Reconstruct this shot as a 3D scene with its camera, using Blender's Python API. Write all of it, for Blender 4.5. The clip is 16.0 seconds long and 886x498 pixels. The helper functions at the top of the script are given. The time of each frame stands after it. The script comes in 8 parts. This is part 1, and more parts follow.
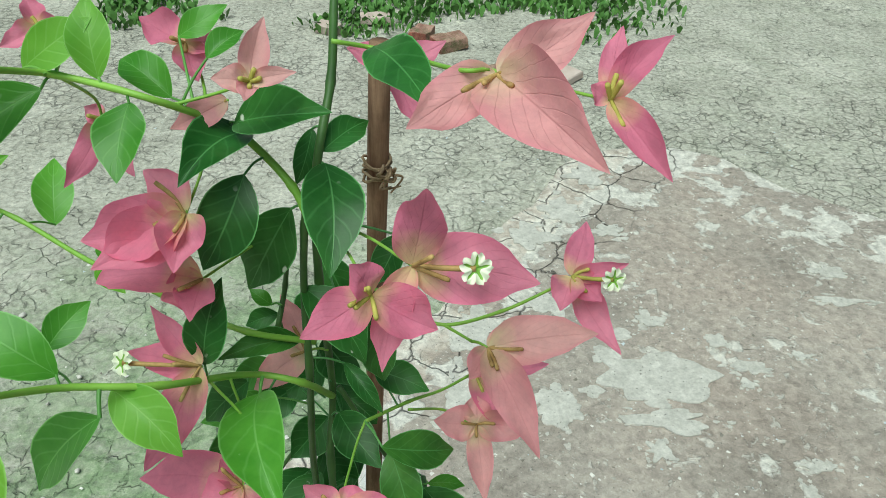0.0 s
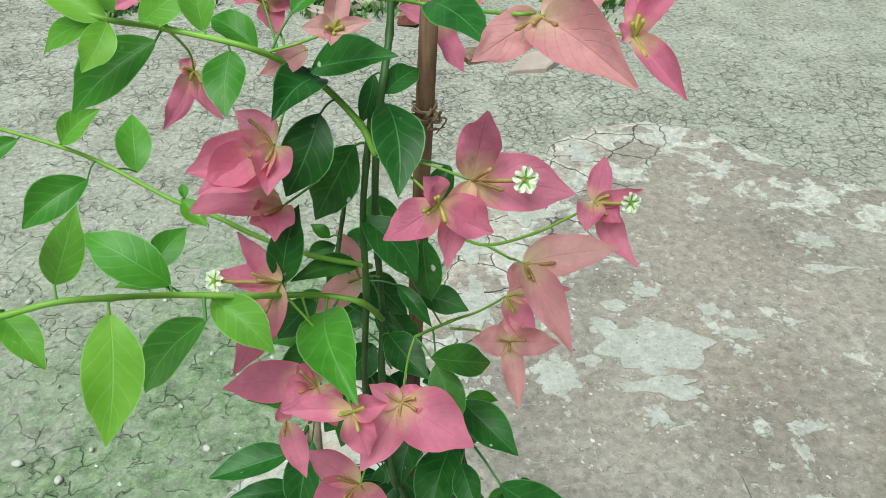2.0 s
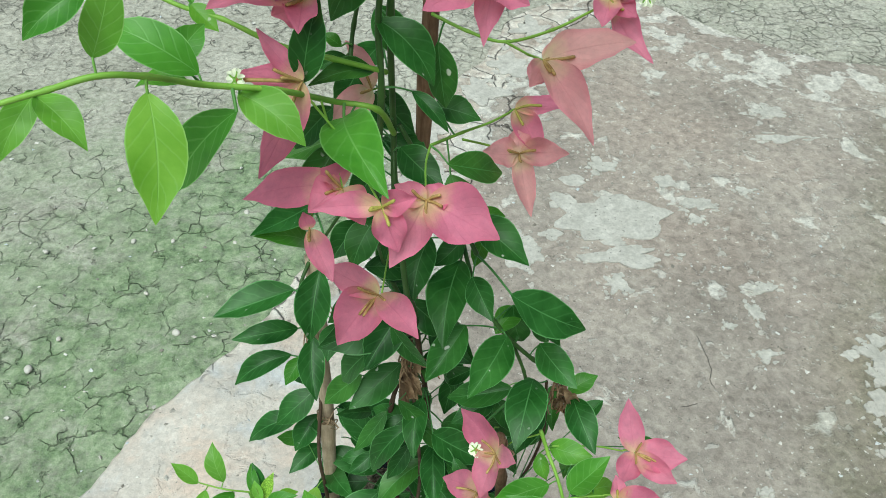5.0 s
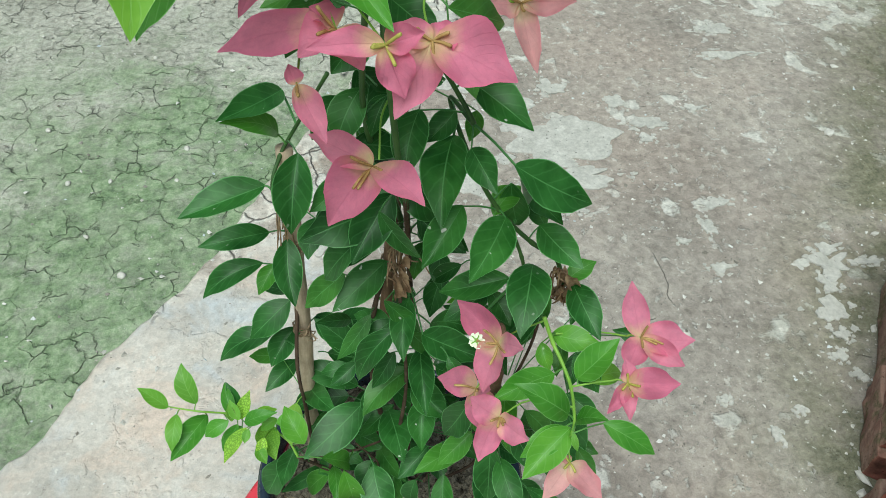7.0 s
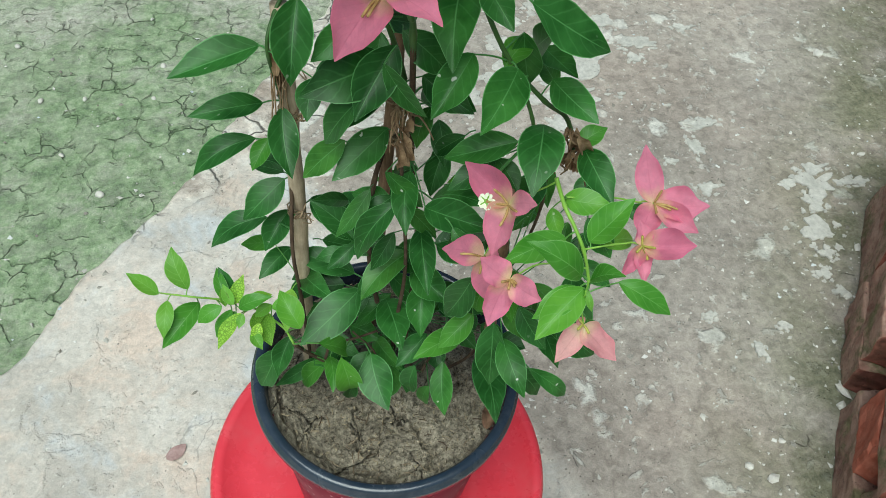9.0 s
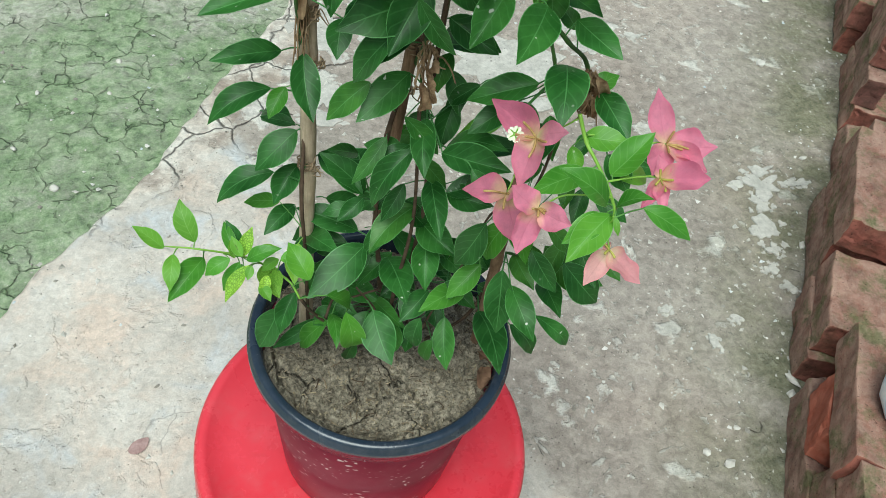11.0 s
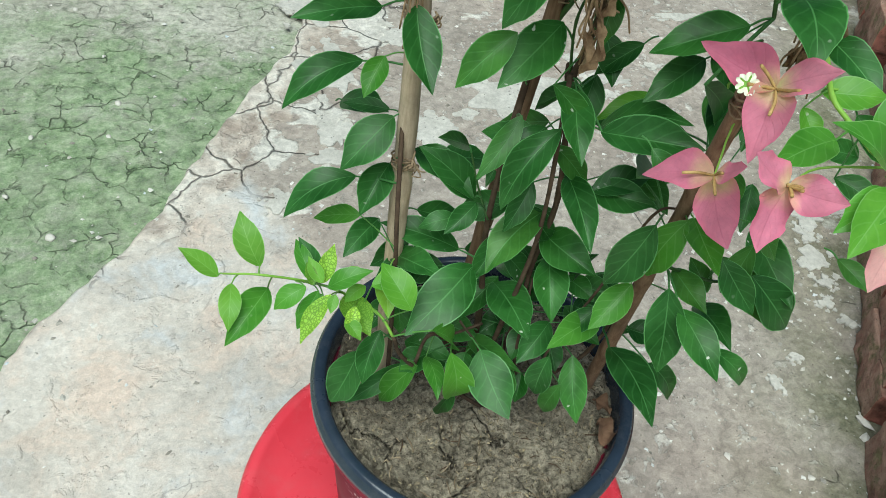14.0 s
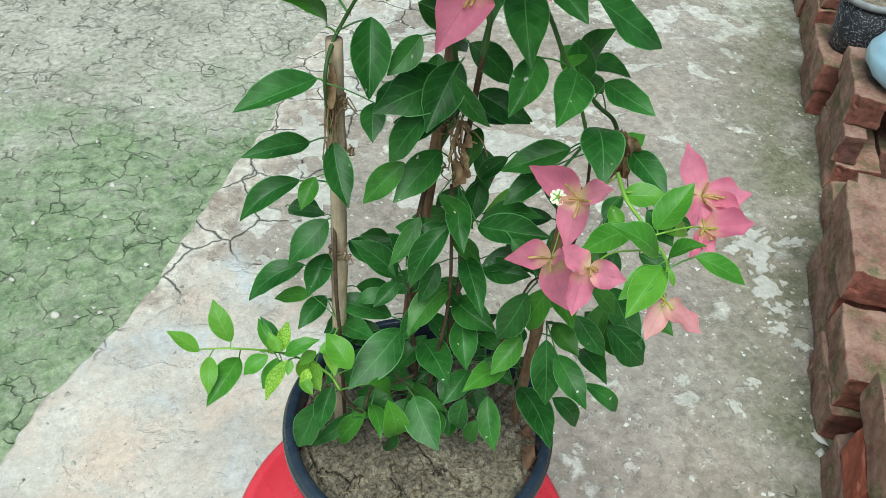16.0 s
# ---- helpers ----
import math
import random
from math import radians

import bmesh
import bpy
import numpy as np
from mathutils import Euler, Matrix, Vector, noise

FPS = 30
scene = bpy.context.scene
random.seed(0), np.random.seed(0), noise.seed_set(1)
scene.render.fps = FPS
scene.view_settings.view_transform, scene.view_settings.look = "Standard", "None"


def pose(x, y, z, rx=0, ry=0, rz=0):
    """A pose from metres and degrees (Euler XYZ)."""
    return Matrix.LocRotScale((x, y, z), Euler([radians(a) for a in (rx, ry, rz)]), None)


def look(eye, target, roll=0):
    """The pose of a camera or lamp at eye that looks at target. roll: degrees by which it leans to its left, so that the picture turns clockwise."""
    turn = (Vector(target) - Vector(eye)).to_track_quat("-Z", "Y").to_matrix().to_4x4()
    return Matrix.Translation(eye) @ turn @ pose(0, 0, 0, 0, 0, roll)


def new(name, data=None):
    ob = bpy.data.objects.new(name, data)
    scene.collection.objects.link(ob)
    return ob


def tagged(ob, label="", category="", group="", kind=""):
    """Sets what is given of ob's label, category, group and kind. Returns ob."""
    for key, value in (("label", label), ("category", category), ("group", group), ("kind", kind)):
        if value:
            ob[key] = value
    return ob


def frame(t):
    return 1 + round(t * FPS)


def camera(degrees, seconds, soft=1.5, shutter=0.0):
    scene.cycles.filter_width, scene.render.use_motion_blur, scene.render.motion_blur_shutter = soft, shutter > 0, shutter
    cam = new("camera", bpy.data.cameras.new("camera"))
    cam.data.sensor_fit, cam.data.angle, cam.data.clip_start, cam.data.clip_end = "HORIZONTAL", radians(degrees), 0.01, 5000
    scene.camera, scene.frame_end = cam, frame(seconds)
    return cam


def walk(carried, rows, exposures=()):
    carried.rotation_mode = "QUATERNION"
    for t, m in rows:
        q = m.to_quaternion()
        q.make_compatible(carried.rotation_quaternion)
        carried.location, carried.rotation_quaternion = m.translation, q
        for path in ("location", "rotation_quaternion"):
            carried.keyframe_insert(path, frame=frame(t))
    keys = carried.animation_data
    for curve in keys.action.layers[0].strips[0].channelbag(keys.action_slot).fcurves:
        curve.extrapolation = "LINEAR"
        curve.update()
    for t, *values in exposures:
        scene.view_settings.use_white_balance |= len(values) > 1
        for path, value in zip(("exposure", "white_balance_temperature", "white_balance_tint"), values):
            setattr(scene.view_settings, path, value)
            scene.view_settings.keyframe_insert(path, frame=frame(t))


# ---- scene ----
# the camera and its way round the potted shrub
cam = camera(57.1, 16.0, soft=0.5)
PATH = [
    (0, (0.0176, 0.0277, 1.2659), (0.0859, 1.6469, 0.0941), 2.42),
    (0.5, (0.0139, 0.0074, 1.2675), (0.0766, 1.6369, 0.1099), 1.16),
    (1, (0.0089, 0.0003, 1.2741), (0.0544, 1.6279, 0.1114), 0.77),
    (1.5, (0.0020, -0.0094, 1.2746), (0.0655, 1.6128, 0.1063), 1.17),
    (2, (-0.0020, -0.0162, 1.2734), (0.0896, 1.5817, 0.0738), 1.55),
    (2.5, (-0.0069, -0.0269, 1.2700), (0.0986, 1.5393, 0.0300), 2.12),
    (3, (-0.0113, -0.0319, 1.2663), (0.1110, 1.5117, 0.0000), 2.01),
    (3.5, (-0.0144, -0.0340, 1.2620), (0.1259, 1.4708, -0.0487), 2.02),
    (3.7, (-0.0155, -0.0332, 1.2587), (0.1381, 1.4579, -0.0655), 2.20),
    (5.8, (-0.0509, -0.0428, 1.2441), (0.2440, 1.3420, -0.1687), 3.35),
    (6, (-0.0560, -0.0431, 1.2409), (0.2701, 1.3321, -0.1740), 3.75),
    (6.5, (-0.0560, -0.0357, 1.2180), (0.2872, 1.2970, -0.2323), 5.08),
    (7, (-0.0506, -0.0333, 1.2038), (0.2838, 1.2636, -0.2821), 4.70),
    (7.5, (-0.0509, -0.0360, 1.1893), (0.2969, 1.2237, -0.3255), 5.64),
    (8, (-0.0553, -0.0402, 1.1783), (0.3079, 1.1751, -0.3686), 6.82),
    (8.5, (-0.0625, -0.0445, 1.1709), (0.3043, 1.1328, -0.4044), 7.33),
    (9, (-0.0646, -0.0471, 1.1664), (0.3034, 1.1241, -0.4129), 6.94),
    (9.2, (-0.0622, -0.0510, 1.1648), (0.3203, 1.1205, -0.4107), 7.37),
    (11.3, (-0.1237, -0.0779, 1.1377), (0.4108, 1.0905, -0.3940), 12.75),
    (11.5, (-0.1282, -0.0607, 1.1075), (0.4151, 1.0840, -0.4402), 13.78),
    (12, (-0.1287, -0.0338, 1.0415), (0.4324, 1.1236, -0.4901), 13.66),
    (12.5, (-0.1213, -0.0194, 1.0128), (0.4541, 1.1398, -0.5129), 12.87),
    (13, (-0.1336, -0.0091, 1.0110), (0.4282, 1.1612, -0.5101), 12.93),
    (13.5, (-0.1453, -0.0029, 1.0219), (0.4274, 1.2192, -0.4540), 12.18),
    (14, (-0.1552, -0.0028, 1.0390), (0.4045, 1.2573, -0.4097), 10.38),
    (14.5, (-0.1553, -0.0148, 1.0648), (0.4398, 1.2604, -0.3559), 9.44),
    (15, (-0.1522, -0.0285, 1.0860), (0.4189, 1.2794, -0.3151), 7.08),
    (15.5, (-0.1477, -0.0511, 1.1128), (0.4176, 1.2682, -0.2799), 6.36),
    (16, (-0.1427, -0.0764, 1.1345), (0.4358, 1.2586, -0.2372), 6.34),
]
walk(cam, [(t, look(eye, target, roll)) for t, eye, target, roll in PATH], [(0.0, -0.02, 6080, -11), (3.5, -0.01, 6060, -8), (8.0, -0.07, 6000, -7), (12.5, 0.08, 6050, -6), (16.0, 0.07, 5980, -7)])

# ---- light: an overcast day ----
world = bpy.data.worlds.new("overcast_sky")
scene.world = world
world.use_nodes = True
wn = world.node_tree.nodes
sky = wn.new("ShaderNodeTexSky")
sky.sky_type = "NISHITA"
sky.sun_disc = False
sky.sun_elevation = radians(64)
sky.sun_rotation = radians(-145)
sky.air_density = 1.0
sky.dust_density = 6.0
sky.ozone_density = 1.0
wn["Background"].inputs["Strength"].default_value = 0.054
world.node_tree.links.new(sky.outputs["Color"], wn["Background"].inputs["Color"])
sun_data = bpy.data.lights.new("sun", "SUN")
sun_data.energy = 3.4
sun_data.angle = radians(48)
sun_data.color = (1.0, 0.975, 0.965)
sun = new("sun", sun_data)
sun.matrix_world = look((-1.3, -1.9, 4.8), (0, 0, 0))
scene.view_settings.exposure = 0.0


# ---- materials ----
class Mat:
    """A node material with short helpers."""

    def __init__(self, name, rough=0.7, metal=0.0, spec=0.5):
        self.m = bpy.data.materials.new(name)
        self.m.use_nodes = True
        self.t = self.m.node_tree
        self.b = self.t.nodes["Principled BSDF"]
        self.b.inputs["Roughness"].default_value = rough
        self.b.inputs["Metallic"].default_value = metal
        self.b.inputs["Specular IOR Level"].default_value = spec
        self.co = None

    def node(self, kind, **values):
        n = self.t.nodes.new(kind)
        for key, value in values.items():
            n.inputs[key.replace("_", " ")].default_value = value
        return n

    def link(self, a, b):
        self.t.links.new(a, b)

    def coords(self, which="Object"):
        n = self.t.nodes.new("ShaderNodeTexCoord")
        return n.outputs[which]

    def world_pos(self):
        return self.t.nodes.new("ShaderNodeNewGeometry").outputs["Position"]

    def noise(self, vec, scale, detail=6, rough=0.6, distortion=0.0):
        n = self.node("ShaderNodeTexNoise", Scale=scale, Detail=detail, Roughness=rough, Distortion=distortion)
        self.link(vec, n.inputs["Vector"])
        return n.outputs["Fac"]

    def voronoi(self, vec, scale, feature="F1", randomness=1.0):
        n = self.node("ShaderNodeTexVoronoi", Scale=scale, Randomness=randomness)
        n.feature = feature
        self.link(vec, n.inputs["Vector"])
        return n.outputs["Distance"]

    def ramp(self, fac, stops, smooth=False):
        n = self.t.nodes.new("ShaderNodeValToRGB")
        el = n.color_ramp.elements
        n.color_ramp.interpolation = "EASE" if smooth else "LINEAR"
        while len(el) < len(stops):
            el.new(0.5)
        for e, (p, c) in zip(el, stops):
            e.position = p
            e.color = (c, c, c, 1) if isinstance(c, (int, float)) else (*c, 1)
        self.link(fac, n.inputs["Fac"])
        return n.outputs["Color"]

    def mix(self, fac, a, b, blend="MIX"):
        n = self.t.nodes.new("ShaderNodeMix")
        n.data_type = "RGBA"
        n.blend_type = blend
        for sock, value in ((n.inputs[0], fac), (n.inputs[6], a), (n.inputs[7], b)):
            if isinstance(value, (int, float)):
                sock.default_value = value
            elif isinstance(value, tuple):
                sock.default_value = (*value, 1)
            else:
                self.link(value, sock)
        return n.outputs[2]

    def math(self, op, a, b=0.0, clamp=False):
        n = self.t.nodes.new("ShaderNodeMath")
        n.operation = op
        n.use_clamp = clamp
        for sock, value in ((n.inputs[0], a), (n.inputs[1], b)):
            if isinstance(value, (int, float)):
                sock.default_value = value
            else:
                self.link(value, sock)
        return n.outputs[0]

    def warp(self, vec, scale, amount):
        n = self.node("ShaderNodeTexNoise", Scale=scale, Detail=3.0)
        self.link(vec, n.inputs["Vector"])
        sub = self.t.nodes.new("ShaderNodeVectorMath")
        sub.operation = "SUBTRACT"
        self.link(n.outputs["Color"], sub.inputs[0])
        sub.inputs[1].default_value = (0.5, 0.5, 0.5)
        mul = self.t.nodes.new("ShaderNodeVectorMath")
        mul.operation = "SCALE"
        self.link(sub.outputs[0], mul.inputs[0])
        mul.inputs["Scale"].default_value = amount
        add = self.t.nodes.new("ShaderNodeVectorMath")
        self.link(vec, add.inputs[0])
        self.link(mul.outputs[0], add.inputs[1])
        return add.outputs[0]

    def random(self):
        return self.t.nodes.new("ShaderNodeObjectInfo").outputs["Random"]

    def colour(self, c):
        if isinstance(c, tuple):
            self.b.inputs["Base Color"].default_value = (*c, 1)
        else:
            self.link(c, self.b.inputs["Base Color"])

    def bump(self, height, strength, distance):
        n = self.node("ShaderNodeBump", Strength=strength, Distance=distance)
        self.link(height, n.inputs["Height"])
        self.link(n.outputs["Normal"], self.b.inputs["Normal"])


def plane_dist(mat, pos, point, normal):
    """Signed distance of the surface from a vertical plane, to tell regions of the ground apart."""
    n = mat.t.nodes.new("ShaderNodeVectorMath")
    n.operation = "SUBTRACT"
    mat.link(pos, n.inputs[0])
    n.inputs[1].default_value = (*point, 0)
    d = mat.t.nodes.new("ShaderNodeVectorMath")
    d.operation = "DOT_PRODUCT"
    mat.link(n.outputs[0], d.inputs[0])
    d.inputs[1].default_value = (*normal, 0)
    return d.outputs["Value"]


def earth_material():
    """Trodden clay: algae in soft patches, a few thin cracks, here and there a denser net of them."""
    m = Mat("cracked_earth", 0.95, spec=0.15)
    p = m.world_pos()
    base = m.ramp(m.noise(p, 4.0, 9, 0.65), [(0.3, (0.36, 0.35, 0.295)), (0.68, (0.55, 0.535, 0.465))])
    grain = m.ramp(m.noise(m.warp(p, 40.0, 0.02), 60.0, 10, 0.75), [(0.34, 0.50), (0.66, 1.32)])
    base = m.mix(1.0, base, grain, "MULTIPLY")
    # algae grows in crumbly patches, thickest beside the near paving
    near = m.math("MULTIPLY", plane_dist(m, p, (-0.30, 1.05), (-0.83, 0.56)), -1.0)
    near = m.math("MULTIPLY", m.math("ADD", near, 1.25), 1.0, True)
    damp = m.ramp(plane_dist(m, p, (-0.30, 1.05), (-0.83, 0.56)), [(0.0, 0.14), (0.35, 0.10), (0.95, 0.0)])
    dry = m.ramp(plane_dist(m, p, (-0.02, 1.30), (0.56, 0.83)), [(-0.15, 0.0), (0.30, 0.15)])
    growth = m.math("SUBTRACT", m.math("ADD", m.noise(m.warp(p, 12.0, 0.08), 5.2, 12, 0.82), damp), dry)
    algae = m.math("MULTIPLY", m.ramp(growth, [(0.45, 0.0), (0.60, 1.0)]), near)
    west = m.ramp(plane_dist(m, p, (0.0, 2.1), (-0.5, -0.85)), [(0.0, 0.15), (0.5, 1.0)])
    algae = m.math("MULTIPLY", algae, west)
    crumbs = m.noise(m.warp(p, 60.0, 0.01), 34.0, 10, 0.82)
    green = m.ramp(crumbs, [(0.38, (0.030, 0.085, 0.022)), (0.50, (0.16, 0.27, 0.11)), (0.62, (0.36, 0.45, 0.27))])
    algae = m.math("MULTIPLY", algae, m.ramp(m.noise(p, 30.0, 7, 0.75), [(0.36, 0.55), (0.56, 1.0)]))
    base = m.mix(m.math("MULTIPLY", algae, 0.80), base, green)
    film = m.math("MULTIPLY", m.ramp(m.noise(p, 2.1, 5), [(0.3, 0.15), (0.6, 0.55)]), west)
    base = m.mix(m.math("MULTIPLY", film, 0.16), base, (0.25, 0.31, 0.20))
    # broad plates, then a fine net where the clay dried fastest
    crack = m.ramp(m.voronoi(m.warp(p, 26.0, 0.05), 17.0, "DISTANCE_TO_EDGE"), [(0.0, 0.0), (0.036, 1.0)])
    crack = m.math("MAXIMUM", crack, m.ramp(m.noise(p, 19.0, 6, 0.65), [(0.47, 1.0), (0.60, 0.0)]))
    fine = m.ramp(m.voronoi(m.warp(p, 17.0, 0.05), 21.0, "DISTANCE_TO_EDGE"), [(0.0, 0.0), (0.075, 1.0)])
    belt = plane_dist(m, p, (0.1, 2.65), (0.25, 0.97))
    belt = m.ramp(m.math("ABSOLUTE", belt), [(0.25, 0.0), (0.75, 0.14)])
    fine = m.math("MAXIMUM", fine, m.ramp(m.math("SUBTRACT", m.noise(p, 6.0, 4), belt), [(0.43, 1.0), (0.54, 0.0)]))
    base = m.mix(1.0, base, m.ramp(m.math("MAXIMUM", crack, m.math("MULTIPLY", algae, 0.25)), [(0.0, 0.48), (1.0, 1.0)]), "MULTIPLY")
    base = m.mix(1.0, base, m.ramp(m.math("MAXIMUM", fine, m.math("MULTIPLY", algae, 0.8)), [(0.0, 0.52), (1.0, 1.0)]), "MULTIPLY")
    m.colour(base)
    h = m.math("ADD", m.math("MULTIPLY", crack, 0.5), m.math("MULTIPLY", m.noise(p, 60.0, 9, 0.7), 0.55))
    h = m.math("ADD", h, m.math("MULTIPLY", fine, 0.35))
    m.bump(h, 1.0, 0.007)
    return m.m


def paving_material():
    """Weathered cement: smooth near part, worn red-grey middle with lighter patches, moss and cracks."""
    m = Mat("worn_cement", 0.9, spec=0.15)
    p = m.world_pos()
    w = m.warp(p, 5.0, 0.12)
    base = m.ramp(m.noise(p, 3.2, 8, 0.65), [(0.30, (0.265, 0.232, 0.202)), (0.66, (0.44, 0.395, 0.347))])
    pink = m.ramp(m.noise(p, 1.9, 4), [(0.45, 0.0), (0.62, 1.0)])
    base = m.mix(m.math("MULTIPLY", pink, 0.5), base, (0.42, 0.345, 0.295))
    # lighter crust left in patches
    crust_n = m.noise(w, 9.0, 6, 0.55)
    edge = plane_dist(m, p, (0.05, 1.50), (-0.83, 0.56))
    edge = m.math("MAXIMUM", edge, m.math("ADD", plane_dist(m, p, (1.2, 2.1), (0.55, 0.83)), 0.12))
    more = m.math("MULTIPLY", m.math("ADD", m.math("MULTIPLY", edge, 3.0), 1.0, True), 0.13)
    left = plane_dist(m, p, (0.05, 1.50), (-0.83, 0.56))
    more = m.math("ADD", more, m.math("MULTIPLY", m.math("ADD", m.math("MULTIPLY", left, 5.0), 1.0, True), 0.13))
    crust = m.ramp(m.math("ADD", crust_n, more), [(0.615, 0.0), (0.65, 1.0)])
    flecks = m.ramp(m.noise(w, 34.0, 6, 0.6), [(0.60, 0.0), (0.64, 1.0)])
    crust = m.math("MAXIMUM", crust, m.math("MULTIPLY", flecks, 0.6))
    base = m.mix(m.math("MULTIPLY", crust, 0.85), base, m.ramp(m.noise(p, 40, 5), [(0.3, (0.54, 0.52, 0.47)), (0.7, (0.72, 0.70, 0.645))]))
    strip = m.ramp(m.math("ADD", left, m.math("MULTIPLY", m.noise(p, 6.0, 4), 0.16)), [(-0.22, 0.0), (-0.08, 1.0)])
    plates = m.ramp(m.noise(m.warp(p, 9.0, 0.08), 9.0, 6, 0.6), [(0.36, (0.36, 0.30, 0.25)), (0.52, (0.52, 0.46, 0.40)), (0.62, (0.66, 0.61, 0.545))])
    outline = m.ramp(m.voronoi(m.warp(p, 20.0, 0.035), 8.0, "DISTANCE_TO_EDGE"), [(0.05, 1.0), (0.13, 0.0)])
    outline = m.math("MULTIPLY", outline, m.ramp(m.noise(p, 60.0, 6, 0.7), [(0.42, 0.0), (0.54, 1.0)]))
    plates = m.mix(m.math("MULTIPLY", outline, 0.7), plates, (0.72, 0.69, 0.62))
    base = m.mix(m.math("MULTIPLY", strip, 0.9), base, plates)
    # near part: a smoother, paler screed
    near = plane_dist(m, p, (-0.26, 1.00), (0.62, -0.78))
    near = m.math("ADD", near, m.math("MULTIPLY", m.math("SUBTRACT", m.noise(p, 7, 5), 0.5), 0.10))
    lim = plane_dist(m, p, (0.10, 0.55), (-0.9, -0.44))
    smooth = m.ramp(m.math("MINIMUM", near, m.math("ADD", lim, 0.12)), [(0.0, 0.0), (0.03, 1.0)])
    screed = m.ramp(m.noise(p, 4.5, 9, 0.7), [(0.28, (0.36, 0.335, 0.30)), (0.5, (0.57, 0.525, 0.47)), (0.72, (0.74, 0.70, 0.64))])
    tint = m.noise(m.warp(p, 6.0, 0.2), 5.0, 7, 0.65)
    screed = m.mix(m.ramp(tint, [(0.50, 0.0), (0.62, 0.75)]), screed, (0.66, 0.53, 0.44))
    screed = m.mix(m.ramp(tint, [(0.36, 0.8), (0.47, 0.0)]), screed, (0.55, 0.58, 0.60))
    scratch = m.ramp(m.voronoi(m.warp(p, 20.0, 0.035), 7.0, "DISTANCE_TO_EDGE"), [(0.0, 0.62), (0.010, 1.0)])
    scratch = m.math("MAXIMUM", scratch, m.ramp(m.noise(p, 7.0, 4), [(0.56, 1.0), (0.62, 0.0)]))
    screed = m.mix(1.0, screed, scratch, "MULTIPLY")
    base = m.mix(smooth, base, screed)
    # moss towards the bricks
    moss_z = plane_dist(m, p, (0.80, 0.43), (0.83, -0.555))
    moss = m.math("MULTIPLY", m.math("ADD", moss_z, 0.24), 4.6, True)
    moss = m.math("MULTIPLY", moss, m.ramp(m.noise(p, 6.0, 9, 0.7), [(0.34, 0.0), (0.56, 1.0)]))
    base = m.mix(m.math("MULTIPLY", moss, 0.85), base, m.ramp(m.noise(p, 90.0, 8, 0.75), [(0.32, (0.085, 0.095, 0.045)), (0.68, (0.25, 0.245, 0.165))]))
    scuffed = m.warp(p, 60.0, 0.03)
    grain = m.ramp(m.noise(scuffed, 42.0, 11, 0.76), [(0.34, 0.60), (0.66, 1.30)])
    soft = m.ramp(m.noise(scuffed, 85.0, 10, 0.78), [(0.32, 0.74), (0.68, 1.17)])
    base = m.mix(1.0, base, m.mix(smooth, grain, soft), "MULTIPLY")
    chips = m.ramp(m.voronoi(m.warp(p, 70.0, 0.02), 62.0), [(0.10, 1.0), (0.17, 0.0)])
    chips = m.math("MULTIPLY", chips, m.ramp(m.noise(p, 21.0, 3), [(0.50, 0.0), (0.57, 1.0)]))
    base = m.mix(m.math("MULTIPLY", chips, 0.75), base, (0.72, 0.70, 0.64))
    pits = m.ramp(m.voronoi(p, 75.0), [(0.06, 0.45), (0.13, 1.0)])
    pitmask = m.math("MAXIMUM", m.ramp(m.noise(p, 11.0, 3), [(0.44, 1.0), (0.54, 0.0)]), m.math("MULTIPLY", smooth, 0.7))
    pits = m.math("MAXIMUM", pits, pitmask)
    base = m.mix(1.0, base, pits, "MULTIPLY")
    crack_raw = m.voronoi(m.warp(p, 20.0, 0.035), 5.2, "DISTANCE_TO_EDGE")
    crack = m.ramp(crack_raw, [(0.0, 0.35), (0.006, 1.0)])
    crack = m.math("MAXIMUM", crack, m.ramp(m.noise(p, 4.0, 4), [(0.33, 0.0), (0.37, 1.0)]))
    crack = m.math("MAXIMUM", crack, smooth)
    rim_crack = m.ramp(m.voronoi(m.warp(p, 20.0, 0.035), 8.0, "DISTANCE_TO_EDGE"), [(0.0, 0.0), (0.022, 1.0)])
    rim_crack = m.math("MAXIMUM", rim_crack, smooth)
    band = m.ramp(m.math("ADD", m.math("ADD", left, 0.22), m.math("MULTIPLY", m.noise(p, 9.0, 3), 0.12)), [(0.02, 1.0), (0.08, 0.0)])
    crack = m.math("MINIMUM", crack, m.math("MAXIMUM", rim_crack, band))
    base = m.mix(1.0, base, m.ramp(crack, [(0.0, 0.2), (1.0, 1.0)]), "MULTIPLY")
    m.colour(base)
    h = m.math("ADD", m.math("MULTIPLY", crust, 0.35), m.math("MULTIPLY", m.noise(p, 45.0, 9, 0.7), 0.55))
    h = m.math("ADD", h, m.math("MULTIPLY", crack, 0.5))
    h = m.math("ADD", h, m.math("MULTIPLY", pits, 0.2))
    h = m.math("MULTIPLY", h, m.math("SUBTRACT", 1.0, m.math("MULTIPLY", smooth, 0.25)))
    m.bump(h, 0.9, 0.008)
    return m.m


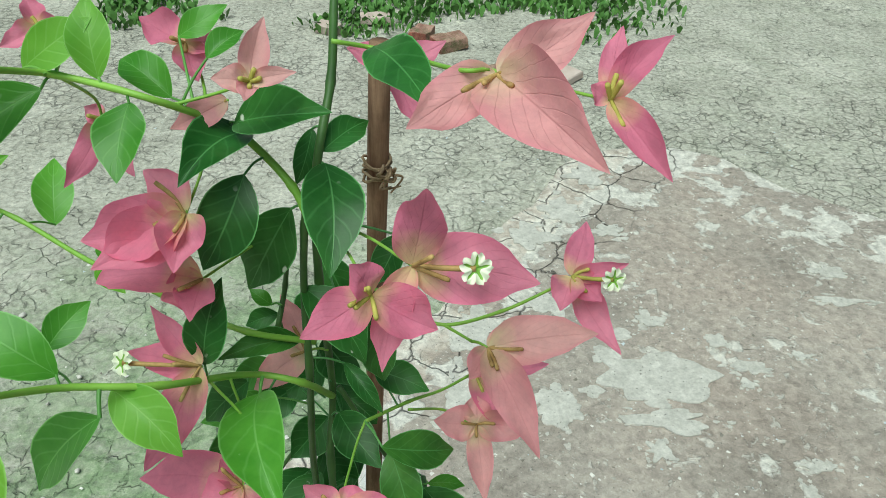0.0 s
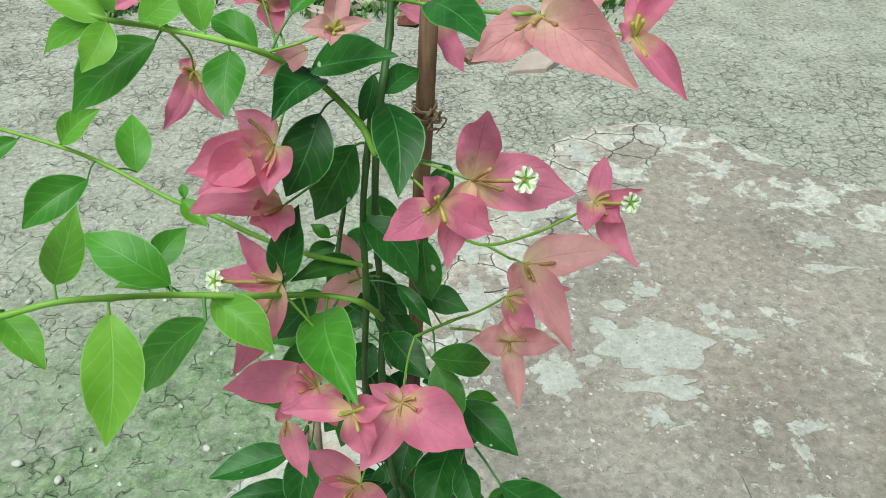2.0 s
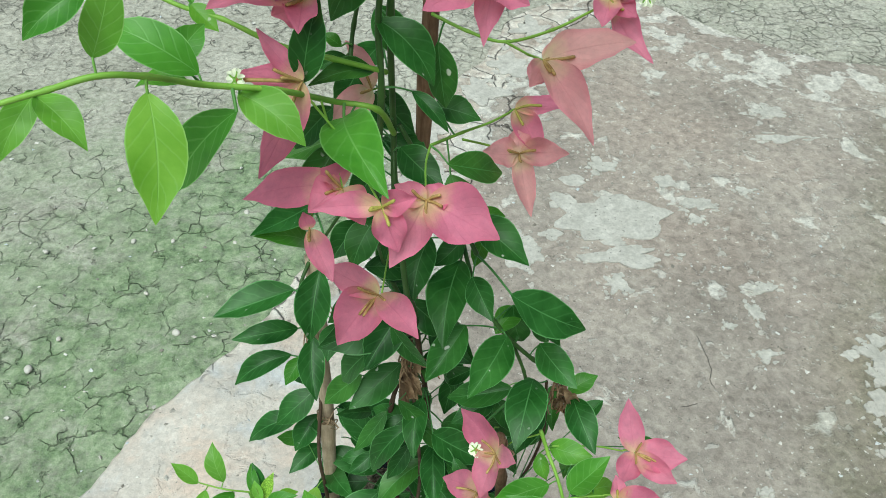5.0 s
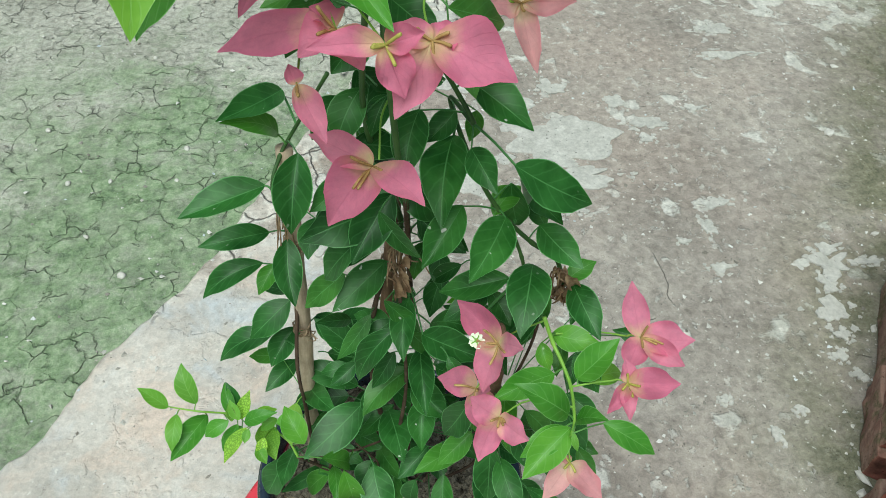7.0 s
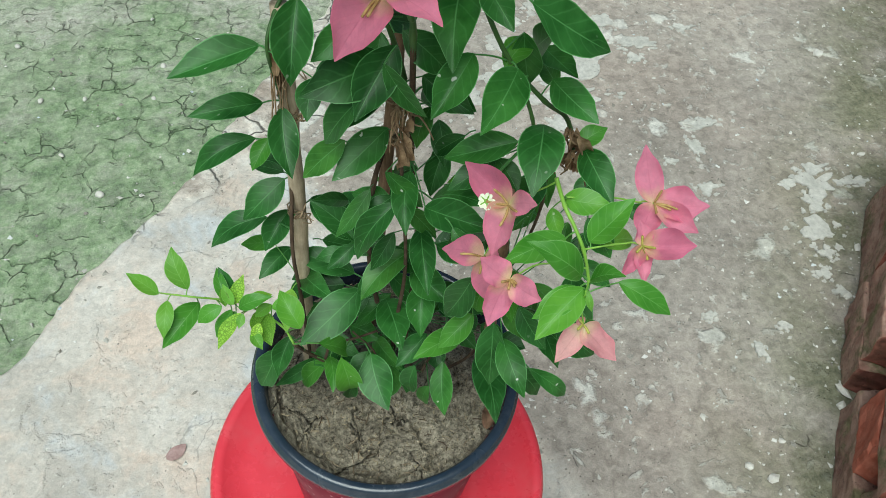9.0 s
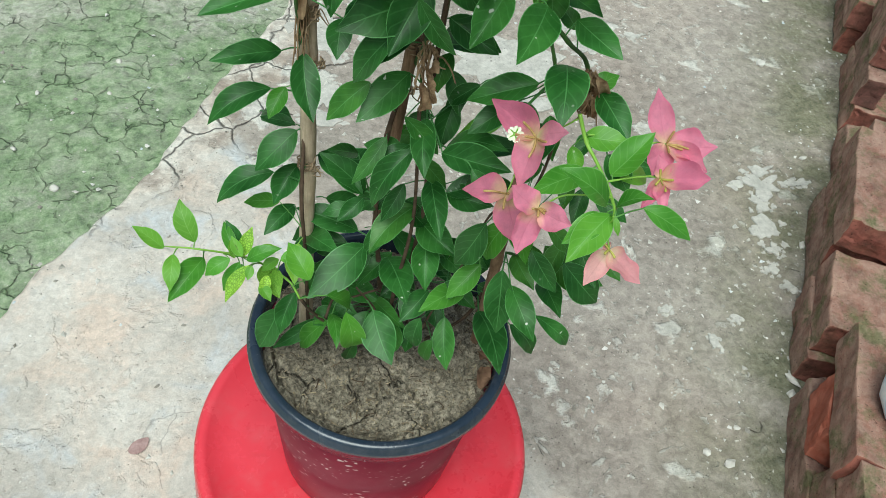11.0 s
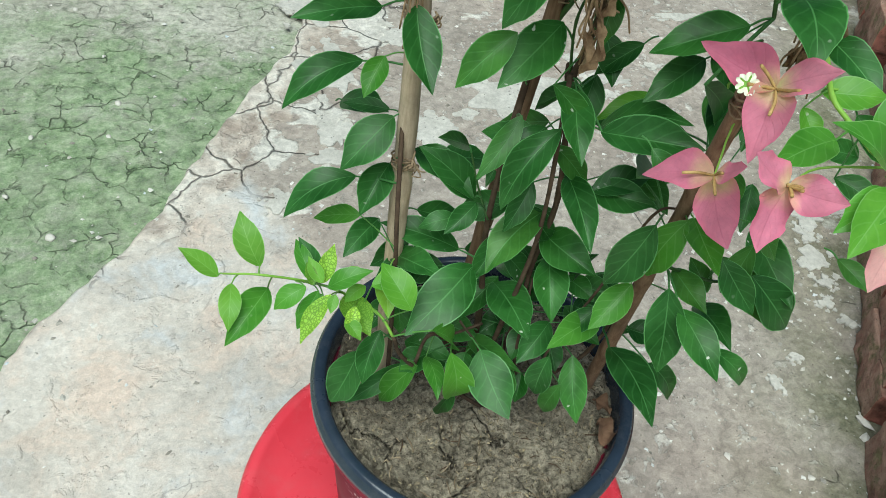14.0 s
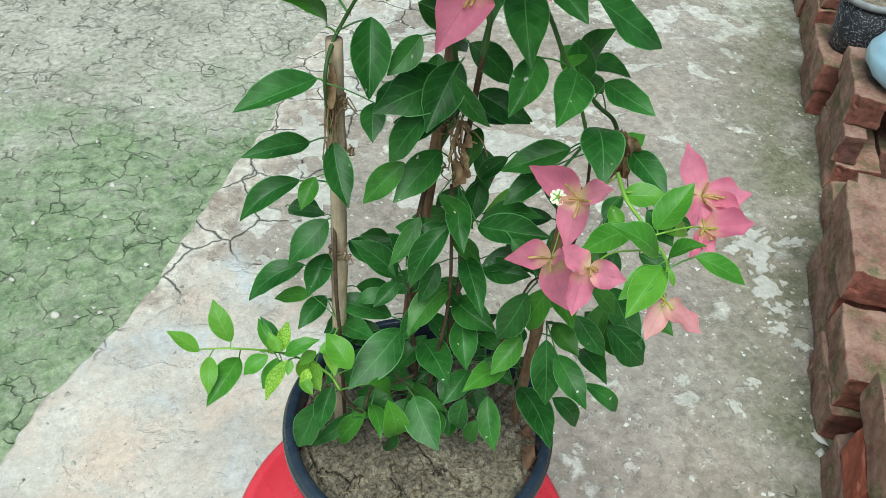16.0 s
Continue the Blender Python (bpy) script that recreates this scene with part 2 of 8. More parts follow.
def brick_material():
    """Old fired brick: dusty, weathered long faces, darker maroon ends, moss in places."""
    m = Mat("fired_brick", 0.92, spec=0.2)
    p = m.coords("Object")
    r = m.random()
    tone = m.ramp(r, [(0.0, (0.15, 0.046, 0.035)), (0.5, (0.21, 0.068, 0.050)), (1.0, (0.10, 0.042, 0.036))])
    base = m.mix(1.0, tone, m.ramp(m.noise(p, 26.0, 9, 0.7), [(0.34, 0.40), (0.66, 1.9)]), "MULTIPLY")
    end = m.t.nodes.new("ShaderNodeSeparateXYZ")
    m.link(m.coords("Normal"), end.inputs[0])
    weathered = m.ramp(m.math("ABSOLUTE", end.outputs[0]), [(0.45, 1.0), (0.75, 0.12)])
    dust = m.math("MULTIPLY", m.ramp(m.noise(m.warp(p, 15.0, 0.05), 11.0, 10, 0.75), [(0.28, 0.0), (0.54, 1.0)]), weathered)
    base = m.mix(m.math("MULTIPLY", dust, 0.75), base, m.ramp(m.noise(p, 60.0, 8, 0.75), [(0.3, (0.32, 0.205, 0.155)), (0.7, (0.54, 0.39, 0.31))]))
    moss = m.ramp(m.noise(m.world_pos(), 15.0, 9, 0.75), [(0.49, 0.0), (0.60, 1.0)])
    base = m.mix(m.math("MULTIPLY", m.math("MULTIPLY", moss, weathered), 0.80), base, m.ramp(m.noise(p, 120.0, 6, 0.7), [(0.3, (0.07, 0.085, 0.03)), (0.7, (0.20, 0.205, 0.10))]))
    worn = m.ramp(m.t.nodes.new("ShaderNodeNewGeometry").outputs["Pointiness"], [(0.53, 0.0), (0.60, 1.0)])
    base = m.mix(m.math("MULTIPLY", m.math("MULTIPLY", worn, m.ramp(m.noise(p, 40.0, 6, 0.7), [(0.4, 0.0), (0.6, 1.0)])), 0.6), base, (0.50, 0.27, 0.19))
    pits = m.ramp(m.voronoi(m.warp(p, 60.0, 0.02), 150.0), [(0.10, 0.45), (0.24, 1.0)])
    pits = m.math("MAXIMUM", pits, m.ramp(m.noise(p, 35.0, 3), [(0.46, 1.0), (0.58, 0.0)]))
    base = m.mix(1.0, base, pits, "MULTIPLY")
    m.colour(base)
    m.bump(m.math("ADD", m.noise(p, 80.0, 9, 0.75), m.math("MULTIPLY", pits, 0.4)), 1.0, 0.004)
    return m.m


def stool_material():
    m = Mat("red_plastic", 0.28, spec=0.8)
    p = m.coords("Object")
    base = m.ramp(m.noise(p, 6.0, 6), [(0.3, (0.65, 0.030, 0.050)), (0.7, (0.76, 0.062, 0.092))])
    # dust in a pink tint, painted partly for the sky's sheen on the seat
    dust = m.ramp(m.noise(p, 22.0, 10, 0.75), [(0.50, 0.0), (0.85, 1.0)])
    base = m.mix(m.math("MULTIPLY", dust, 0.22), base, (0.74, 0.36, 0.36))
    m.colour(base)
    m.link(m.ramp(m.noise(p, 18.0, 8, 0.7), [(0.3, 0.18), (0.7, 0.36)]), m.b.inputs["Roughness"])
    m.bump(m.noise(p, 300.0, 3), 0.08, 0.001)
    return m.m


def pot_body_material():
    """Wine-red plastic with splashes of dried mud that thicken towards the foot."""
    m = Mat("wine_red_plastic", 0.30, spec=0.5)
    p = m.coords("Object")
    base = m.ramp(m.noise(p, 8.0, 6), [(0.3, (0.125, 0.006, 0.020)), (0.7, (0.195, 0.012, 0.032))])
    mp = m.node("ShaderNodeMapping")
    mp.inputs["Scale"].default_value = (1.0, 1.0, 1.4)
    m.link(p, mp.inputs["Vector"])
    q = m.warp(mp.outputs[0], 30.0, 0.03)
    spots = m.ramp(m.voronoi(q, 135.0), [(0.15, 1.0), (0.27, 0.0)])
    height = m.t.nodes.new("ShaderNodeSeparateXYZ")
    m.link(p, height.inputs[0])
    low = m.ramp(height.outputs[2], [(0.44, 0.10), (0.585, -0.0)])
    keep = m.ramp(m.math("ADD", m.noise(p, 26.0, 4), low), [(0.54, 0.0), (0.62, 1.0)])
    spots = m.math("MULTIPLY", spots, keep)
    base = m.mix(m.math("MULTIPLY", spots, 0.85), base, (0.58, 0.45, 0.43))
    film = m.ramp(m.noise(p, 40.0, 8, 0.75), [(0.45, 0.0), (0.8, 1.0)])
    base = m.mix(m.math("MULTIPLY", film, 0.14), base, (0.36, 0.16, 0.17))
    m.colour(base)
    m.bump(spots, 0.3, 0.0008)
    return m.m


def pot_rim_material():
    m = Mat("dark_rim_plastic", 0.30, spec=0.7)
    p = m.coords("Object")
    base = m.ramp(m.noise(p, 14.0, 7, 0.7), [(0.3, (0.011, 0.019, 0.033)), (0.7, (0.032, 0.048, 0.076))])
    dust = m.ramp(m.noise(p, 60.0, 8, 0.75), [(0.5, 0.0), (0.8, 1.0)])
    base = m.mix(m.math("MULTIPLY", dust, 0.16), base, (0.22, 0.22, 0.22))
    m.colour(base)
    m.link(m.ramp(m.noise(p, 30.0, 6), [(0.3, 0.14), (0.7, 0.32)]), m.b.inputs["Roughness"])
    return m.m


def soil_material():
    m = Mat("dry_potting_soil", 0.97, spec=0.1)
    p = m.coords("Object")
    base = m.ramp(m.noise(p, 22.0, 9, 0.7), [(0.3, (0.15, 0.128, 0.093)), (0.68, (0.52, 0.455, 0.35))])
    # crumb tone, with the small shadows between grains painted into its contrast
    crumb = m.ramp(m.noise(m.warp(p, 150.0, 0.006), 230.0, 8, 0.75), [(0.37, 0.32), (0.63, 1.62)])
    base = m.mix(1.0, base, crumb, "MULTIPLY")
    pores = m.ramp(m.voronoi(p, 420.0), [(0.10, 0.3), (0.22, 1.0)])
    pores = m.math("MAXIMUM", pores, m.ramp(m.noise(p, 70.0, 3), [(0.45, 1.0), (0.56, 0.0)]))
    base = m.mix(1.0, base, pores, "MULTIPLY")
    bits = m.ramp(m.voronoi(m.warp(p, 120.0, 0.004), 300.0), [(0.12, 1.0), (0.2, 0.0)])
    bits = m.math("MULTIPLY", bits, m.ramp(m.noise(p, 55.0, 3), [(0.5, 0.0), (0.6, 1.0)]))
    base = m.mix(m.math("MULTIPLY", bits, 0.6), base, (0.44, 0.38, 0.28))
    split = m.ramp(m.voronoi(m.warp(p, 60.0, 0.016), 26.0, "DISTANCE_TO_EDGE"), [(0.0, 0.10), (0.030, 1.0)])
    split = m.math("MAXIMUM", split, m.ramp(m.noise(p, 24.0, 3), [(0.53, 1.0), (0.58, 0.0)]))
    base = m.mix(1.0, base, split, "MULTIPLY")
    m.colour(base)
    h = m.math("ADD", m.noise(p, 170.0, 9, 0.75), m.math("MULTIPLY", pores, 0.3))
    h = m.math("ADD", h, m.math("MULTIPLY", split, 0.5))
    m.bump(h, 1.0, 0.007)
    return m.m


def grit_material():
    """Chips of cement, brick and stone, each of its own tone."""
    m = Mat("loose_grit", 0.9, spec=0.2)
    r = m.t.nodes.new("ShaderNodeNewGeometry").outputs["Random Per Island"]
    base = m.ramp(r, [(0.0, (0.20, 0.18, 0.15)), (0.3, (0.36, 0.34, 0.30)), (0.65, (0.58, 0.56, 0.51)), (0.9, (0.72, 0.70, 0.66)), (1.0, (0.52, 0.58, 0.62))])
    m.colour(m.mix(1.0, base, m.ramp(m.noise(m.world_pos(), 300.0, 4), [(0.3, 0.75), (0.7, 1.15)]), "MULTIPLY"))
    return m.m


def piece_material(name, tones):
    """Loose pieces, each of its own tone."""
    m = Mat(name, 0.95, spec=0.1)
    m.colour(m.mix(1.0, m.ramp(m.random(), tones), m.ramp(m.noise(m.world_pos(), 700.0, 4), [(0.3, 0.7), (0.7, 1.2)]), "MULTIPLY"))
    return m.m


def chip_material():
    """Straw and crumbs, each piece of its own tone."""
    m = Mat("dry_chips", 0.95, spec=0.1)
    r = m.t.nodes.new("ShaderNodeNewGeometry").outputs["Random Per Island"]
    base = m.ramp(r, [(0.0, (0.09, 0.065, 0.042)), (0.4, (0.22, 0.19, 0.145)), (0.75, (0.33, 0.27, 0.17)), (1.0, (0.50, 0.41, 0.27))])
    m.colour(m.mix(1.0, base, m.ramp(m.noise(m.coords("Object"), 500.0, 5), [(0.3, 0.7), (0.7, 1.2)]), "MULTIPLY"))
    return m.m


def stake_material(name, dark, light):
    m = Mat(name, 0.85, spec=0.25)
    p = m.coords("Object")
    mp = m.node("ShaderNodeMapping")
    mp.inputs["Scale"].default_value = (1.0, 1.0, 0.08)
    m.link(p, mp.inputs["Vector"])
    base = m.ramp(m.noise(mp.outputs[0], 260.0, 6, 0.7), [(0.3, dark), (0.7, light)])
    tone = m.ramp(m.noise(p, 30.0, 8, 0.7), [(0.3, 0.6), (0.7, 1.25)])
    base = m.mix(1.0, base, tone, "MULTIPLY")
    m.colour(base)
    m.bump(m.noise(mp.outputs[0], 300.0, 6), 0.5, 0.001)
    return m.m


def crust_material():
    m = Mat("pale_cement_crust", 0.85, spec=0.3)
    p = m.world_pos()
    base = m.ramp(m.noise(p, 22.0, 9, 0.7), [(0.3, (0.42, 0.405, 0.365)), (0.68, (0.62, 0.60, 0.55))])
    pits = m.ramp(m.voronoi(m.warp(p, 50.0, 0.02), 85.0), [(0.08, 0.35), (0.17, 1.0)])
    pits = m.math("MAXIMUM", pits, m.ramp(m.noise(p, 25.0, 3), [(0.45, 1.0), (0.55, 0.0)]))
    base = m.mix(1.0, base, pits, "MULTIPLY")
    base = m.mix(1.0, base, m.ramp(m.noise(p, 110.0, 8, 0.7), [(0.3, 0.75), (0.7, 1.15)]), "MULTIPLY")
    m.colour(base)
    m.bump(m.math("ADD", m.noise(p, 90.0, 8, 0.7), m.math("MULTIPLY", pits, 0.4)), 0.8, 0.003)
    return m.m


def plain(name, a, b, scale, rough=0.7, spec=0.4, bump=0.3, dist=0.001):
    m = Mat(name, rough, spec=spec)
    p = m.coords("Object")
    f = m.noise(p, scale, 6)
    m.colour(m.ramp(f, [(0.3, a), (0.7, b)]))
    if bump:
        m.bump(m.noise(p, scale * 3, 5), bump, dist)
    return m.m


def leaf_material(name, dark, light, vein, trans=0.25, rough=0.42, net=0.0, dusty=0.45, side_veins=0.14, spread=1.0):
    """Leaf blade: pale midrib and side veins in the blade's own coordinates."""
    m = Mat(name, rough, spec=0.30)
    uv = m.t.nodes.new("ShaderNodeUVMap").outputs["UV"]
    sep = m.t.nodes.new("ShaderNodeSeparateXYZ")
    m.link(uv, sep.inputs[0])
    u = m.math("ABSOLUTE", m.math("SUBTRACT", sep.outputs[0], 0.5))
    v = sep.outputs[1]
    p = m.coords("Object")
    r = m.random()
    tone = m.mix(m.ramp(m.noise(p, 60.0, 5), [(0.3, 0.0), (0.7, 1.0)]), dark, light)
    tone = m.mix(1.0, tone, m.ramp(r, [(0.0, tuple(1 + (c - 1) * spread for c in (0.50, 0.56, 0.58))), (0.5, (0.97, 0.97, 0.97)), (0.8, tuple(1 + (c - 1) * spread for c in (1.35, 1.25, 1.1))), (1.0, tuple(1 + (c - 1) * spread for c in (2.4, 1.6, 1.2)))]), "MULTIPLY")
    mid = m.ramp(u, [(0.006, 1.0), (0.024, 0.0)])
    # side veins sweep forward from the midrib
    phase = m.math("SUBTRACT", v, m.math("MULTIPLY", u, 0.55))
    phase = m.math("ADD", phase, m.math("MULTIPLY", m.noise(p, 70.0, 3), 0.14))
    tri = m.math("ABSOLUTE", m.math("SUBTRACT", m.math("FRACT", m.math("MULTIPLY", phase, 6.0)), 0.5))
    side = m.ramp(tri, [(0.0, 1.0), (0.12, 0.0)])
    side = m.math("MULTIPLY", side, side_veins)
    veins = m.math("MAXIMUM", m.math("MULTIPLY", mid, 0.5), side)
    col = m.mix(m.math("MULTIPLY", veins, 0.75), tone, vein)
    if net:
        cells = m.ramp(m.voronoi(p, 620.0, "DISTANCE_TO_EDGE"), [(0.03, 1.0), (0.20, 0.0)])
        keep = m.math("MAXIMUM", m.math("MULTIPLY", cells, 0.8), m.math("MULTIPLY", veins, 1.3))
        col = m.mix(m.math("MULTIPLY", keep, net), col, (0.08, 0.22, 0.015))
    # pale spots of dried water and dust
    spot = m.ramp(m.voronoi(m.warp(p, 80.0, 0.01), 150.0), [(0.10, 1.0), (0.15, 0.0)])
    spot = m.math("MULTIPLY", spot, m.ramp(m.noise(p, 75.0, 2), [(0.56, 0.0), (0.60, 1.0)]))
    spot = m.math("MULTIPLY", spot, m.ramp(r, [(0.40, 0.25), (0.5, 1.0)]))
    col = m.mix(m.math("MULTIPLY", spot, dusty), col, (0.66, 0.70, 0.60))
    edge = m.ramp(m.math("ABSOLUTE", m.math("SUBTRACT", sep.outputs[0], 0.5)), [(0.468, 0.0), (0.49, 1.0)])
    col = m.mix(m.math("MULTIPLY", edge, 0.7), col, vein)
    m.colour(col)
    m.b.inputs["Subsurface Weight"].default_value = 0.0
    # a thin blade lets some light through
    tr = m.t.nodes.new("ShaderNodeBsdfTranslucent")
    m.link(m.mix(1.0, col, (1.25, 1.35, 0.7), "MULTIPLY"), tr.inputs["Color"])
    ms = m.t.nodes.new("ShaderNodeMixShader")
    ms.inputs[0].default_value = trans
    m.link(m.b.outputs[0], ms.inputs[1])
    m.link(tr.outputs[0], ms.inputs[2])
    m.link(ms.outputs[0], m.t.nodes["Material Output"].inputs["Surface"])
    h = m.math("SUBTRACT", m.math("ADD", m.math("MULTIPLY", m.noise(p, 180.0, 4), 0.3), m.math("MULTIPLY", m.noise(p, 55.0, 2), 1.2)), m.math("MULTIPLY", veins, 0.45))
    m.bump(h, 0.30, 0.0010)
    return m.m


def bract_material(name, inner, outer, vein, trans=0.5):
    """Papery bract: paler towards the base, fine darker net of veins."""
    m = Mat(name, 0.6, spec=0.25)
    uv = m.t.nodes.new("ShaderNodeUVMap").outputs["UV"]
    sep = m.t.nodes.new("ShaderNodeSeparateXYZ")
    m.link(uv, sep.inputs[0])
    u = m.math("ABSOLUTE", m.math("SUBTRACT", sep.outputs[0], 0.5))
    v = sep.outputs[1]
    p = m.coords("Object")
    blend = m.math("ADD", v, m.math("MULTIPLY", m.math("SUBTRACT", m.noise(p, 70.0, 5), 0.5), 0.5))
    col = m.mix(m.ramp(blend, [(0.02, 0.0), (0.33, 1.0)]), inner, outer)
    col = m.mix(1.0, col, m.ramp(m.random(), [(0.0, (0.88, 0.80, 0.84)), (0.5, (1.0, 1.0, 1.0)), (1.0, (1.04, 1.15, 1.08))]), "MULTIPLY")
    col = m.mix(1.0, col, m.ramp(m.noise(p, 120.0, 6, 0.7), [(0.3, 0.85), (0.7, 1.1)]), "MULTIPLY")
    rim = m.ramp(u, [(0.30, 0.0), (0.50, 0.45)])
    col = m.mix(rim, col, m.mix(1.0, outer, (0.98, 0.66, 0.80), "MULTIPLY"))
    mid = m.ramp(u, [(0.006, 1.0), (0.022, 0.0)])
    phase = m.math("SUBTRACT", v, m.math("MULTIPLY", u, 0.9))
    phase = m.math("ADD", phase, m.math("MULTIPLY", m.noise(p, 60.0, 3), 0.10))
    tri = m.math("ABSOLUTE", m.math("SUBTRACT", m.math("FRACT", m.math("MULTIPLY", phase, 7.0)), 0.5))
    side = m.math("MULTIPLY", m.ramp(tri, [(0.01, 1.0), (0.06, 0.0)]), 0.6)
    net = m.math("MULTIPLY", m.ramp(m.voronoi(m.warp(p, 60, 0.01), 260.0, "DISTANCE_TO_EDGE"), [(0.01, 1.0), (0.07, 0.0)]), 0.16)
    veins = m.math("MAXIMUM", m.math("MAXIMUM", mid, side), net)
    col = m.mix(m.math("MULTIPLY", veins, 0.15), col, vein)
    m.colour(col)
    tr = m.t.nodes.new("ShaderNodeBsdfTranslucent")
    m.link(col, tr.inputs["Color"])
    ms = m.t.nodes.new("ShaderNodeMixShader")
    ms.inputs[0].default_value = trans
    m.link(m.b.outputs[0], ms.inputs[1])
    m.link(tr.outputs[0], ms.inputs[2])
    m.link(ms.outputs[0], m.t.nodes["Material Output"].inputs["Surface"])
    m.bump(m.math("SUBTRACT", m.math("MULTIPLY", m.noise(p, 130.0, 5), 1.1), m.math("MULTIPLY", veins, 0.4)), 0.6, 0.0009)
    return m.m


EARTH = earth_material()
PAVING = paving_material()
BRICK = brick_material()
RED_BRICK = plain("fresh_red_brick", (0.30, 0.075, 0.045), (0.46, 0.17, 0.115), 40.0, 0.9, 0.2, 0.8, 0.003)
STOOL = stool_material()
POT = pot_body_material()
RIM = pot_rim_material()
SOIL = soil_material()
STICK = stake_material("weathered_stick", (0.36, 0.27, 0.18), (0.66, 0.54, 0.40))
DARK_STICK = stake_material("brown_stick", (0.13, 0.068, 0.042), (0.38, 0.24, 0.155))
TWINE = plain("jute_twine", (0.22, 0.15, 0.09), (0.42, 0.32, 0.21), 300.0, 0.95, 0.1, 0.8, 0.0008)
DRY_STRIP = plain("dry_strips_and_twine", (0.16, 0.095, 0.055), (0.46, 0.33, 0.20), 160.0, 0.95, 0.1, 0.8, 0.0008)
STEM = plain("green_stem", (0.03, 0.075, 0.018), (0.07, 0.16, 0.035), 60.0, 0.5, 0.4, 0.3, 0.0005)
YOUNG_STEM = plain("young_green_stem", (0.17, 0.35, 0.04), (0.29, 0.52, 0.08), 35.0, 0.5, 0.4, 0.2, 0.0005)
WOODY = plain("brown_bark", (0.05, 0.032, 0.022), (0.14, 0.095, 0.065), 90.0, 0.9, 0.2, 0.8, 0.001)
LEAF = leaf_material("mature_leaf", (0.014, 0.078, 0.008), (0.050, 0.180, 0.034), (0.17, 0.42, 0.14), 0.06, 0.40, dusty=0.8, side_veins=0.17, spread=0.62)
MID_LEAF = leaf_material("green_leaf", (0.060, 0.222, 0.020), (0.112, 0.325, 0.042), (0.26, 0.50, 0.17), 0.22, 0.36, side_veins=0.24, spread=0.5)
YOUNG_LEAF = leaf_material("young_leaf", (0.14, 0.36, 0.035), (0.22, 0.47, 0.075), (0.36, 0.62, 0.20), 0.30, 0.40, dusty=0.15, side_veins=0.26, spread=0.3)
YELLOW_LEAF = leaf_material("pale_mottled_leaf", (0.26, 0.50, 0.06), (0.36, 0.60, 0.10), (0.25, 0.45, 0.05), 0.3, 0.45, 0.8, 0.1)
BRACT = bract_material("pink_bract", (0.84, 0.64, 0.36), (0.82, 0.27, 0.41), (0.60, 0.12, 0.22), 0.42)
FADED_BRACT = bract_material("faded_salmon_bract", (0.84, 0.68, 0.46), (0.83, 0.41, 0.43), (0.55, 0.17, 0.18), 0.42)
TUBE = plain("flower_tube", (0.26, 0.15, 0.05), (0.54, 0.38, 0.15), 200.0, 0.6, 0.3, 0.3, 0.0004)
GREEN_TUBE = plain("green_flower_tube", (0.28, 0.26, 0.05), (0.52, 0.48, 0.12), 200.0, 0.6, 0.3, 0.3, 0.0004)
COROLLA = plain("cream_corolla", (0.74, 0.78, 0.56), (0.84, 0.86, 0.72), 300.0, 0.6, 0.3, 0.2, 0.0004)
CHIP = chip_material()
CLOD = piece_material("soil_clod", [(0.0, (0.14, 0.12, 0.09)), (0.6, (0.24, 0.21, 0.16)), (1.0, (0.33, 0.29, 0.23))])
STRAW = piece_material("dry_straw", [(0.0, (0.09, 0.06, 0.04)), (0.6, (0.26, 0.20, 0.13)), (1.0, (0.42, 0.35, 0.24))])
CRUST = crust_material()
PEBBLE = plain("pale_pebble", (0.50, 0.47, 0.42), (0.70, 0.68, 0.63), 60.0, 0.8, 0.3, 0.5, 0.001)
GRIT = grit_material()
GRASS = plain("weed_blades", (0.06, 0.15, 0.03), (0.13, 0.27, 0.06), 8.0, 0.6, 0.3, 0)
FLAT_LEAF = plain("dry_mauve_leaf", (0.28, 0.17, 0.16), (0.44, 0.31, 0.29), 120.0, 0.9, 0.2, 0.6, 0.001)
DEAD_LEAF = plain("dead_leaf", (0.11, 0.06, 0.038), (0.24, 0.145, 0.09), 150.0, 0.85, 0.2, 0.8, 0.001)
BLUE_BAG = plain("light_blue_plastic", (0.30, 0.55, 0.74), (0.48, 0.70, 0.84), 9.0, 0.35, 0.5, 0.4, 0.004)
PALE_BAG = plain("pale_crumpled_plastic", (0.38, 0.58, 0.74), (0.84, 0.87, 0.88), 26.0, 0.35, 0.5, 0.6, 0.004)
GREY_CLOTH = plain("grey_plastic_rim", (0.20, 0.21, 0.22), (0.34, 0.35, 0.36), 40.0, 0.6, 0.3, 0.4, 0.001)


# ---- building helpers ----
def smooth_faces(bm):
    for f in bm.faces:
        f.smooth = True
    return bm


def mesh_of(name, bm, material):
    me = bpy.data.meshes.new(name)
    bm.to_mesh(me)
    bm.free()
    for mat in material if isinstance(material, (list, tuple)) else (material,):
        me.materials.append(mat)
    return me


def thing(name, bm, material, label, category, m=None, group="", kind=""):
    ob = new(name, mesh_of(name, bm, material))
    if m is not None:
        ob.matrix_world = m
    return tagged(ob, label, category, group, kind)


def empty_thing(name, place, label, category, group="", kind=""):
    ob = new(name)
    ob.location = place
    ob.empty_display_size = 0.02
    bpy.context.view_layer.update()
    return tagged(ob, label, category, group, kind)


def part(name, bm, material, parent, label="", m=None):
    """One mesh under a thing, built in the world's coordinates unless m is given in the parent's."""
    ob = new(name, mesh_of(name, bm, material))
    ob.parent = parent
    if m is None:
        ob.matrix_parent_inverse = Matrix.Translation(-parent.location) if parent.parent is None else Matrix.Identity(4)
    else:
        ob.matrix_basis = m
    return tagged(ob, label) if label else ob


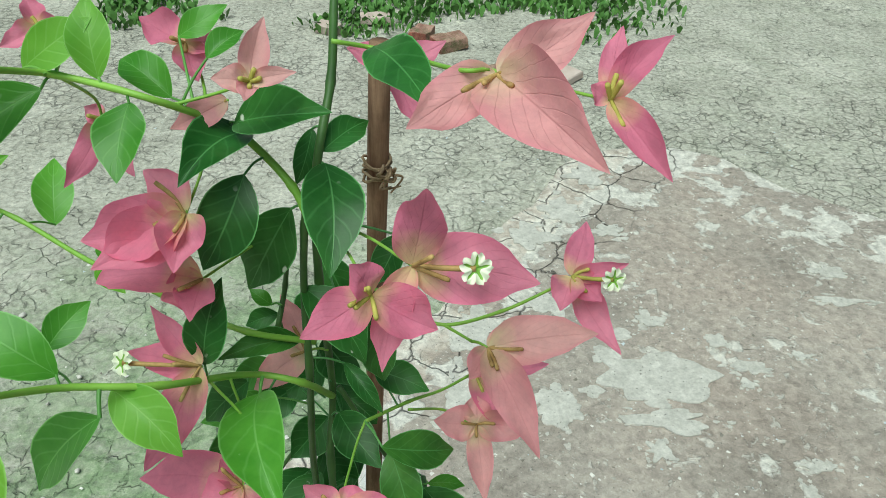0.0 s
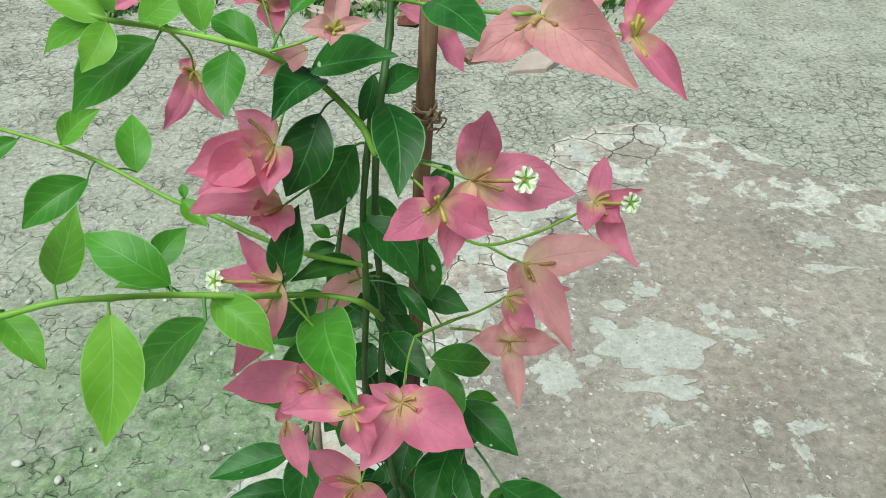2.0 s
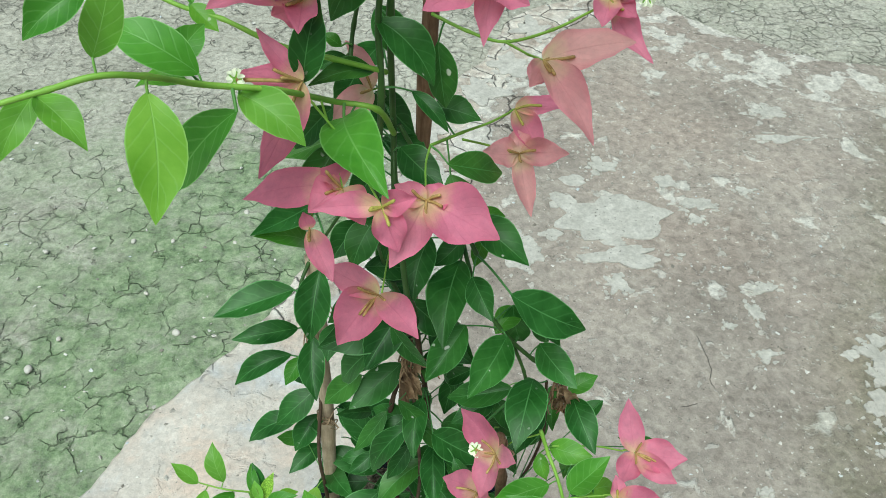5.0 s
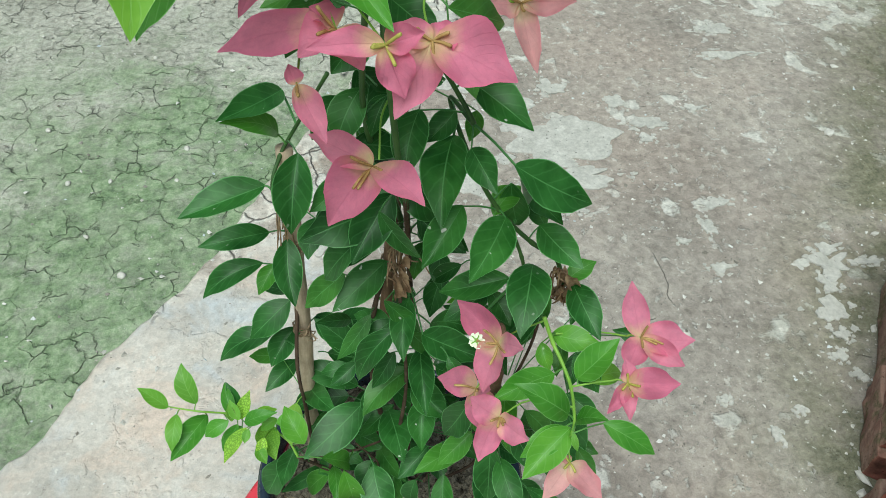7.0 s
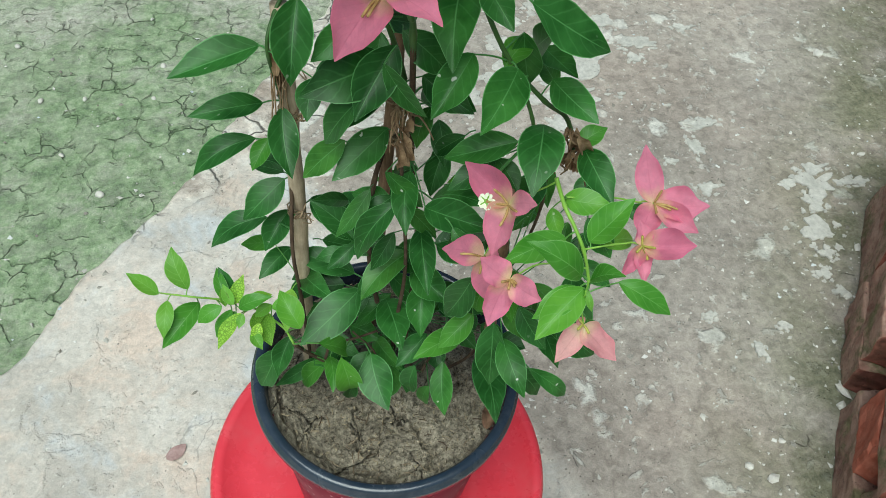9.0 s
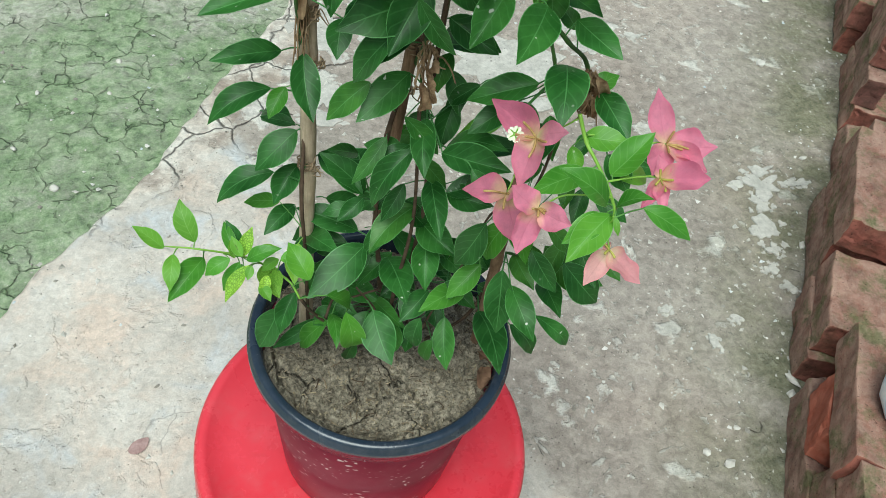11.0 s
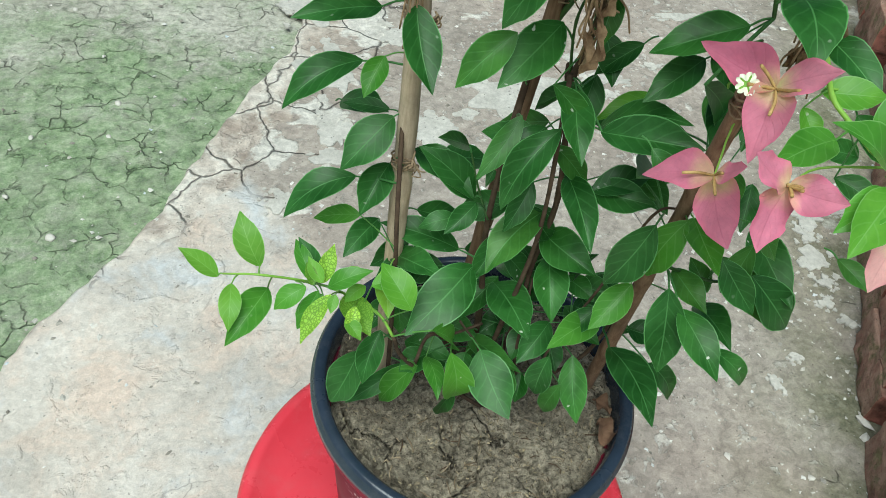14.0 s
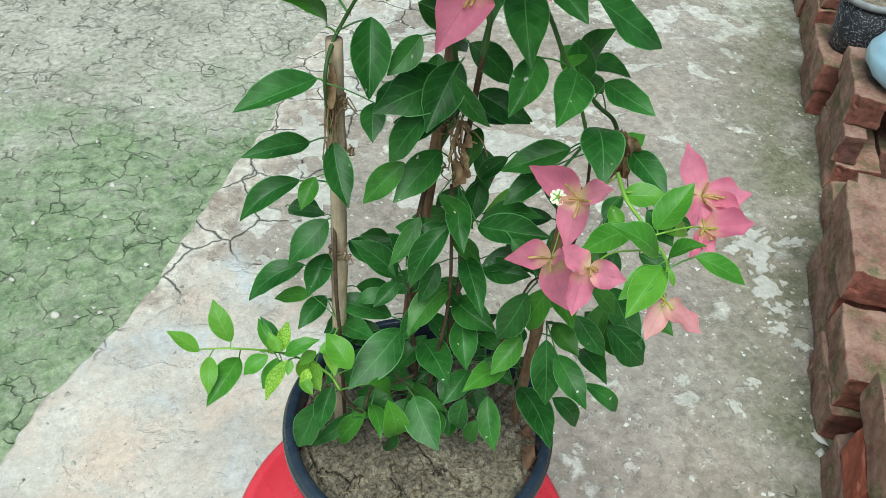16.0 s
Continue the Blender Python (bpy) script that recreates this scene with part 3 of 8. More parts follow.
def lathe(profile, segments=48, bm=None):
    """Turns (radius, height) points about the z axis."""
    bm = bm or bmesh.new()
    rings = []
    for r, z in profile:
        if r < 1e-6:
            rings.append([bm.verts.new((0, 0, z))])
        else:
            rings.append([bm.verts.new((r * math.cos(a), r * math.sin(a), z)) for a in (2 * math.pi * i / segments for i in range(segments))])
    for a, b in zip(rings, rings[1:]):
        for i in range(segments):
            j = (i + 1) % segments
            if len(a) == 1 and len(b) == 1:
                continue
            if len(a) == 1:
                bm.faces.new((a[0], b[j], b[i]))
            elif len(b) == 1:
                bm.faces.new((a[i], a[j], b[0]))
            else:
                bm.faces.new((a[i], a[j], b[j], b[i]))
    bmesh.ops.recalc_face_normals(bm, faces=bm.faces)
    return smooth_faces(bm)


def spline(points, steps=6):
    """A smooth curve through the points (Catmull-Rom)."""
    ps = [Vector(p) for p in points]
    if len(ps) < 3:
        return [ps[0].lerp(ps[-1], i / steps) for i in range(steps + 1)]
    ps = [ps[0] * 2 - ps[1]] + ps + [ps[-1] * 2 - ps[-2]]
    out = []
    for a, b, c, d in zip(ps, ps[1:], ps[2:], ps[3:]):
        for i in range(steps):
            t = i / steps
            out.append(0.5 * (2 * b + (c - a) * t + (2 * a - 5 * b + 4 * c - d) * t * t + (3 * b - a - 3 * c + d) * t ** 3))
    out.append(ps[-2])
    return out


def tube(points, radii, sides=8, bm=None, cap=True):
    """A round stem along the points; radii: one per point, or start and end."""
    bm = bm or bmesh.new()
    n = len(points)
    if len(radii) == 2 and n != 2:
        radii = [radii[0] + (radii[1] - radii[0]) * i / (n - 1) for i in range(n)]
    ref = None
    rings = []
    for i, p in enumerate(points):
        d = (Vector(points[min(i + 1, n - 1)]) - Vector(points[max(i - 1, 0)])).normalized()
        if ref is None:
            ref = d.orthogonal().normalized()
        ref = (ref - d * ref.dot(d)).normalized()
        side = d.cross(ref)
        rings.append([bm.verts.new(Vector(p) + (ref * math.cos(a) + side * math.sin(a)) * radii[i]) for a in (2 * math.pi * k / sides for k in range(sides))])
    for a, b in zip(rings, rings[1:]):
        for k in range(sides):
            j = (k + 1) % sides
            bm.faces.new((a[k], a[j], b[j], b[k]))
    if cap:
        bm.faces.new(rings[0][::-1])
        bm.faces.new(rings[-1])
    return smooth_faces(bm)


def rough_block(sx, sy, sz, rng, chip=0.004, cuts=5):
    """A worn block: rounded edges, uneven faces, knocked corners."""
    bm = bmesh.new()
    bmesh.ops.create_cube(bm, size=1.0)
    bmesh.ops.scale(bm, vec=(sx, sy, sz), verts=bm.verts)
    bmesh.ops.bevel(bm, geom=bm.edges[:], offset=0.0038, segments=2, affect="EDGES", profile=0.6)
    bmesh.ops.subdivide_edges(bm, edges=[e for e in bm.edges if e.calc_length() > 0.04], cuts=cuts, use_grid_fill=True)
    seed = Vector((rng.random() * 50, rng.random() * 50, rng.random() * 50))
    for v in bm.verts:
        q = v.co * 22.0 + seed
        v.co += Vector((noise.noise(q), noise.noise(q + Vector((7, 0, 0))), noise.noise(q + Vector((0, 9, 0))))) * chip
        v.co += Vector((noise.noise(q * 3.1), noise.noise(q * 3.1 + Vector((0, 3, 0))), noise.noise(q * 3.1 + Vector((4, 0, 0))))) * chip * 0.35
        c = v.co * 9.0 + seed
        if abs(v.co.x) > sx * 0.36 and abs(v.co.y) > sy * 0.36:
            v.co -= Vector((v.co.x, v.co.y, 0)).normalized() * max(0.0, noise.noise(c)) * 0.012
    bmesh.ops.recalc_face_normals(bm, faces=bm.faces)
    return bm


# ---- the setting: earth, paving ----
def ground():
    """One sheet of earth to the horizon, finely uneven near the path."""
    fine_x = [-2.6 + 0.03 * i for i in range(180)]
    fine_y = [0.1 + 0.03 * i for i in range(160)]
    far = [4, 7, 12, 25, 60, 150, 400]
    xs = [-f - 2.6 for f in far[::-1]] + [-4.6, -3.6] + fine_x + [fine_x[-1] + s for s in (1, 2)] + [f + fine_x[-1] for f in far]
    ys = [-f for f in far[::-1]] + [-2, -1] + fine_y + [fine_y[-1] + s for s in (1, 2)] + [f + fine_y[-1] for f in far]
    verts, faces = [], []
    for y in ys:
        for x in xs:
            q = Vector((x, y, 0))
            z = noise.noise(q * 1.3) * 0.012 + noise.noise(q * 7) * 0.004 + noise.noise(q * 23) * 0.002 if -3.5 < x < 3.5 and 0 < y < 6 else 0.0
            verts.append((x, y, z - 0.016))
    w = len(xs)
    for j in range(len(ys) - 1):
        for i in range(w - 1):
            faces.append((j * w + i, j * w + i + 1, (j + 1) * w + i + 1, (j + 1) * w + i))
    me = bpy.data.meshes.new("ground")
    me.from_pydata(verts, [], faces)
    me.polygons.foreach_set("use_smooth", [True] * len(faces))
    me.materials.append(EARTH)
    return tagged(new("ground", me), "cracked grey-brown earth with green algae", "ground", kind="structure")


def ragged(points, step, amount, seed):
    """An outline with crumbled edges between its corners."""
    out = []
    for a, b in zip(points, points[1:] + points[:1]):
        a, b = Vector((*a, 0)), Vector((*b, 0))
        n = max(1, int((b - a).length / step))
        side = Vector((-(b - a).y, (b - a).x, 0)).normalized()
        for i in range(n):
            p = a.lerp(b, i / n)
            k = (noise.noise(p * 6 + Vector((seed, 0, 0))) + 0.6 * noise.noise(p * 19 + Vector((0, seed, 0))) + 0.35 * noise.noise(p * 47)) * amount
            out.append(p + side * k)
    return out


def slab_mesh(outline, top, thick):
    bm = bmesh.new()
    low = [bm.verts.new((p.x, p.y, top - thick)) for p in outline]
    mid = [bm.verts.new((p.x, p.y, top - 0.005)) for p in outline]
    centre = sum(outline, Vector()) / len(outline)
    high = [bm.verts.new((*(p + (centre - p).normalized() * 0.006).xy, top)) for p in outline]
    n = len(outline)
    for a, b in ((low, mid), (mid, high)):
        for i in range(n):
            j = (i + 1) % n
            bm.faces.new((a[i], a[j], b[j], b[i]))
    bm.faces.new(high)
    bmesh.ops.triangulate(bm, faces=[f for f in bm.faces if len(f.verts) > 4])
    bmesh.ops.recalc_face_normals(bm, faces=bm.faces)
    return bm


def paving():
    corners = [(-1.70, -0.72), (-0.526, 0.69), (-0.39, 0.875), (-0.27, 1.0), (-0.135, 1.223), (0.08, 1.55), (0.20, 1.83), (0.36, 2.02),
               (0.462, 2.232), (0.586, 2.332), (0.80, 2.39), (1.007, 2.304), (1.13, 2.13), (1.37, 1.965), (2.1, 1.75), (4.2, 1.4), (4.2, -4.0), (-1.7, -4.0)]
    bm = slab_mesh(ragged(corners, 0.018, 0.014, 3.1), 0.0, 0.05)
    ob = new("pavement", mesh_of("pavement", bm, PAVING))
    return tagged(ob, "worn cement paving with pale flaking patches", "pavement", kind="structure")


ground()
PAVED = paving()


def flake(bm, x, y, rx, ry, top, n=44):
    """One broken-edged flake of crust, thin, with a steep crumbled edge."""
    rings = []
    for z, inset in ((top - 0.004, 1.0), (top - 0.0006, 0.995), (top, 0.93)):
        row = []
        for i in range(n):
            a = 2 * math.pi * i / n
            d = Vector((math.cos(a), math.sin(a), 0))
            k = 0.92 + 0.7 * noise.noise(d * 1.3 + Vector((x * 9, y * 9, 0))) + 0.45 * noise.noise(d * 2.6 + Vector((x * 31, 0, y * 17))) + 0.09 * noise.noise(d * 7.5 + Vector((y * 23, x * 11, 0)))
            k = max(0.3, k) * inset
            row.append(bm.verts.new((x + rx * d.x * k, y + ry * d.y * k, z)))
        rings.append(row)
    for a, b in zip(rings, rings[1:]):
        for i in range(n):
            j = (i + 1) % n
            bm.faces.new((a[i], a[j], b[j], b[i]))
    mid = bm.verts.new((x, y, top))
    for i in range(n):
        bm.faces.new((rings[-1][i], rings[-1][(i + 1) % n], mid))


def patch(x, y, rx, ry):
    """A flake of pale cement crust with its crumbs, still stuck to the paving, a few millimetres proud."""
    rng = random.Random(int(x * 1000 + y * 77))
    bm = bmesh.new()
    lift = rng.uniform(0.0, 0.0016)
    flake(bm, x, y, rx, ry, 0.0030 + lift)
    for k in range(8):
        a, far, size = rng.uniform(0, 6.3), rng.uniform(0.95, 1.6), rng.uniform(0.08, 0.3)
        flake(bm, x + rx * far * math.cos(a), y + ry * far * math.sin(a), max(0.004, rx * size), max(0.004, ry * size), 0.0010 + 0.00022 * k + lift * 0.11, 16)
    return part("crust_patch", bm, CRUST, PAVED)


for spot in ((0.550, 1.315, 0.125, 0.085), (0.557, 1.180, 0.08, 0.036), (0.327, 1.213, 0.050, 0.06), (0.776, 1.338, 0.046, 0.018)):
    patch(*spot)
for spot in ((0.722, 1.425, 0.024, 0.030), (0.578, 1.505, 0.030, 0.030), (0.513, 1.100, 0.026, 0.026), (0.754, 1.287, 0.018, 0.016), (1.102, 1.706, 0.046, 0.026), (1.085, 1.583, 0.062, 0.02), (0.909, 1.380, 0.022, 0.012)):
    patch(*spot)
for spot in ((0.334, 1.836, 0.06, 0.06), (0.431, 1.984, 0.055, 0.06), (0.534, 2.174, 0.05, 0.06), (0.544, 1.874, 0.045, 0.03), (0.355, 1.555, 0.05, 0.05), (0.986, 0.863, 0.046, 0.034), (0.934, 0.752, 0.040, 0.034), (1.079, 0.861, 0.024, 0.011)):
    patch(*spot)
for spot in ((0.823, 1.065, 0.032, 0.014), (0.782, 0.998, 0.012, 0.030), (0.761, 0.889, 0.024, 0.014), (0.712, 0.966, 0.011, 0.009), (0.105, 1.163, 0.045, 0.02), (-0.011, 1.060, 0.028, 0.03), (0.165, 1.684, 0.06, 0.06), (0.169, 1.454, 0.06, 0.08), (0.124, 1.241, 0.036, 0.05)):
    patch(*spot)
for spot in ((0.960, 0.815, 0.022, 0.024), (0.925, 0.700, 0.020, 0.014), (0.895, 0.655, 0.016, 0.012), (1.010, 0.905, 0.028, 0.016), (0.905, 0.610, 0.012, 0.009), (0.845, 0.455, 0.020, 0.012), (0.765, 0.560, 0.012, 0.010), (0.700, 0.520, 0.010, 0.014), (0.640, 0.600, 0.012, 0.008)):
    patch(*spot)


# ---- loose bricks stacked along the paving ----
BRICK_O = Vector((0.802, 0.431, 0))
BRICK_D = Vector((0.554, 0.833, 0))
BRICK_N = Vector((0.833, -0.554, 0))
BRICK_YAW = math.degrees(math.atan2(BRICK_D.y, BRICK_D.x))
brick_rng = random.Random(5)


def brick(along, off, level, length=0.235, turn=0.0, material=None, height=0.072, width=0.112, label="", rise=0.0):
    """A loose brick whose near end lies at along and whose left face at off from the stack's line."""
    bm = rough_block(length, width, height, brick_rng, 0.0055, 9)
    c = BRICK_O + BRICK_D * (along + length / 2) + BRICK_N * (off + width / 2) + Vector((0, 0, level * 0.074 + height / 2 + rise))
    m = pose(*c, 0, 0, BRICK_YAW + turn + brick_rng.uniform(-0.8, 0.8))
    return thing("brick", bm, material or BRICK, label or "weathered red-brown brick stacked beside the paving", "brick", m, "stacked bricks")


def bricks():
    # nearest pile, three courses high
    brick(-0.51, 0.012, 0), brick(-0.268, 0.006, 0, 0.235, 1.0)
    brick(-0.46, 0.012, 1, 0.235, -1)
    brick(-0.200, 0.004, 1, 0.120, -4, RED_BRICK, label="half of a freshly broken orange-red brick")
    brick(-0.50, 0.016, 2, 0.235, 1), brick(-0.270, 0.006, 2, 0.245, -1)
    brick(-0.49, 0.13, 0), brick(-0.25, 0.125, 0), brick(-0.43, 0.13, 1), brick(-0.19, 0.125, 1)
    brick(-0.48, 0.135, 2), brick(-0.24, 0.124, 2)
    # second pile, two courses, then three
    brick(0.0, 0.0, 0, 0.188, 0.5), brick(0.012, 0.003, 1, 0.176, -1.5)
    brick(0.03, 0.122, 0, 0.15), brick(0.025, 0.124, 1, 0.155, 1)
    brick(0.196, 0.016, 0, 0.245, 0.8), brick(0.212, 0.014, 1, 0.225, -2), brick(0.190, 0.004, 2, 0.262, -2.5)
    brick(0.24, 0.134, 0, 0.20), brick(0.27, 0.132, 1, 0.17), brick(0.22, 0.124, 2, 0.235)
    brick(0.475, 0.060, 0, 0.20, 3), brick(0.48, 0.07, 1, 0.12, -8)
    # third pile
    brick(0.730, 0.072, 0, 0.262, 0.5, width=0.105), brick(0.742, 0.071, 1, 0.25, -1.5, width=0.050), brick(0.787, 0.069, 2, 0.245, -3, width=0.075)
    brick(0.83, 0.190, 0), brick(0.93, 0.175, 1), brick(0.81, 0.172, 2)
    brick(0.80, 0.305, 0), brick(0.86, 0.300, 1), brick(0.84, 0.298, 2)
    # far piles
    brick(1.058, 0.054, 0, 0.235, -1), brick(1.056, 0.042, 1, 0.235, 1)
    brick(1.06, 0.17, 0), brick(1.065, 0.16, 1)
    brick(1.368, 0.069, 0, 0.235, 1), brick(1.372, 0.062, 1, 0.235, -1), brick(1.378, 0.066, 2, 0.235)
    brick(1.37, 0.186, 0), brick(1.375, 0.18, 1), brick(1.38, 0.184, 2)
    brick(1.62, 0.062, 0), brick(1.63, 0.06, 1), brick(1.62, 0.178, 0), brick(1.63, 0.18, 1)


bricks()


# ---- stool, pot, soil ----
POT_X, POT_Y = -0.0025, 0.256
RIM_Z, SEAT_Z = 0.620, 0.440


def stool():
    ob = empty_thing("stool", (-0.006, 0.2553, 0), "round red plastic stool with a glossy rimmed seat", "stool")
    seat = lathe([(0, 0.428), (0.118, 0.430), (0.138, 0.433), (0.143, 0.438), (0.149, 0.4405), (0.1535, 0.4375), (0.1555, 0.431), (0.1565, 0.415), (0.158, 0.395),
                  (0.1545, 0.395), (0.153, 0.415), (0.150, 0.424), (0.0, 0.420)], 96)
    bmesh.ops.translate(seat, vec=(-0.006, 0.2553, 0), verts=seat.verts)
    part("seat", seat, STOOL, ob)
    for k in range(4):
        a = radians(45 + 90 * k)
        out = Vector((math.cos(a), math.sin(a), 0))
        side = Vector((-out.y, out.x, 0))
        bm = bmesh.new()
        rows = []
        for z, r, w in ((0.42, 0.128, 0.05), (0.30, 0.137, 0.043), (0.15, 0.147, 0.036), (0.0, 0.157, 0.030)):
            c = Vector((-0.006, 0.2553, z)) + out * r
            rows.append([bm.verts.new(c + side * (w * sx) + out * oy) for sx, oy in ((-0.5, -0.006), (-0.5, 0.008), (-0.2, 0.013), (0.2, 0.013), (0.5, 0.008), (0.5, -0.006))])
        for r0, r1 in zip(rows, rows[1:]):
            for i in range(6):
                j = (i + 1) % 6
                bm.faces.new((r0[i], r0[j], r1[j], r1[i]))
        bm.faces.new(rows[0])
        bm.faces.new(rows[-1][::-1])
        bmesh.ops.recalc_face_normals(bm, faces=bm.faces)
        part("leg", smooth_faces(bm), STOOL, ob)
    ring = [Vector((-0.006 + 0.140 * math.cos(a), 0.2553 + 0.140 * math.sin(a), 0.20)) for a in (2 * math.pi * i / 40 for i in range(41))]
    part("brace_ring", tube(ring, (0.007, 0.007), 8), STOOL, ob)
    return ob


def flower_pot():
    ob = empty_thing("flower_pot", (POT_X, POT_Y, SEAT_Z - 0.010), "wine-red plastic pot with a dark blue-black rim, mud-splashed", "flower pot")
    at = Vector((POT_X, POT_Y, 0))
    body = lathe([(0, 0.4315), (0.074, 0.4315), (0.0785, 0.434), (0.0795, 0.445), (0.0925, 0.600), (0.0900, 0.600), (0.0775, 0.450), (0.0, 0.446)], 96)
    bmesh.ops.translate(body, vec=at, verts=body.verts)
    part("body", body, POT, ob, "wine-red mud-splashed wall")
    rim = lathe([(0.0927, 0.590), (0.0968, 0.5900), (0.0976, 0.5912), (0.0980, 0.5990), (0.0986, 0.6040), (0.1014, 0.6048), (0.1024, 0.6062), (0.1026, 0.6120), (0.1022, 0.6140), (0.1012, 0.6152), (0.1008, 0.6172), (0.0996, 0.6190), (0.0975, 0.6196), (0.0948, 0.6190), (0.0930, 0.6172), (0.0920, 0.612), (0.0905, 0.596), (0.0908, 0.588)], 120)
    bmesh.ops.translate(rim, vec=at, verts=rim.verts)
    part("rim", rim, RIM, ob, "dusty blue-black rim")
    return ob


def soil():
    """Dry soil, crumbly, split from the rim in places."""
    bm = bmesh.new()
    rings, seg = 95, 260
    rows = [[bm.verts.new((POT_X, POT_Y, 0.606))]]
    for i in range(1, rings + 1):
        r = 0.0915 * i / rings
        row = []
        for k in range(seg):
            a = 2 * math.pi * k / seg
            p = Vector((r * math.cos(a), r * math.sin(a), 0))
            z = 0.606 + noise.noise(p * 40) * 0.004 + noise.noise(p * 110) * 0.0026 + noise.noise(p * 260) * 0.0026 + noise.noise(p * 520) * 0.0016
            z -= 0.006 * max(0, (r - 0.082) / 0.0095) ** 2
            wob = Vector((noise.noise(p * 150), noise.noise(p * 150 + Vector((5, 0, 0))), 0)) * 0.004
            crack = abs(noise.noise((p + wob) * 24 + Vector((3.3, 1.2, 0.4))))
            if crack < 0.034 and noise.noise(p * 30 + Vector((0, 8, 2))) > -0.25:
                z -= 0.013 * (1 - crack / 0.034)
            rim_crack = abs(r - 0.083 + 0.006 * noise.noise(p * 60))
            if p.x < -0.01 and rim_crack < 0.0026:
                z -= 0.016 * (1 - rim_crack / 0.0026)
            row.append(bm.verts.new((POT_X + p.x, POT_Y + p.y, z)))
        rows.append(row)
    for k in range(seg):
        bm.faces.new((rows[0][0], rows[1][k], rows[1][(k + 1) % seg]))
    for a, b in zip(rows[1:], rows[2:]):
        for k in range(seg):
            j = (k + 1) % seg
            bm.faces.new((a[k], b[k], b[j], a[j]))
    bmesh.ops.recalc_face_normals(bm, faces=bm.faces)
    return thing("potting_soil", smooth_faces(bm), SOIL, "dry cracked grey-brown soil filling the pot", "soil")


stool()
flower_pot()
SOIL_BODY = soil()


# ---- the bougainvillea: stems, leaves, bracts, flowers ----
plant = empty_thing("bougainvillea", (0.004, 0.262, 0.600), "bougainvillea shrub with glossy green leaves and pink bracts, tied to sticks", "plant")
leaf_rng = random.Random(11)


def blade(base, tip, face, width, rng, power, fold, sag, wave, rows=13, cols=9, bm=None, acute=0.0, crinkle=0.0):
    """A leaf blade from base to tip with its upper side towards face: folded on the midrib, arched, with a wavy edge."""
    bm = bm or bmesh.new()
    uv = bm.loops.layers.uv.verify()
    base, tip, face = Vector(base), Vector(tip), Vector(face)
    axis = tip - base
    length = axis.length
    side = axis.normalized().cross(face).normalized()
    a, b = power
    peak = (a / (a + b)) ** a * (b / (a + b)) ** b
    ph = rng.random() * 6.3
    bend = rng.uniform(-0.05, 0.05)
    twist = rng.uniform(-0.12, 0.12)
    grid = []
    for i in range(rows):
        v = i / (rows - 1)
        s = 0.5 - 0.5 * math.cos(math.pi * v) if i else 0.0
        v = 0.5 * v + 0.5 * s
        half = 0.5 * width * (v ** a) * ((1 - v) ** b) / peak if 0 < v < 1 else 0.0
        if acute and v > 0.72:
            half *= 1 - acute * math.sin(math.pi * (v - 0.72) / 0.28)
        c = base + axis * v + face * (sag * length * 4 * v * (1 - v)) + side * (bend * length * 4 * v * (1 - v))
        row = []
        for k in range(cols):
            u = -1 + 2 * k / (cols - 1)
            lift = fold * abs(u) ** 1.3 * half + wave * half * abs(u) ** 2 * math.sin(ph + v * 9 + (2.1 if u > 0 else 0)) + twist * u * half * (v - 0.4)
            if crinkle:
                lift += crinkle * half * noise.noise(Vector((u * 3.1 + ph * 7, v * 9.0, ph)))
            row.append((bm.verts.new(c + side * (u * half) + face * lift), ((u + 1) / 2, v)))
        grid.append(row)
    for r0, r1 in zip(grid, grid[1:]):
        for k in range(cols - 1):
            quad = (r0[k], r0[k + 1], r1[k + 1], r1[k])
            try:
                f = bm.faces.new([q[0] for q in quad])
            except ValueError:
                continue
            f.smooth = True
            for loop, q in zip(f.loops, quad):
                loop[uv].uv = q[1]
    bmesh.ops.remove_doubles(bm, verts=[q[0] for q in grid[0]] + [q[0] for q in grid[-1]], dist=1e-6)
    return bm


def petiole(bm, start, end, radius, bow=0.0):
    start, end = Vector(start), Vector(end)
    mid = start.lerp(end, 0.5) + Vector((0, 0, bow))
    uv = bm.loops.layers.uv.verify()
    before = set(bm.faces)
    tube(spline([start, mid, end], 3), (radius * 1.2, radius), 6, bm, False)
    for f in bm.faces:
        if f not in before:
            for loop in f.loops:
                loop[uv].uv = (0.5, 0.02)


def leaf(base, tip, face, width, material, root=None):
    """One leaf with its stalk; root is where the stalk leaves the stem."""
    base, tip, face = Vector(base), Vector(tip), Vector(face)
    bm = blade(base, tip, face, width * 0.92, leaf_rng, (0.82, 1.04), leaf_rng.uniform(0.10, 0.50), leaf_rng.uniform(0.02, 0.16), leaf_rng.uniform(0.05, 0.20), acute=0.16)
    length = (tip - base).length
    back = base - (tip - base).normalized() * 0.006 - face * 0.002 if root is None else Vector(root)
    petiole(bm, back, base + (tip - base) * 0.02, max(0.00035, length * 0.011), 0.001)
    return part("leaf", bm, material, plant)


def stem(points, start, end, material):
    pts = spline(points, 7)
    n = len(pts)
    radii = []
    for i, p in enumerate(pts):
        r = start + (end - start) * i / (n - 1)
        radii.append(r * (1 + 0.10 * noise.noise(p * 90) + (0.22 if i % 14 == 7 else 0)))
    label = {"young_green_stem": "light green young shoot", "brown_bark": "brown woody stem"}.get(material.name, "dark green stem")
    return part("stem", tube(pts, radii, 9), material, plant, label)


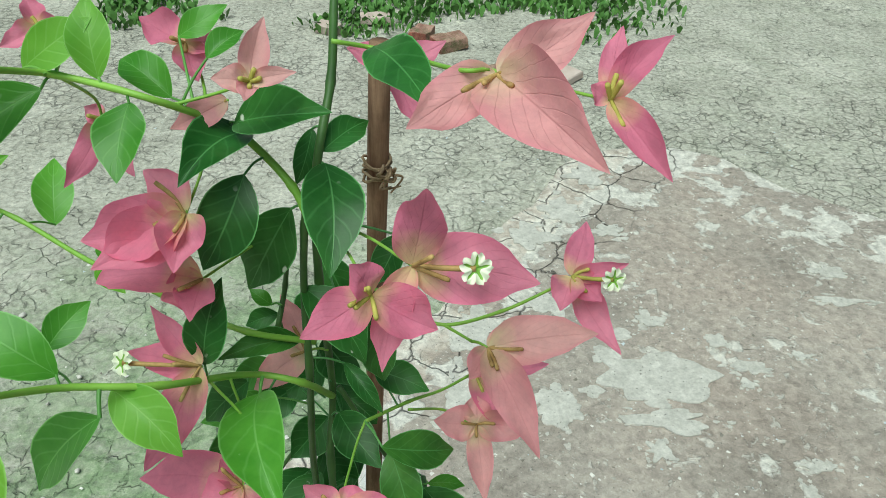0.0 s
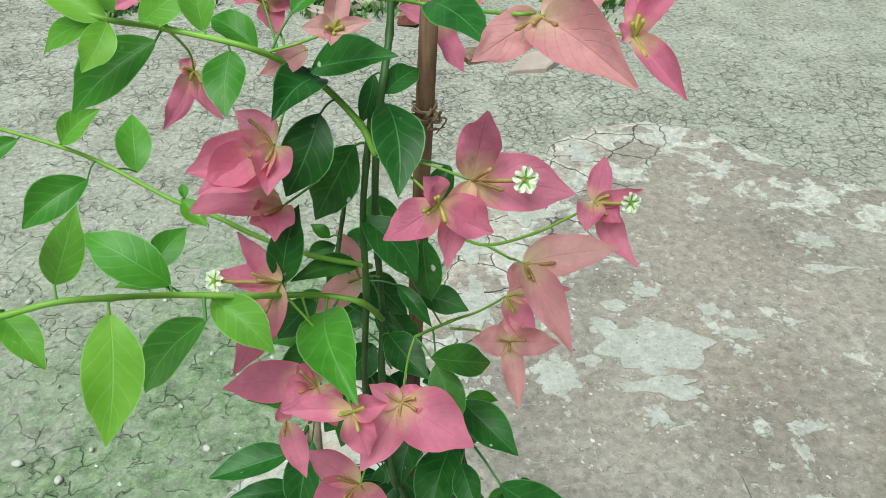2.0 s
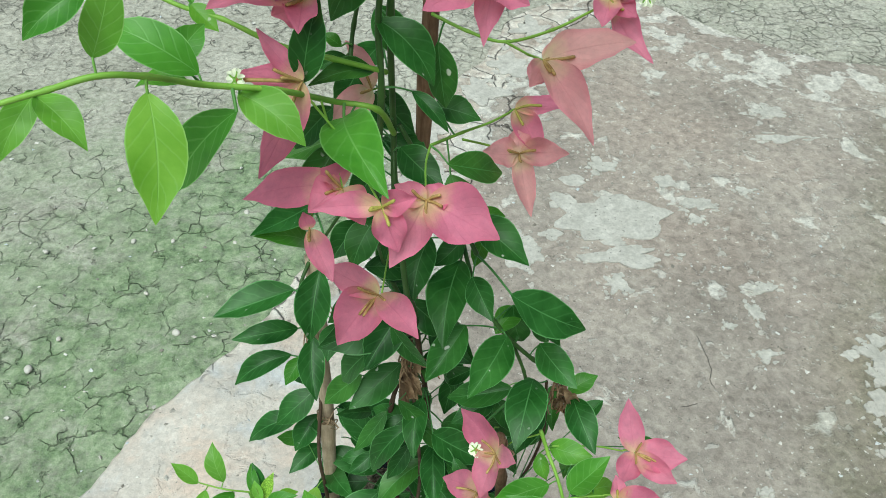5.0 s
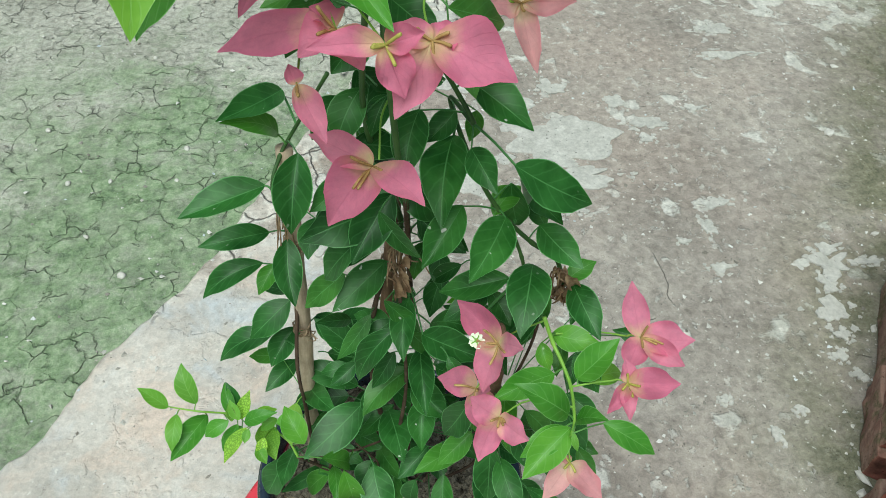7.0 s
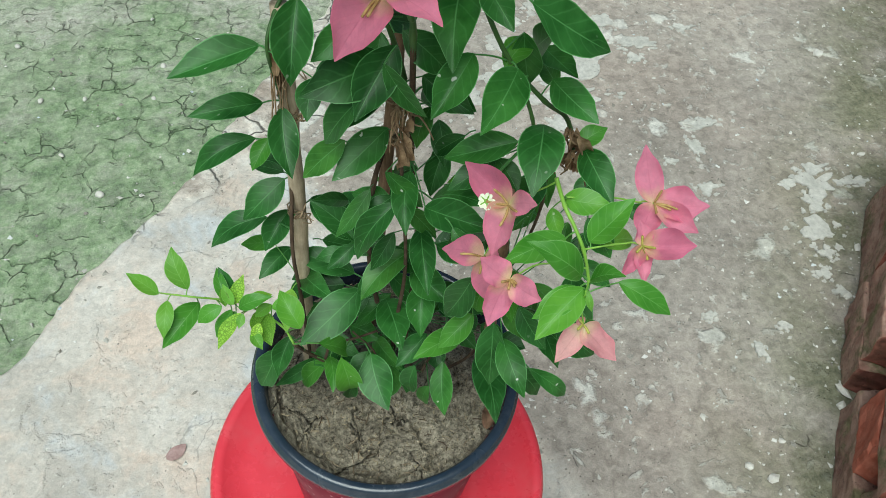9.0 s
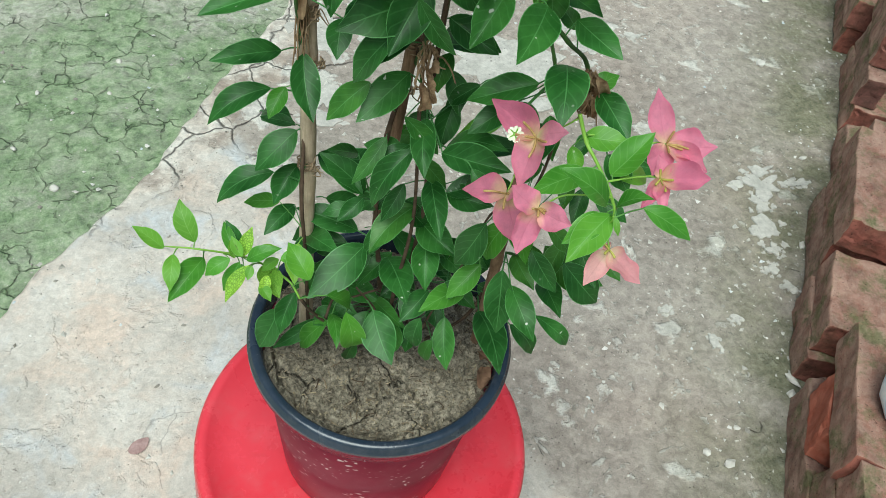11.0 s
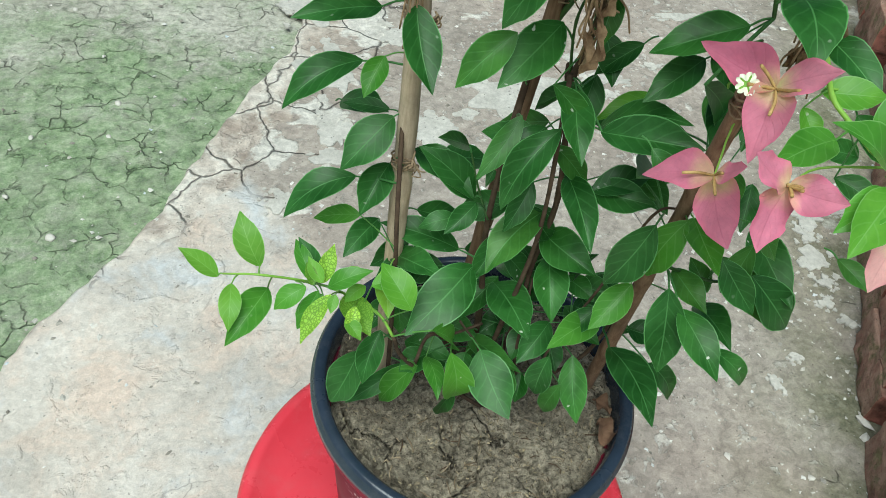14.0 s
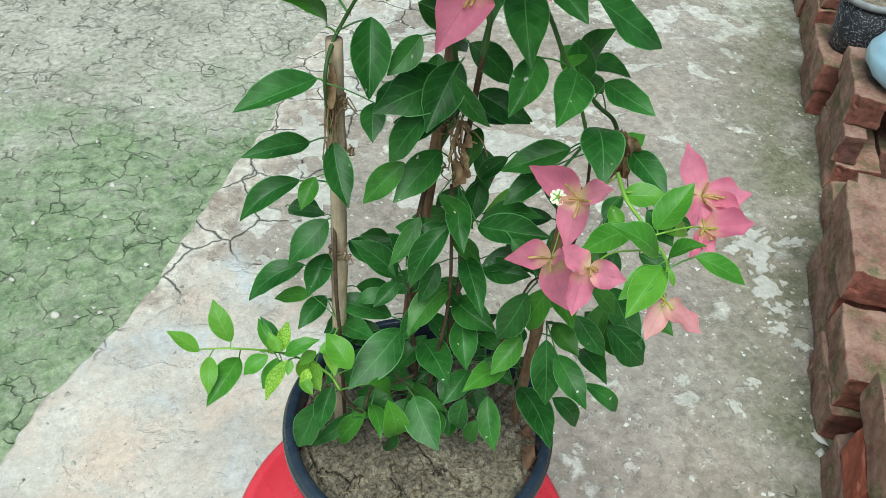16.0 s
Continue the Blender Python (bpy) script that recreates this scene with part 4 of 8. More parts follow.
def stalk(start, end):
    start, end = Vector(start), Vector(end)
    mid = start.lerp(end, 0.5) + Vector((0, 0.9, -0.4)) * (end - start).length * 0.28
    return part("flower_stalk", tube(spline([start, mid, end], 4), (0.0005, 0.0004), 6), YOUNG_STEM, plant)


def corolla(bm, at, axis, size):
    """A small open flower: five broad notched cream lobes, crinkled, with a green star at the throat."""
    axis = Vector(axis).normalized()
    x = axis.orthogonal().normalized()
    y = axis.cross(x)
    n = 50
    mid = bm.verts.new(at - axis * size * 0.22)
    rings = [[], [], []]
    for i in range(n):
        a = 2 * math.pi * i / n
        d = x * math.cos(a) + y * math.sin(a)
        lobe = abs(math.cos(2.5 * a))
        star = 0.26 + 0.56 * max(0.0, math.cos(5 * a)) ** 2
        reach = 0.70 + 0.30 * lobe ** 0.6 - 0.16 * max(0.0, math.cos(5 * a)) ** 12
        rings[0].append(bm.verts.new(at + d * size * star - axis * size * 0.04))
        rings[1].append(bm.verts.new(at + d * size * (star + reach) * 0.5 + axis * size * (0.05 + 0.05 * math.cos(10 * a))))
        rings[2].append(bm.verts.new(at + d * size * reach + axis * size * (0.02 + 0.15 * math.cos(10 * a + 0.6))))
    for i in range(n):
        j = (i + 1) % n
        bm.faces.new((mid, rings[0][i], rings[0][j])).material_index = 1
        for r0, r1 in zip(rings, rings[1:]):
            bm.faces.new((r0[i], r1[i], r1[j], r0[j]))
    return smooth_faces(bm)


def bloom(centre, out, material, tube_material, tubes, bracts, star=None):
    """Papery bracts round slender flower tubes; star marks an open flower's mouth."""
    centre, out = Vector(centre), Vector(out).normalized()
    made = []
    for tip, face, width in bracts:
        tip = Vector(tip)
        bm = blade(centre, tip, face, width, leaf_rng, (0.60, 0.98), leaf_rng.uniform(0.05, 0.95), leaf_rng.uniform(-0.14, 0.14), leaf_rng.uniform(0.20, 0.50), 19, 13, acute=0.20, crinkle=0.14)
        made.append(part("bract", bm, material, plant, "faded salmon papery bract" if material is FADED_BRACT else "pink papery bract"))
    reach = sum((Vector(b[0]) - centre).length for b in bracts) / len(bracts)
    for i in range(tubes):
        host = made[i % len(made)]
        toward = (Vector(bracts[i % len(bracts)][0]) - centre).normalized()
        d = (out * 0.55 + toward * leaf_rng.uniform(0.5, 0.9) + Vector((leaf_rng.uniform(-1, 1), leaf_rng.uniform(-1, 1), leaf_rng.uniform(-1, 1))) * 0.30).normalized()
        length = min(0.012, reach * leaf_rng.uniform(0.26, 0.50))
        side = d.orthogonal() * length * leaf_rng.uniform(-0.06, 0.06)
        pts = spline([centre + out * 0.0005, centre + d * length * 0.5 + side, centre + d * length], 4)
        n = len(pts)
        radii = [0.00032 + 0.00030 * abs(math.sin(math.pi * (0.1 + 0.65 * k / (n - 1)))) + (0.00012 if k == n - 2 else 0) for k in range(n)]
        part("flower_tube", tube(pts, radii, 7), tube_material, host, "slender olive-yellow flower tube")
    if star is not None:
        star = Vector(star)
        bm = tube(spline([centre, centre.lerp(star, 0.5) + out * 0.001, star - out * 0.0005], 4), (0.0006, 0.0008), 7)
        part("flower_tube", bm, tube_material, made[0], "slender olive-yellow flower tube")
        part("open_flower", corolla(bmesh.new(), star, out, 0.0042), [COROLLA, YOUNG_STEM], made[0], "tiny cream star-shaped open flower")
    return made


def twine_wrap(at, axis, radius, rng, turns=4, height=0.008):
    """Rough twine wound about a stick, with a knot and loose ends."""
    axis = Vector(axis).normalized()
    x = axis.orthogonal().normalized()
    y = axis.cross(x)
    bm = bmesh.new()
    pts = []
    for i in range(turns * 12 + 1):
        a = 2 * math.pi * i / 12
        h = (i / (turns * 12) - 0.5) * height + noise.noise(Vector((i * 0.31, at[2] * 90, 0))) * 0.004
        r = radius + 0.0004 + rng.uniform(0, 0.0007)
        pts.append(Vector(at) + (x * math.cos(a) + y * math.sin(a)) * r + axis * h)
    tube(pts, (0.0005, 0.0005), 6, bm)
    knot = Vector(at) - y * (radius + 0.002)
    for k in range(4):
        e = knot + Vector((rng.uniform(-1, 1), rng.uniform(-1, 0.2), rng.uniform(-1.3, 0.8))) * 0.008
        m = knot.lerp(e, 0.5) + Vector((rng.uniform(-1, 1), rng.uniform(-1, 1), rng.uniform(-1, 1))) * 0.004
        tube(spline([knot, m, e], 5), (0.0005, 0.0003), 6, bm)
    for k in range(3):
        c = knot + Vector((rng.uniform(-1, 1), rng.uniform(-1, 0), rng.uniform(-1, 1))) * 0.003
        ring = [c + (x * math.cos(t) + axis * math.sin(t)) * 0.0018 + y * 0.001 * math.sin(2 * t) for t in (2 * math.pi * i / 12 for i in range(13))]
        tube(ring, (0.0005, 0.0005), 6, bm)
    return bm


stick_rng = random.Random(21)


def stick(foot, top, r0, r1, label, knots):
    """A stake pushed into the soil."""
    foot, top = Vector(foot), Vector(top)
    d = (top - foot).normalized()
    foot = foot - d * 0.01
    ob = empty_thing("garden_stake", foot, label, "stake", "stakes in the pot")
    n = 26
    pts, radii = [], []
    bend = d.orthogonal().normalized()
    for i in range(n):
        t = i / (n - 1)
        p = foot.lerp(top, t) + bend * math.sin(math.pi * t) * 0.0012 + bend * noise.noise(Vector((t * 7, r0 * 900, 0))) * 0.0009
        pts.append(p)
        node = 0.0007 if i in (6, 13, 20) else 0.0
        radii.append(r0 + (r1 - r0) * t + node + noise.noise(Vector((t * 12, 3, r1 * 700))) * 0.0004)
    part("shaft", tube(pts, radii, 12), STICK if label.startswith("pale") else DARK_STICK, ob)
    for k in knots:
        k = Vector(k)
        on = foot + d * (k - foot).dot(d)
        part("twine", twine_wrap(on, d, r0 * 0.92, stick_rng), TWINE, ob, "frayed brown jute twine")
    return ob


stem([(0.0120, 0.2620, 0.6000), (0.0063, 0.2444, 0.6932), (0.0118, 0.2535, 0.7219), (0.0116, 0.2491, 0.7804), (0.0072, 0.2635, 0.8419), (0.0069, 0.2586, 0.8408), (-0.0042, 0.2212, 0.9538)], 0.00152, 0.00144, WOODY)
stem([(0.0069, 0.2586, 0.8408), (-0.0042, 0.2212, 0.9538), (-0.0082, 0.2132, 0.9737), (-0.0123, 0.2272, 1.0231), (-0.0120, 0.2418, 1.0475), (-0.0132, 0.2351, 1.1025), (-0.0105, 0.2243, 1.1472), (-0.0068, 0.2400, 1.1693), (-0.0061, 0.2487, 1.1850), (-0.0061, 0.2586, 1.1988)], 0.00151, 0.00122, STEM)
stem([(0.0040, 0.2680, 0.6000), (-0.0099, 0.2622, 0.6972), (-0.0156, 0.2627, 0.7513), (-0.0130, 0.2640, 0.8171), (0.0008, 0.2806, 0.8466), (-0.0010, 0.2507, 0.9056)], 0.0016, 0.00144, WOODY)
stem([(0.0008, 0.2806, 0.8466), (-0.0010, 0.2507, 0.9056), (-0.0196, 0.2401, 0.9826), (-0.0174, 0.2278, 1.0713), (-0.0179, 0.2327, 1.0991), (-0.0154, 0.2281, 1.1281), (-0.0121, 0.2332, 1.1527)], 0.00144, 0.00115, STEM)
stem([(-0.0289, 0.2385, 1.0789), (-0.0266, 0.2472, 1.0912), (-0.0211, 0.2324, 1.1253)], 0.00108, 0.00079, STEM)
stem([(-0.0114, 0.2153, 1.1380), (-0.0165, 0.2203, 1.1468), (-0.0266, 0.2257, 1.1561), (-0.0343, 0.2255, 1.1627), (-0.0478, 0.2113, 1.1768), (-0.0712, 0.2158, 1.1804), (-0.0801, 0.1954, 1.1911), (-0.0966, 0.2015, 1.1939)], 0.00125, 0.00075, YOUNG_STEM)
stem([(-0.0151, 0.2296, 1.0808), (-0.0349, 0.2215, 1.0921), (-0.0556, 0.2322, 1.0925), (-0.0737, 0.2357, 1.1010), (-0.0903, 0.2444, 1.1023), (-0.1163, 0.2575, 1.1092), (-0.1314, 0.2571, 1.1176), (-0.1589, 0.2648, 1.1222), (-0.1868, 0.2724, 1.1266)], 0.00105, 0.0007, YOUNG_STEM)
stem([(-0.0119, 0.2398, 1.0447), (-0.0193, 0.2226, 1.0688), (-0.0358, 0.2200, 1.0749), (-0.0526, 0.1899, 1.1000), (-0.0736, 0.1790, 1.1099), (-0.0841, 0.1595, 1.1254), (-0.0942, 0.1516, 1.1308), (-0.1068, 0.1500, 1.1281), (-0.1200, 0.1483, 1.1252)], 0.00125, 0.0008, YOUNG_STEM)
stem([(0.0019, 0.2343, 1.1021), (0.0144, 0.2267, 1.0990), (0.0268, 0.2178, 1.0994), (0.0451, 0.2235, 1.1004), (0.0622, 0.2311, 1.1041)], 0.00068, 0.00052, YOUNG_STEM)
stem([(0.0268, 0.2178, 1.0994), (0.0355, 0.2148, 1.0955)], 0.00052, 0.00045, YOUNG_STEM)
stem([(0.0014, 0.2207, 1.0522), (0.0163, 0.2340, 1.0483), (0.0281, 0.2395, 1.0486), (0.0383, 0.2486, 1.0469)], 0.00068, 0.00052, YOUNG_STEM)
stem([(0.0163, 0.2323, 1.0459), (0.0291, 0.2435, 1.0340), (0.0383, 0.2363, 1.0352)], 0.00052, 0.00045, YOUNG_STEM)
stem([(-0.0060, 0.2398, 1.1813), (0.0085, 0.2428, 1.1778), (0.0255, 0.1945, 1.1937), (0.0330, 0.1944, 1.1939)], 0.00068, 0.0005, YOUNG_STEM)
stem([(-0.0096, 0.2418, 1.0476), (0.0036, 0.2382, 1.0224), (0.0179, 0.2339, 0.9976), (0.0252, 0.2268, 0.9841), (0.0228, 0.2619, 0.9711), (0.0251, 0.2247, 0.9654), (0.0392, 0.2191, 0.9380), (0.0578, 0.2155, 0.9160), (0.0720, 0.2168, 0.9020), (0.0797, 0.2152, 0.8805)], 0.00105, 0.0012, STEM)
stem([(0.0480, 0.2211, 0.9214), (0.0545, 0.2174, 0.9040), (0.0564, 0.2147, 0.8939)], 0.00101, 0.00086, STEM)
stem([(0.0582, 0.1854, 0.8964), (0.0623, 0.1782, 0.8847), (0.0647, 0.1688, 0.8810), (0.0656, 0.1555, 0.8790), (0.0608, 0.1368, 0.8833), (0.0571, 0.1292, 0.8848)], 0.00105, 0.0007, YOUNG_STEM)
stem([(0.0662, 0.1558, 0.8794), (0.0786, 0.1553, 0.8811), (0.0854, 0.1548, 0.8814)], 0.00052, 0.00045, YOUNG_STEM)
stem([(0.0652, 0.1832, 0.8843), (0.0887, 0.1845, 0.8789), (0.1046, 0.1836, 0.8736)], 0.00052, 0.00045, YOUNG_STEM)
stem([(-0.0580, 0.2620, 0.6000), (-0.0607, 0.2647, 0.7086), (-0.0628, 0.2676, 0.7613), (-0.0580, 0.2904, 0.8096), (-0.0592, 0.2926, 0.8603)], 0.0013, 0.0012, WOODY)
stem([(-0.0580, 0.2904, 0.8096), (-0.0592, 0.2926, 0.8603), (-0.0636, 0.2829, 0.9025), (-0.0579, 0.2922, 0.9174), (-0.0477, 0.2977, 0.9326), (-0.0313, 0.2854, 0.9721)], 0.0012, 0.001, STEM)
stem([(0.0110, 0.2560, 0.6000), (0.0150, 0.2420, 0.6300), (0.0060, 0.2350, 0.6720), (0.0100, 0.2460, 0.7200)], 0.0012, 0.0007, WOODY)
stem([(0.0060, 0.2350, 0.6720), (0.0280, 0.2300, 0.6900), (0.0480, 0.2250, 0.7200)], 0.0009, 0.0005, WOODY)
stem([(-0.0080, 0.2600, 0.6000), (-0.0200, 0.2450, 0.6350), (-0.0150, 0.2380, 0.6700), (-0.0300, 0.2400, 0.7000)], 0.0011, 0.0006, WOODY)
stem([(0.0040, 0.2660, 0.6000), (0.0000, 0.2480, 0.6800), (0.0040, 0.2440, 0.7600), (-0.0010, 0.2480, 0.8500)], 0.0016, 0.0010, WOODY)
stem([(-0.0166, 0.2609, 0.7535), (-0.0202, 0.2709, 0.7658), (-0.0253, 0.2771, 0.7855)], 0.0006, 0.00045, STEM)
stem([(0.0066, 0.2607, 0.8391), (-0.0007, 0.2555, 0.8701), (0.0071, 0.2622, 0.8849), (-0.0055, 0.2442, 0.9047)], 0.00068, 0.00052, STEM)
stem([(0.0300, 0.2500, 0.6020), (0.0553, 0.2353, 0.6551), (0.0631, 0.2309, 0.7194), (0.0590, 0.2213, 0.7645), (0.0733, 0.2322, 0.7801), (0.0782, 0.2320, 0.8222), (0.0743, 0.2339, 0.8708)], 0.0012, 0.00088, WOODY)
stem([(0.0528, 0.2045, 0.7670), (0.0699, 0.2055, 0.7569), (0.0816, 0.1973, 0.7588), (0.1019, 0.2082, 0.7592)], 0.00086, 0.00065, STEM)
stem([(0.0148, 0.2212, 0.6653), (0.0253, 0.2304, 0.6778), (0.0335, 0.2214, 0.7341), (0.0415, 0.2156, 0.7913), (0.0519, 0.2107, 0.7998)], 0.00088, 0.00056, WOODY)
stem([(-0.0494, 0.2454, 0.6595), (-0.0431, 0.2485, 0.6789), (-0.0319, 0.2425, 0.6860), (-0.0123, 0.2479, 0.6835)], 0.00112, 0.0008, WOODY)
stem([(-0.0171, 0.2565, 0.6255), (-0.0046, 0.2663, 0.6451), (-0.0104, 0.2599, 0.6949)], 0.00208, 0.00208, WOODY)
stem([(-0.0690, 0.2333, 0.7054), (-0.0761, 0.2436, 0.7143), (-0.0984, 0.2603, 0.7197), (-0.1289, 0.2607, 0.7340), (-0.1478, 0.2709, 0.7275)], 0.00087, 0.0005, YOUNG_STEM)
stem([(-0.0690, 0.2333, 0.7054), (-0.0526, 0.2464, 0.6591), (0.0000, 0.2400, 0.6030)], 0.0012, 0.0012, WOODY)
leaf((-0.0802, 0.1950, 1.1907), (-0.0987, 0.2010, 1.1982), (0.0811, -0.6711, 0.7369), 0.0108, YOUNG_LEAF, (-0.0801, 0.1954, 1.1911))
leaf((-0.0802, 0.1950, 1.1907), (-0.0861, 0.1845, 1.1808), (0.3548, -0.7385, 0.5733), 0.0099, YOUNG_LEAF, (-0.0801, 0.1954, 1.1911))
leaf((-0.0802, 0.1950, 1.1907), (-0.1005, 0.1977, 1.1798), (-0.4134, -0.6867, 0.5979), 0.0083, YOUNG_LEAF, (-0.0801, 0.1954, 1.1911))
leaf((-0.0743, 0.2139, 1.1776), (-0.1003, 0.2045, 1.1582), (-0.2115, -0.7378, 0.6410), 0.0184, MID_LEAF, (-0.0712, 0.2158, 1.1804))
leaf((-0.0792, 0.2167, 1.1813), (-0.0613, 0.2210, 1.1933), (-0.1012, -0.8791, 0.4658), 0.0122, YOUNG_LEAF, (-0.0723, 0.2132, 1.1817))
leaf((-0.0605, 0.2145, 1.1799), (-0.0638, 0.2263, 1.1972), (0.0978, -0.8134, 0.5734), 0.0116, YOUNG_LEAF, (-0.0595, 0.2135, 1.1786))
leaf((-0.0483, 0.2297, 1.1681), (-0.0641, 0.2406, 1.1742), (0.0068, -0.4808, 0.8768), 0.0127, MID_LEAF, (-0.0393, 0.2202, 1.1680))
leaf((-0.0527, 0.2109, 1.1760), (-0.0528, 0.1930, 1.1635), (-0.0061, -0.5725, 0.8199), 0.0137, MID_LEAF, (-0.0536, 0.2124, 1.1777))
leaf((-0.0287, 0.2280, 1.1592), (-0.0414, 0.2007, 1.1579), (0.3243, -0.1943, 0.9258), 0.0155, LEAF, (-0.0295, 0.2256, 1.1586))
leaf((-0.0313, 0.2239, 1.1641), (-0.0034, 0.2108, 1.1744), (-0.4773, -0.3996, 0.7826), 0.0160, LEAF, (-0.0333, 0.2255, 1.1619))
leaf((-0.0289, 0.2184, 1.1517), (-0.0407, 0.2070, 1.1274), (-0.0106, -0.9033, 0.4289), 0.0187, LEAF, (-0.0241, 0.2244, 1.1538))
leaf((-0.0189, 0.2290, 1.1343), (-0.0350, 0.2306, 1.1018), (-0.3613, -0.9228, 0.1340), 0.0190, LEAF, (-0.0146, 0.2294, 1.1342))
leaf((-0.0079, 0.2251, 1.1519), (-0.0042, 0.1927, 1.1362), (0.1477, -0.4176, 0.8966), 0.0184, LEAF, (-0.0101, 0.2263, 1.1500))
leaf((0.0054, 0.2338, 1.1823), (0.0212, 0.1869, 1.1868), (-0.4293, -0.0584, 0.9013), 0.0149, LEAF, (0.0106, 0.2368, 1.1798))
leaf((-0.0120, 0.2343, 1.1578), (-0.0169, 0.2284, 1.1424), (-0.0249, -0.9308, 0.3646), 0.0077, LEAF, (-0.0087, 0.2321, 1.1583))
leaf((-0.0087, 0.2269, 1.1543), (0.0032, 0.2454, 1.1549), (0.3389, -0.2479, 0.9076), 0.0109, LEAF, (-0.0096, 0.2282, 1.1527))
leaf((-0.1090, 0.2666, 1.1001), (-0.1133, 0.2876, 1.1154), (0.2931, -0.5229, 0.8004), 0.0152, MID_LEAF, (-0.1131, 0.2558, 1.1083))
leaf((-0.1311, 0.2575, 1.1182), (-0.1154, 0.2631, 1.1302), (-0.1580, -0.7991, 0.5800), 0.0121, YOUNG_LEAF, (-0.1314, 0.2571, 1.1176))
leaf((-0.1231, 0.2544, 1.1047), (-0.1468, 0.2406, 1.0912), (0.0613, -0.7496, 0.6590), 0.0173, MID_LEAF, (-0.1201, 0.2574, 1.1113))
leaf((-0.0949, 0.1542, 1.1345), (-0.0860, 0.1611, 1.1557), (0.2912, -0.9390, 0.1828), 0.0114, YOUNG_LEAF, (-0.0942, 0.1516, 1.1308))
leaf((-0.0742, 0.1808, 1.1124), (-0.1012, 0.1904, 1.1250), (0.2054, -0.5144, 0.8326), 0.0169, MID_LEAF, (-0.0736, 0.1790, 1.1099))
leaf((-0.0854, 0.1981, 1.1052), (-0.0755, 0.2107, 1.1129), (0.2770, -0.6496, 0.7080), 0.0113, MID_LEAF, (-0.0736, 0.1790, 1.1099))
leaf((-0.0802, 0.1922, 1.1023), (-0.0987, 0.1962, 1.0986), (-0.2529, -0.3281, 0.9102), 0.0079, MID_LEAF, (-0.0709, 0.1804, 1.1087))
leaf((-0.0841, 0.1572, 1.1222), (-0.0839, 0.1322, 1.0954), (0.3973, -0.6695, 0.6276), 0.0182, YOUNG_LEAF, (-0.0841, 0.1595, 1.1254))
leaf((-0.0639, 0.1763, 1.1022), (-0.0924, 0.1828, 1.0624), (-0.6298, -0.7003, 0.3362), 0.0177, MID_LEAF, (-0.0657, 0.1831, 1.1062))
leaf((-0.0649, 0.1874, 1.1011), (-0.0442, 0.1743, 1.0887), (0.0713, -0.6238, 0.7784), 0.0155, YOUNG_LEAF, (-0.0631, 0.1845, 1.1049))
leaf((-0.1139, 0.1576, 1.1216), (-0.1004, 0.1460, 1.1110), (0.3102, -0.4195, 0.8531), 0.0108, YOUNG_LEAF, (-0.1134, 0.1492, 1.1267))
leaf((-0.1133, 0.1594, 1.1220), (-0.1236, 0.1451, 1.1091), (0.2291, -0.7377, 0.6351), 0.0095, YOUNG_LEAF, (-0.1134, 0.1492, 1.1267))
leaf((-0.1473, 0.2598, 1.1194), (-0.1625, 0.2549, 1.1122), (-0.0236, -0.8025, 0.5961), 0.0090, MID_LEAF, (-0.1451, 0.2609, 1.1199))
leaf((-0.0324, 0.2164, 1.0700), (-0.0181, 0.1701, 1.0685), (-0.2849, -0.1188, 0.9512), 0.0226, MID_LEAF, (-0.0317, 0.2206, 1.0734))
leaf((-0.0452, 0.2067, 1.0917), (-0.0377, 0.2131, 1.1205), (0.0436, -0.9776, 0.2059), 0.0135, LEAF, (-0.0443, 0.2050, 1.0874))
leaf((-0.0195, 0.2301, 1.0813), (-0.0447, 0.2175, 1.0833), (0.2952, -0.4570, 0.8390), 0.0099, LEAF, (-0.0176, 0.2297, 1.0817))
leaf((-0.0186, 0.2340, 1.1008), (0.0022, 0.2213, 1.0788), (0.2998, -0.6760, 0.6732), 0.0175, LEAF, (-0.0179, 0.2327, 1.0991))
leaf((-0.0358, 0.2188, 1.0732), (-0.0515, 0.2167, 1.0558), (-0.4758, -0.7142, 0.5134), 0.0139, LEAF, (-0.0358, 0.2200, 1.0749))
leaf((-0.0316, 0.2298, 1.0544), (-0.0572, 0.2261, 1.0446), (-0.2495, -0.4886, 0.8361), 0.0132, MID_LEAF, (-0.0179, 0.2309, 1.0491))
leaf((-0.0350, 0.2204, 1.0548), (-0.0501, 0.2075, 1.0361), (-0.1597, -0.7475, 0.6448), 0.0154, LEAF, (-0.0276, 0.2213, 1.0719))
leaf((-0.0096, 0.2364, 1.0400), (0.0072, 0.2161, 1.0329), (-0.1191, -0.4144, 0.9023), 0.0164, LEAF, (-0.0121, 0.2363, 1.0383))
leaf((0.0072, 0.2114, 1.0498), (0.0330, 0.2255, 1.0328), (0.6441, -0.3744, 0.6671), 0.0150, LEAF, (0.0014, 0.2207, 1.0522))
leaf((-0.0056, 0.2277, 1.0735), (0.0079, 0.2161, 1.0613), (0.0668, -0.6852, 0.7253), 0.0072, LEAF, (-0.0175, 0.2284, 1.0747))
leaf((0.0035, 0.2407, 1.0572), (0.0237, 0.2332, 1.0544), (-0.0802, -0.5306, 0.8438), 0.0135, LEAF, (0.0125, 0.2307, 1.0493))
leaf((0.0046, 0.2338, 1.0911), (0.0079, 0.2281, 1.0644), (0.1774, -0.9578, 0.2263), 0.0133, LEAF, (0.0066, 0.2314, 1.1009))
leaf((0.0133, 0.2232, 1.1294), (0.0059, 0.2162, 1.1159), (-0.2952, -0.7724, 0.5624), 0.0108, LEAF, (-0.0116, 0.2283, 1.1304))
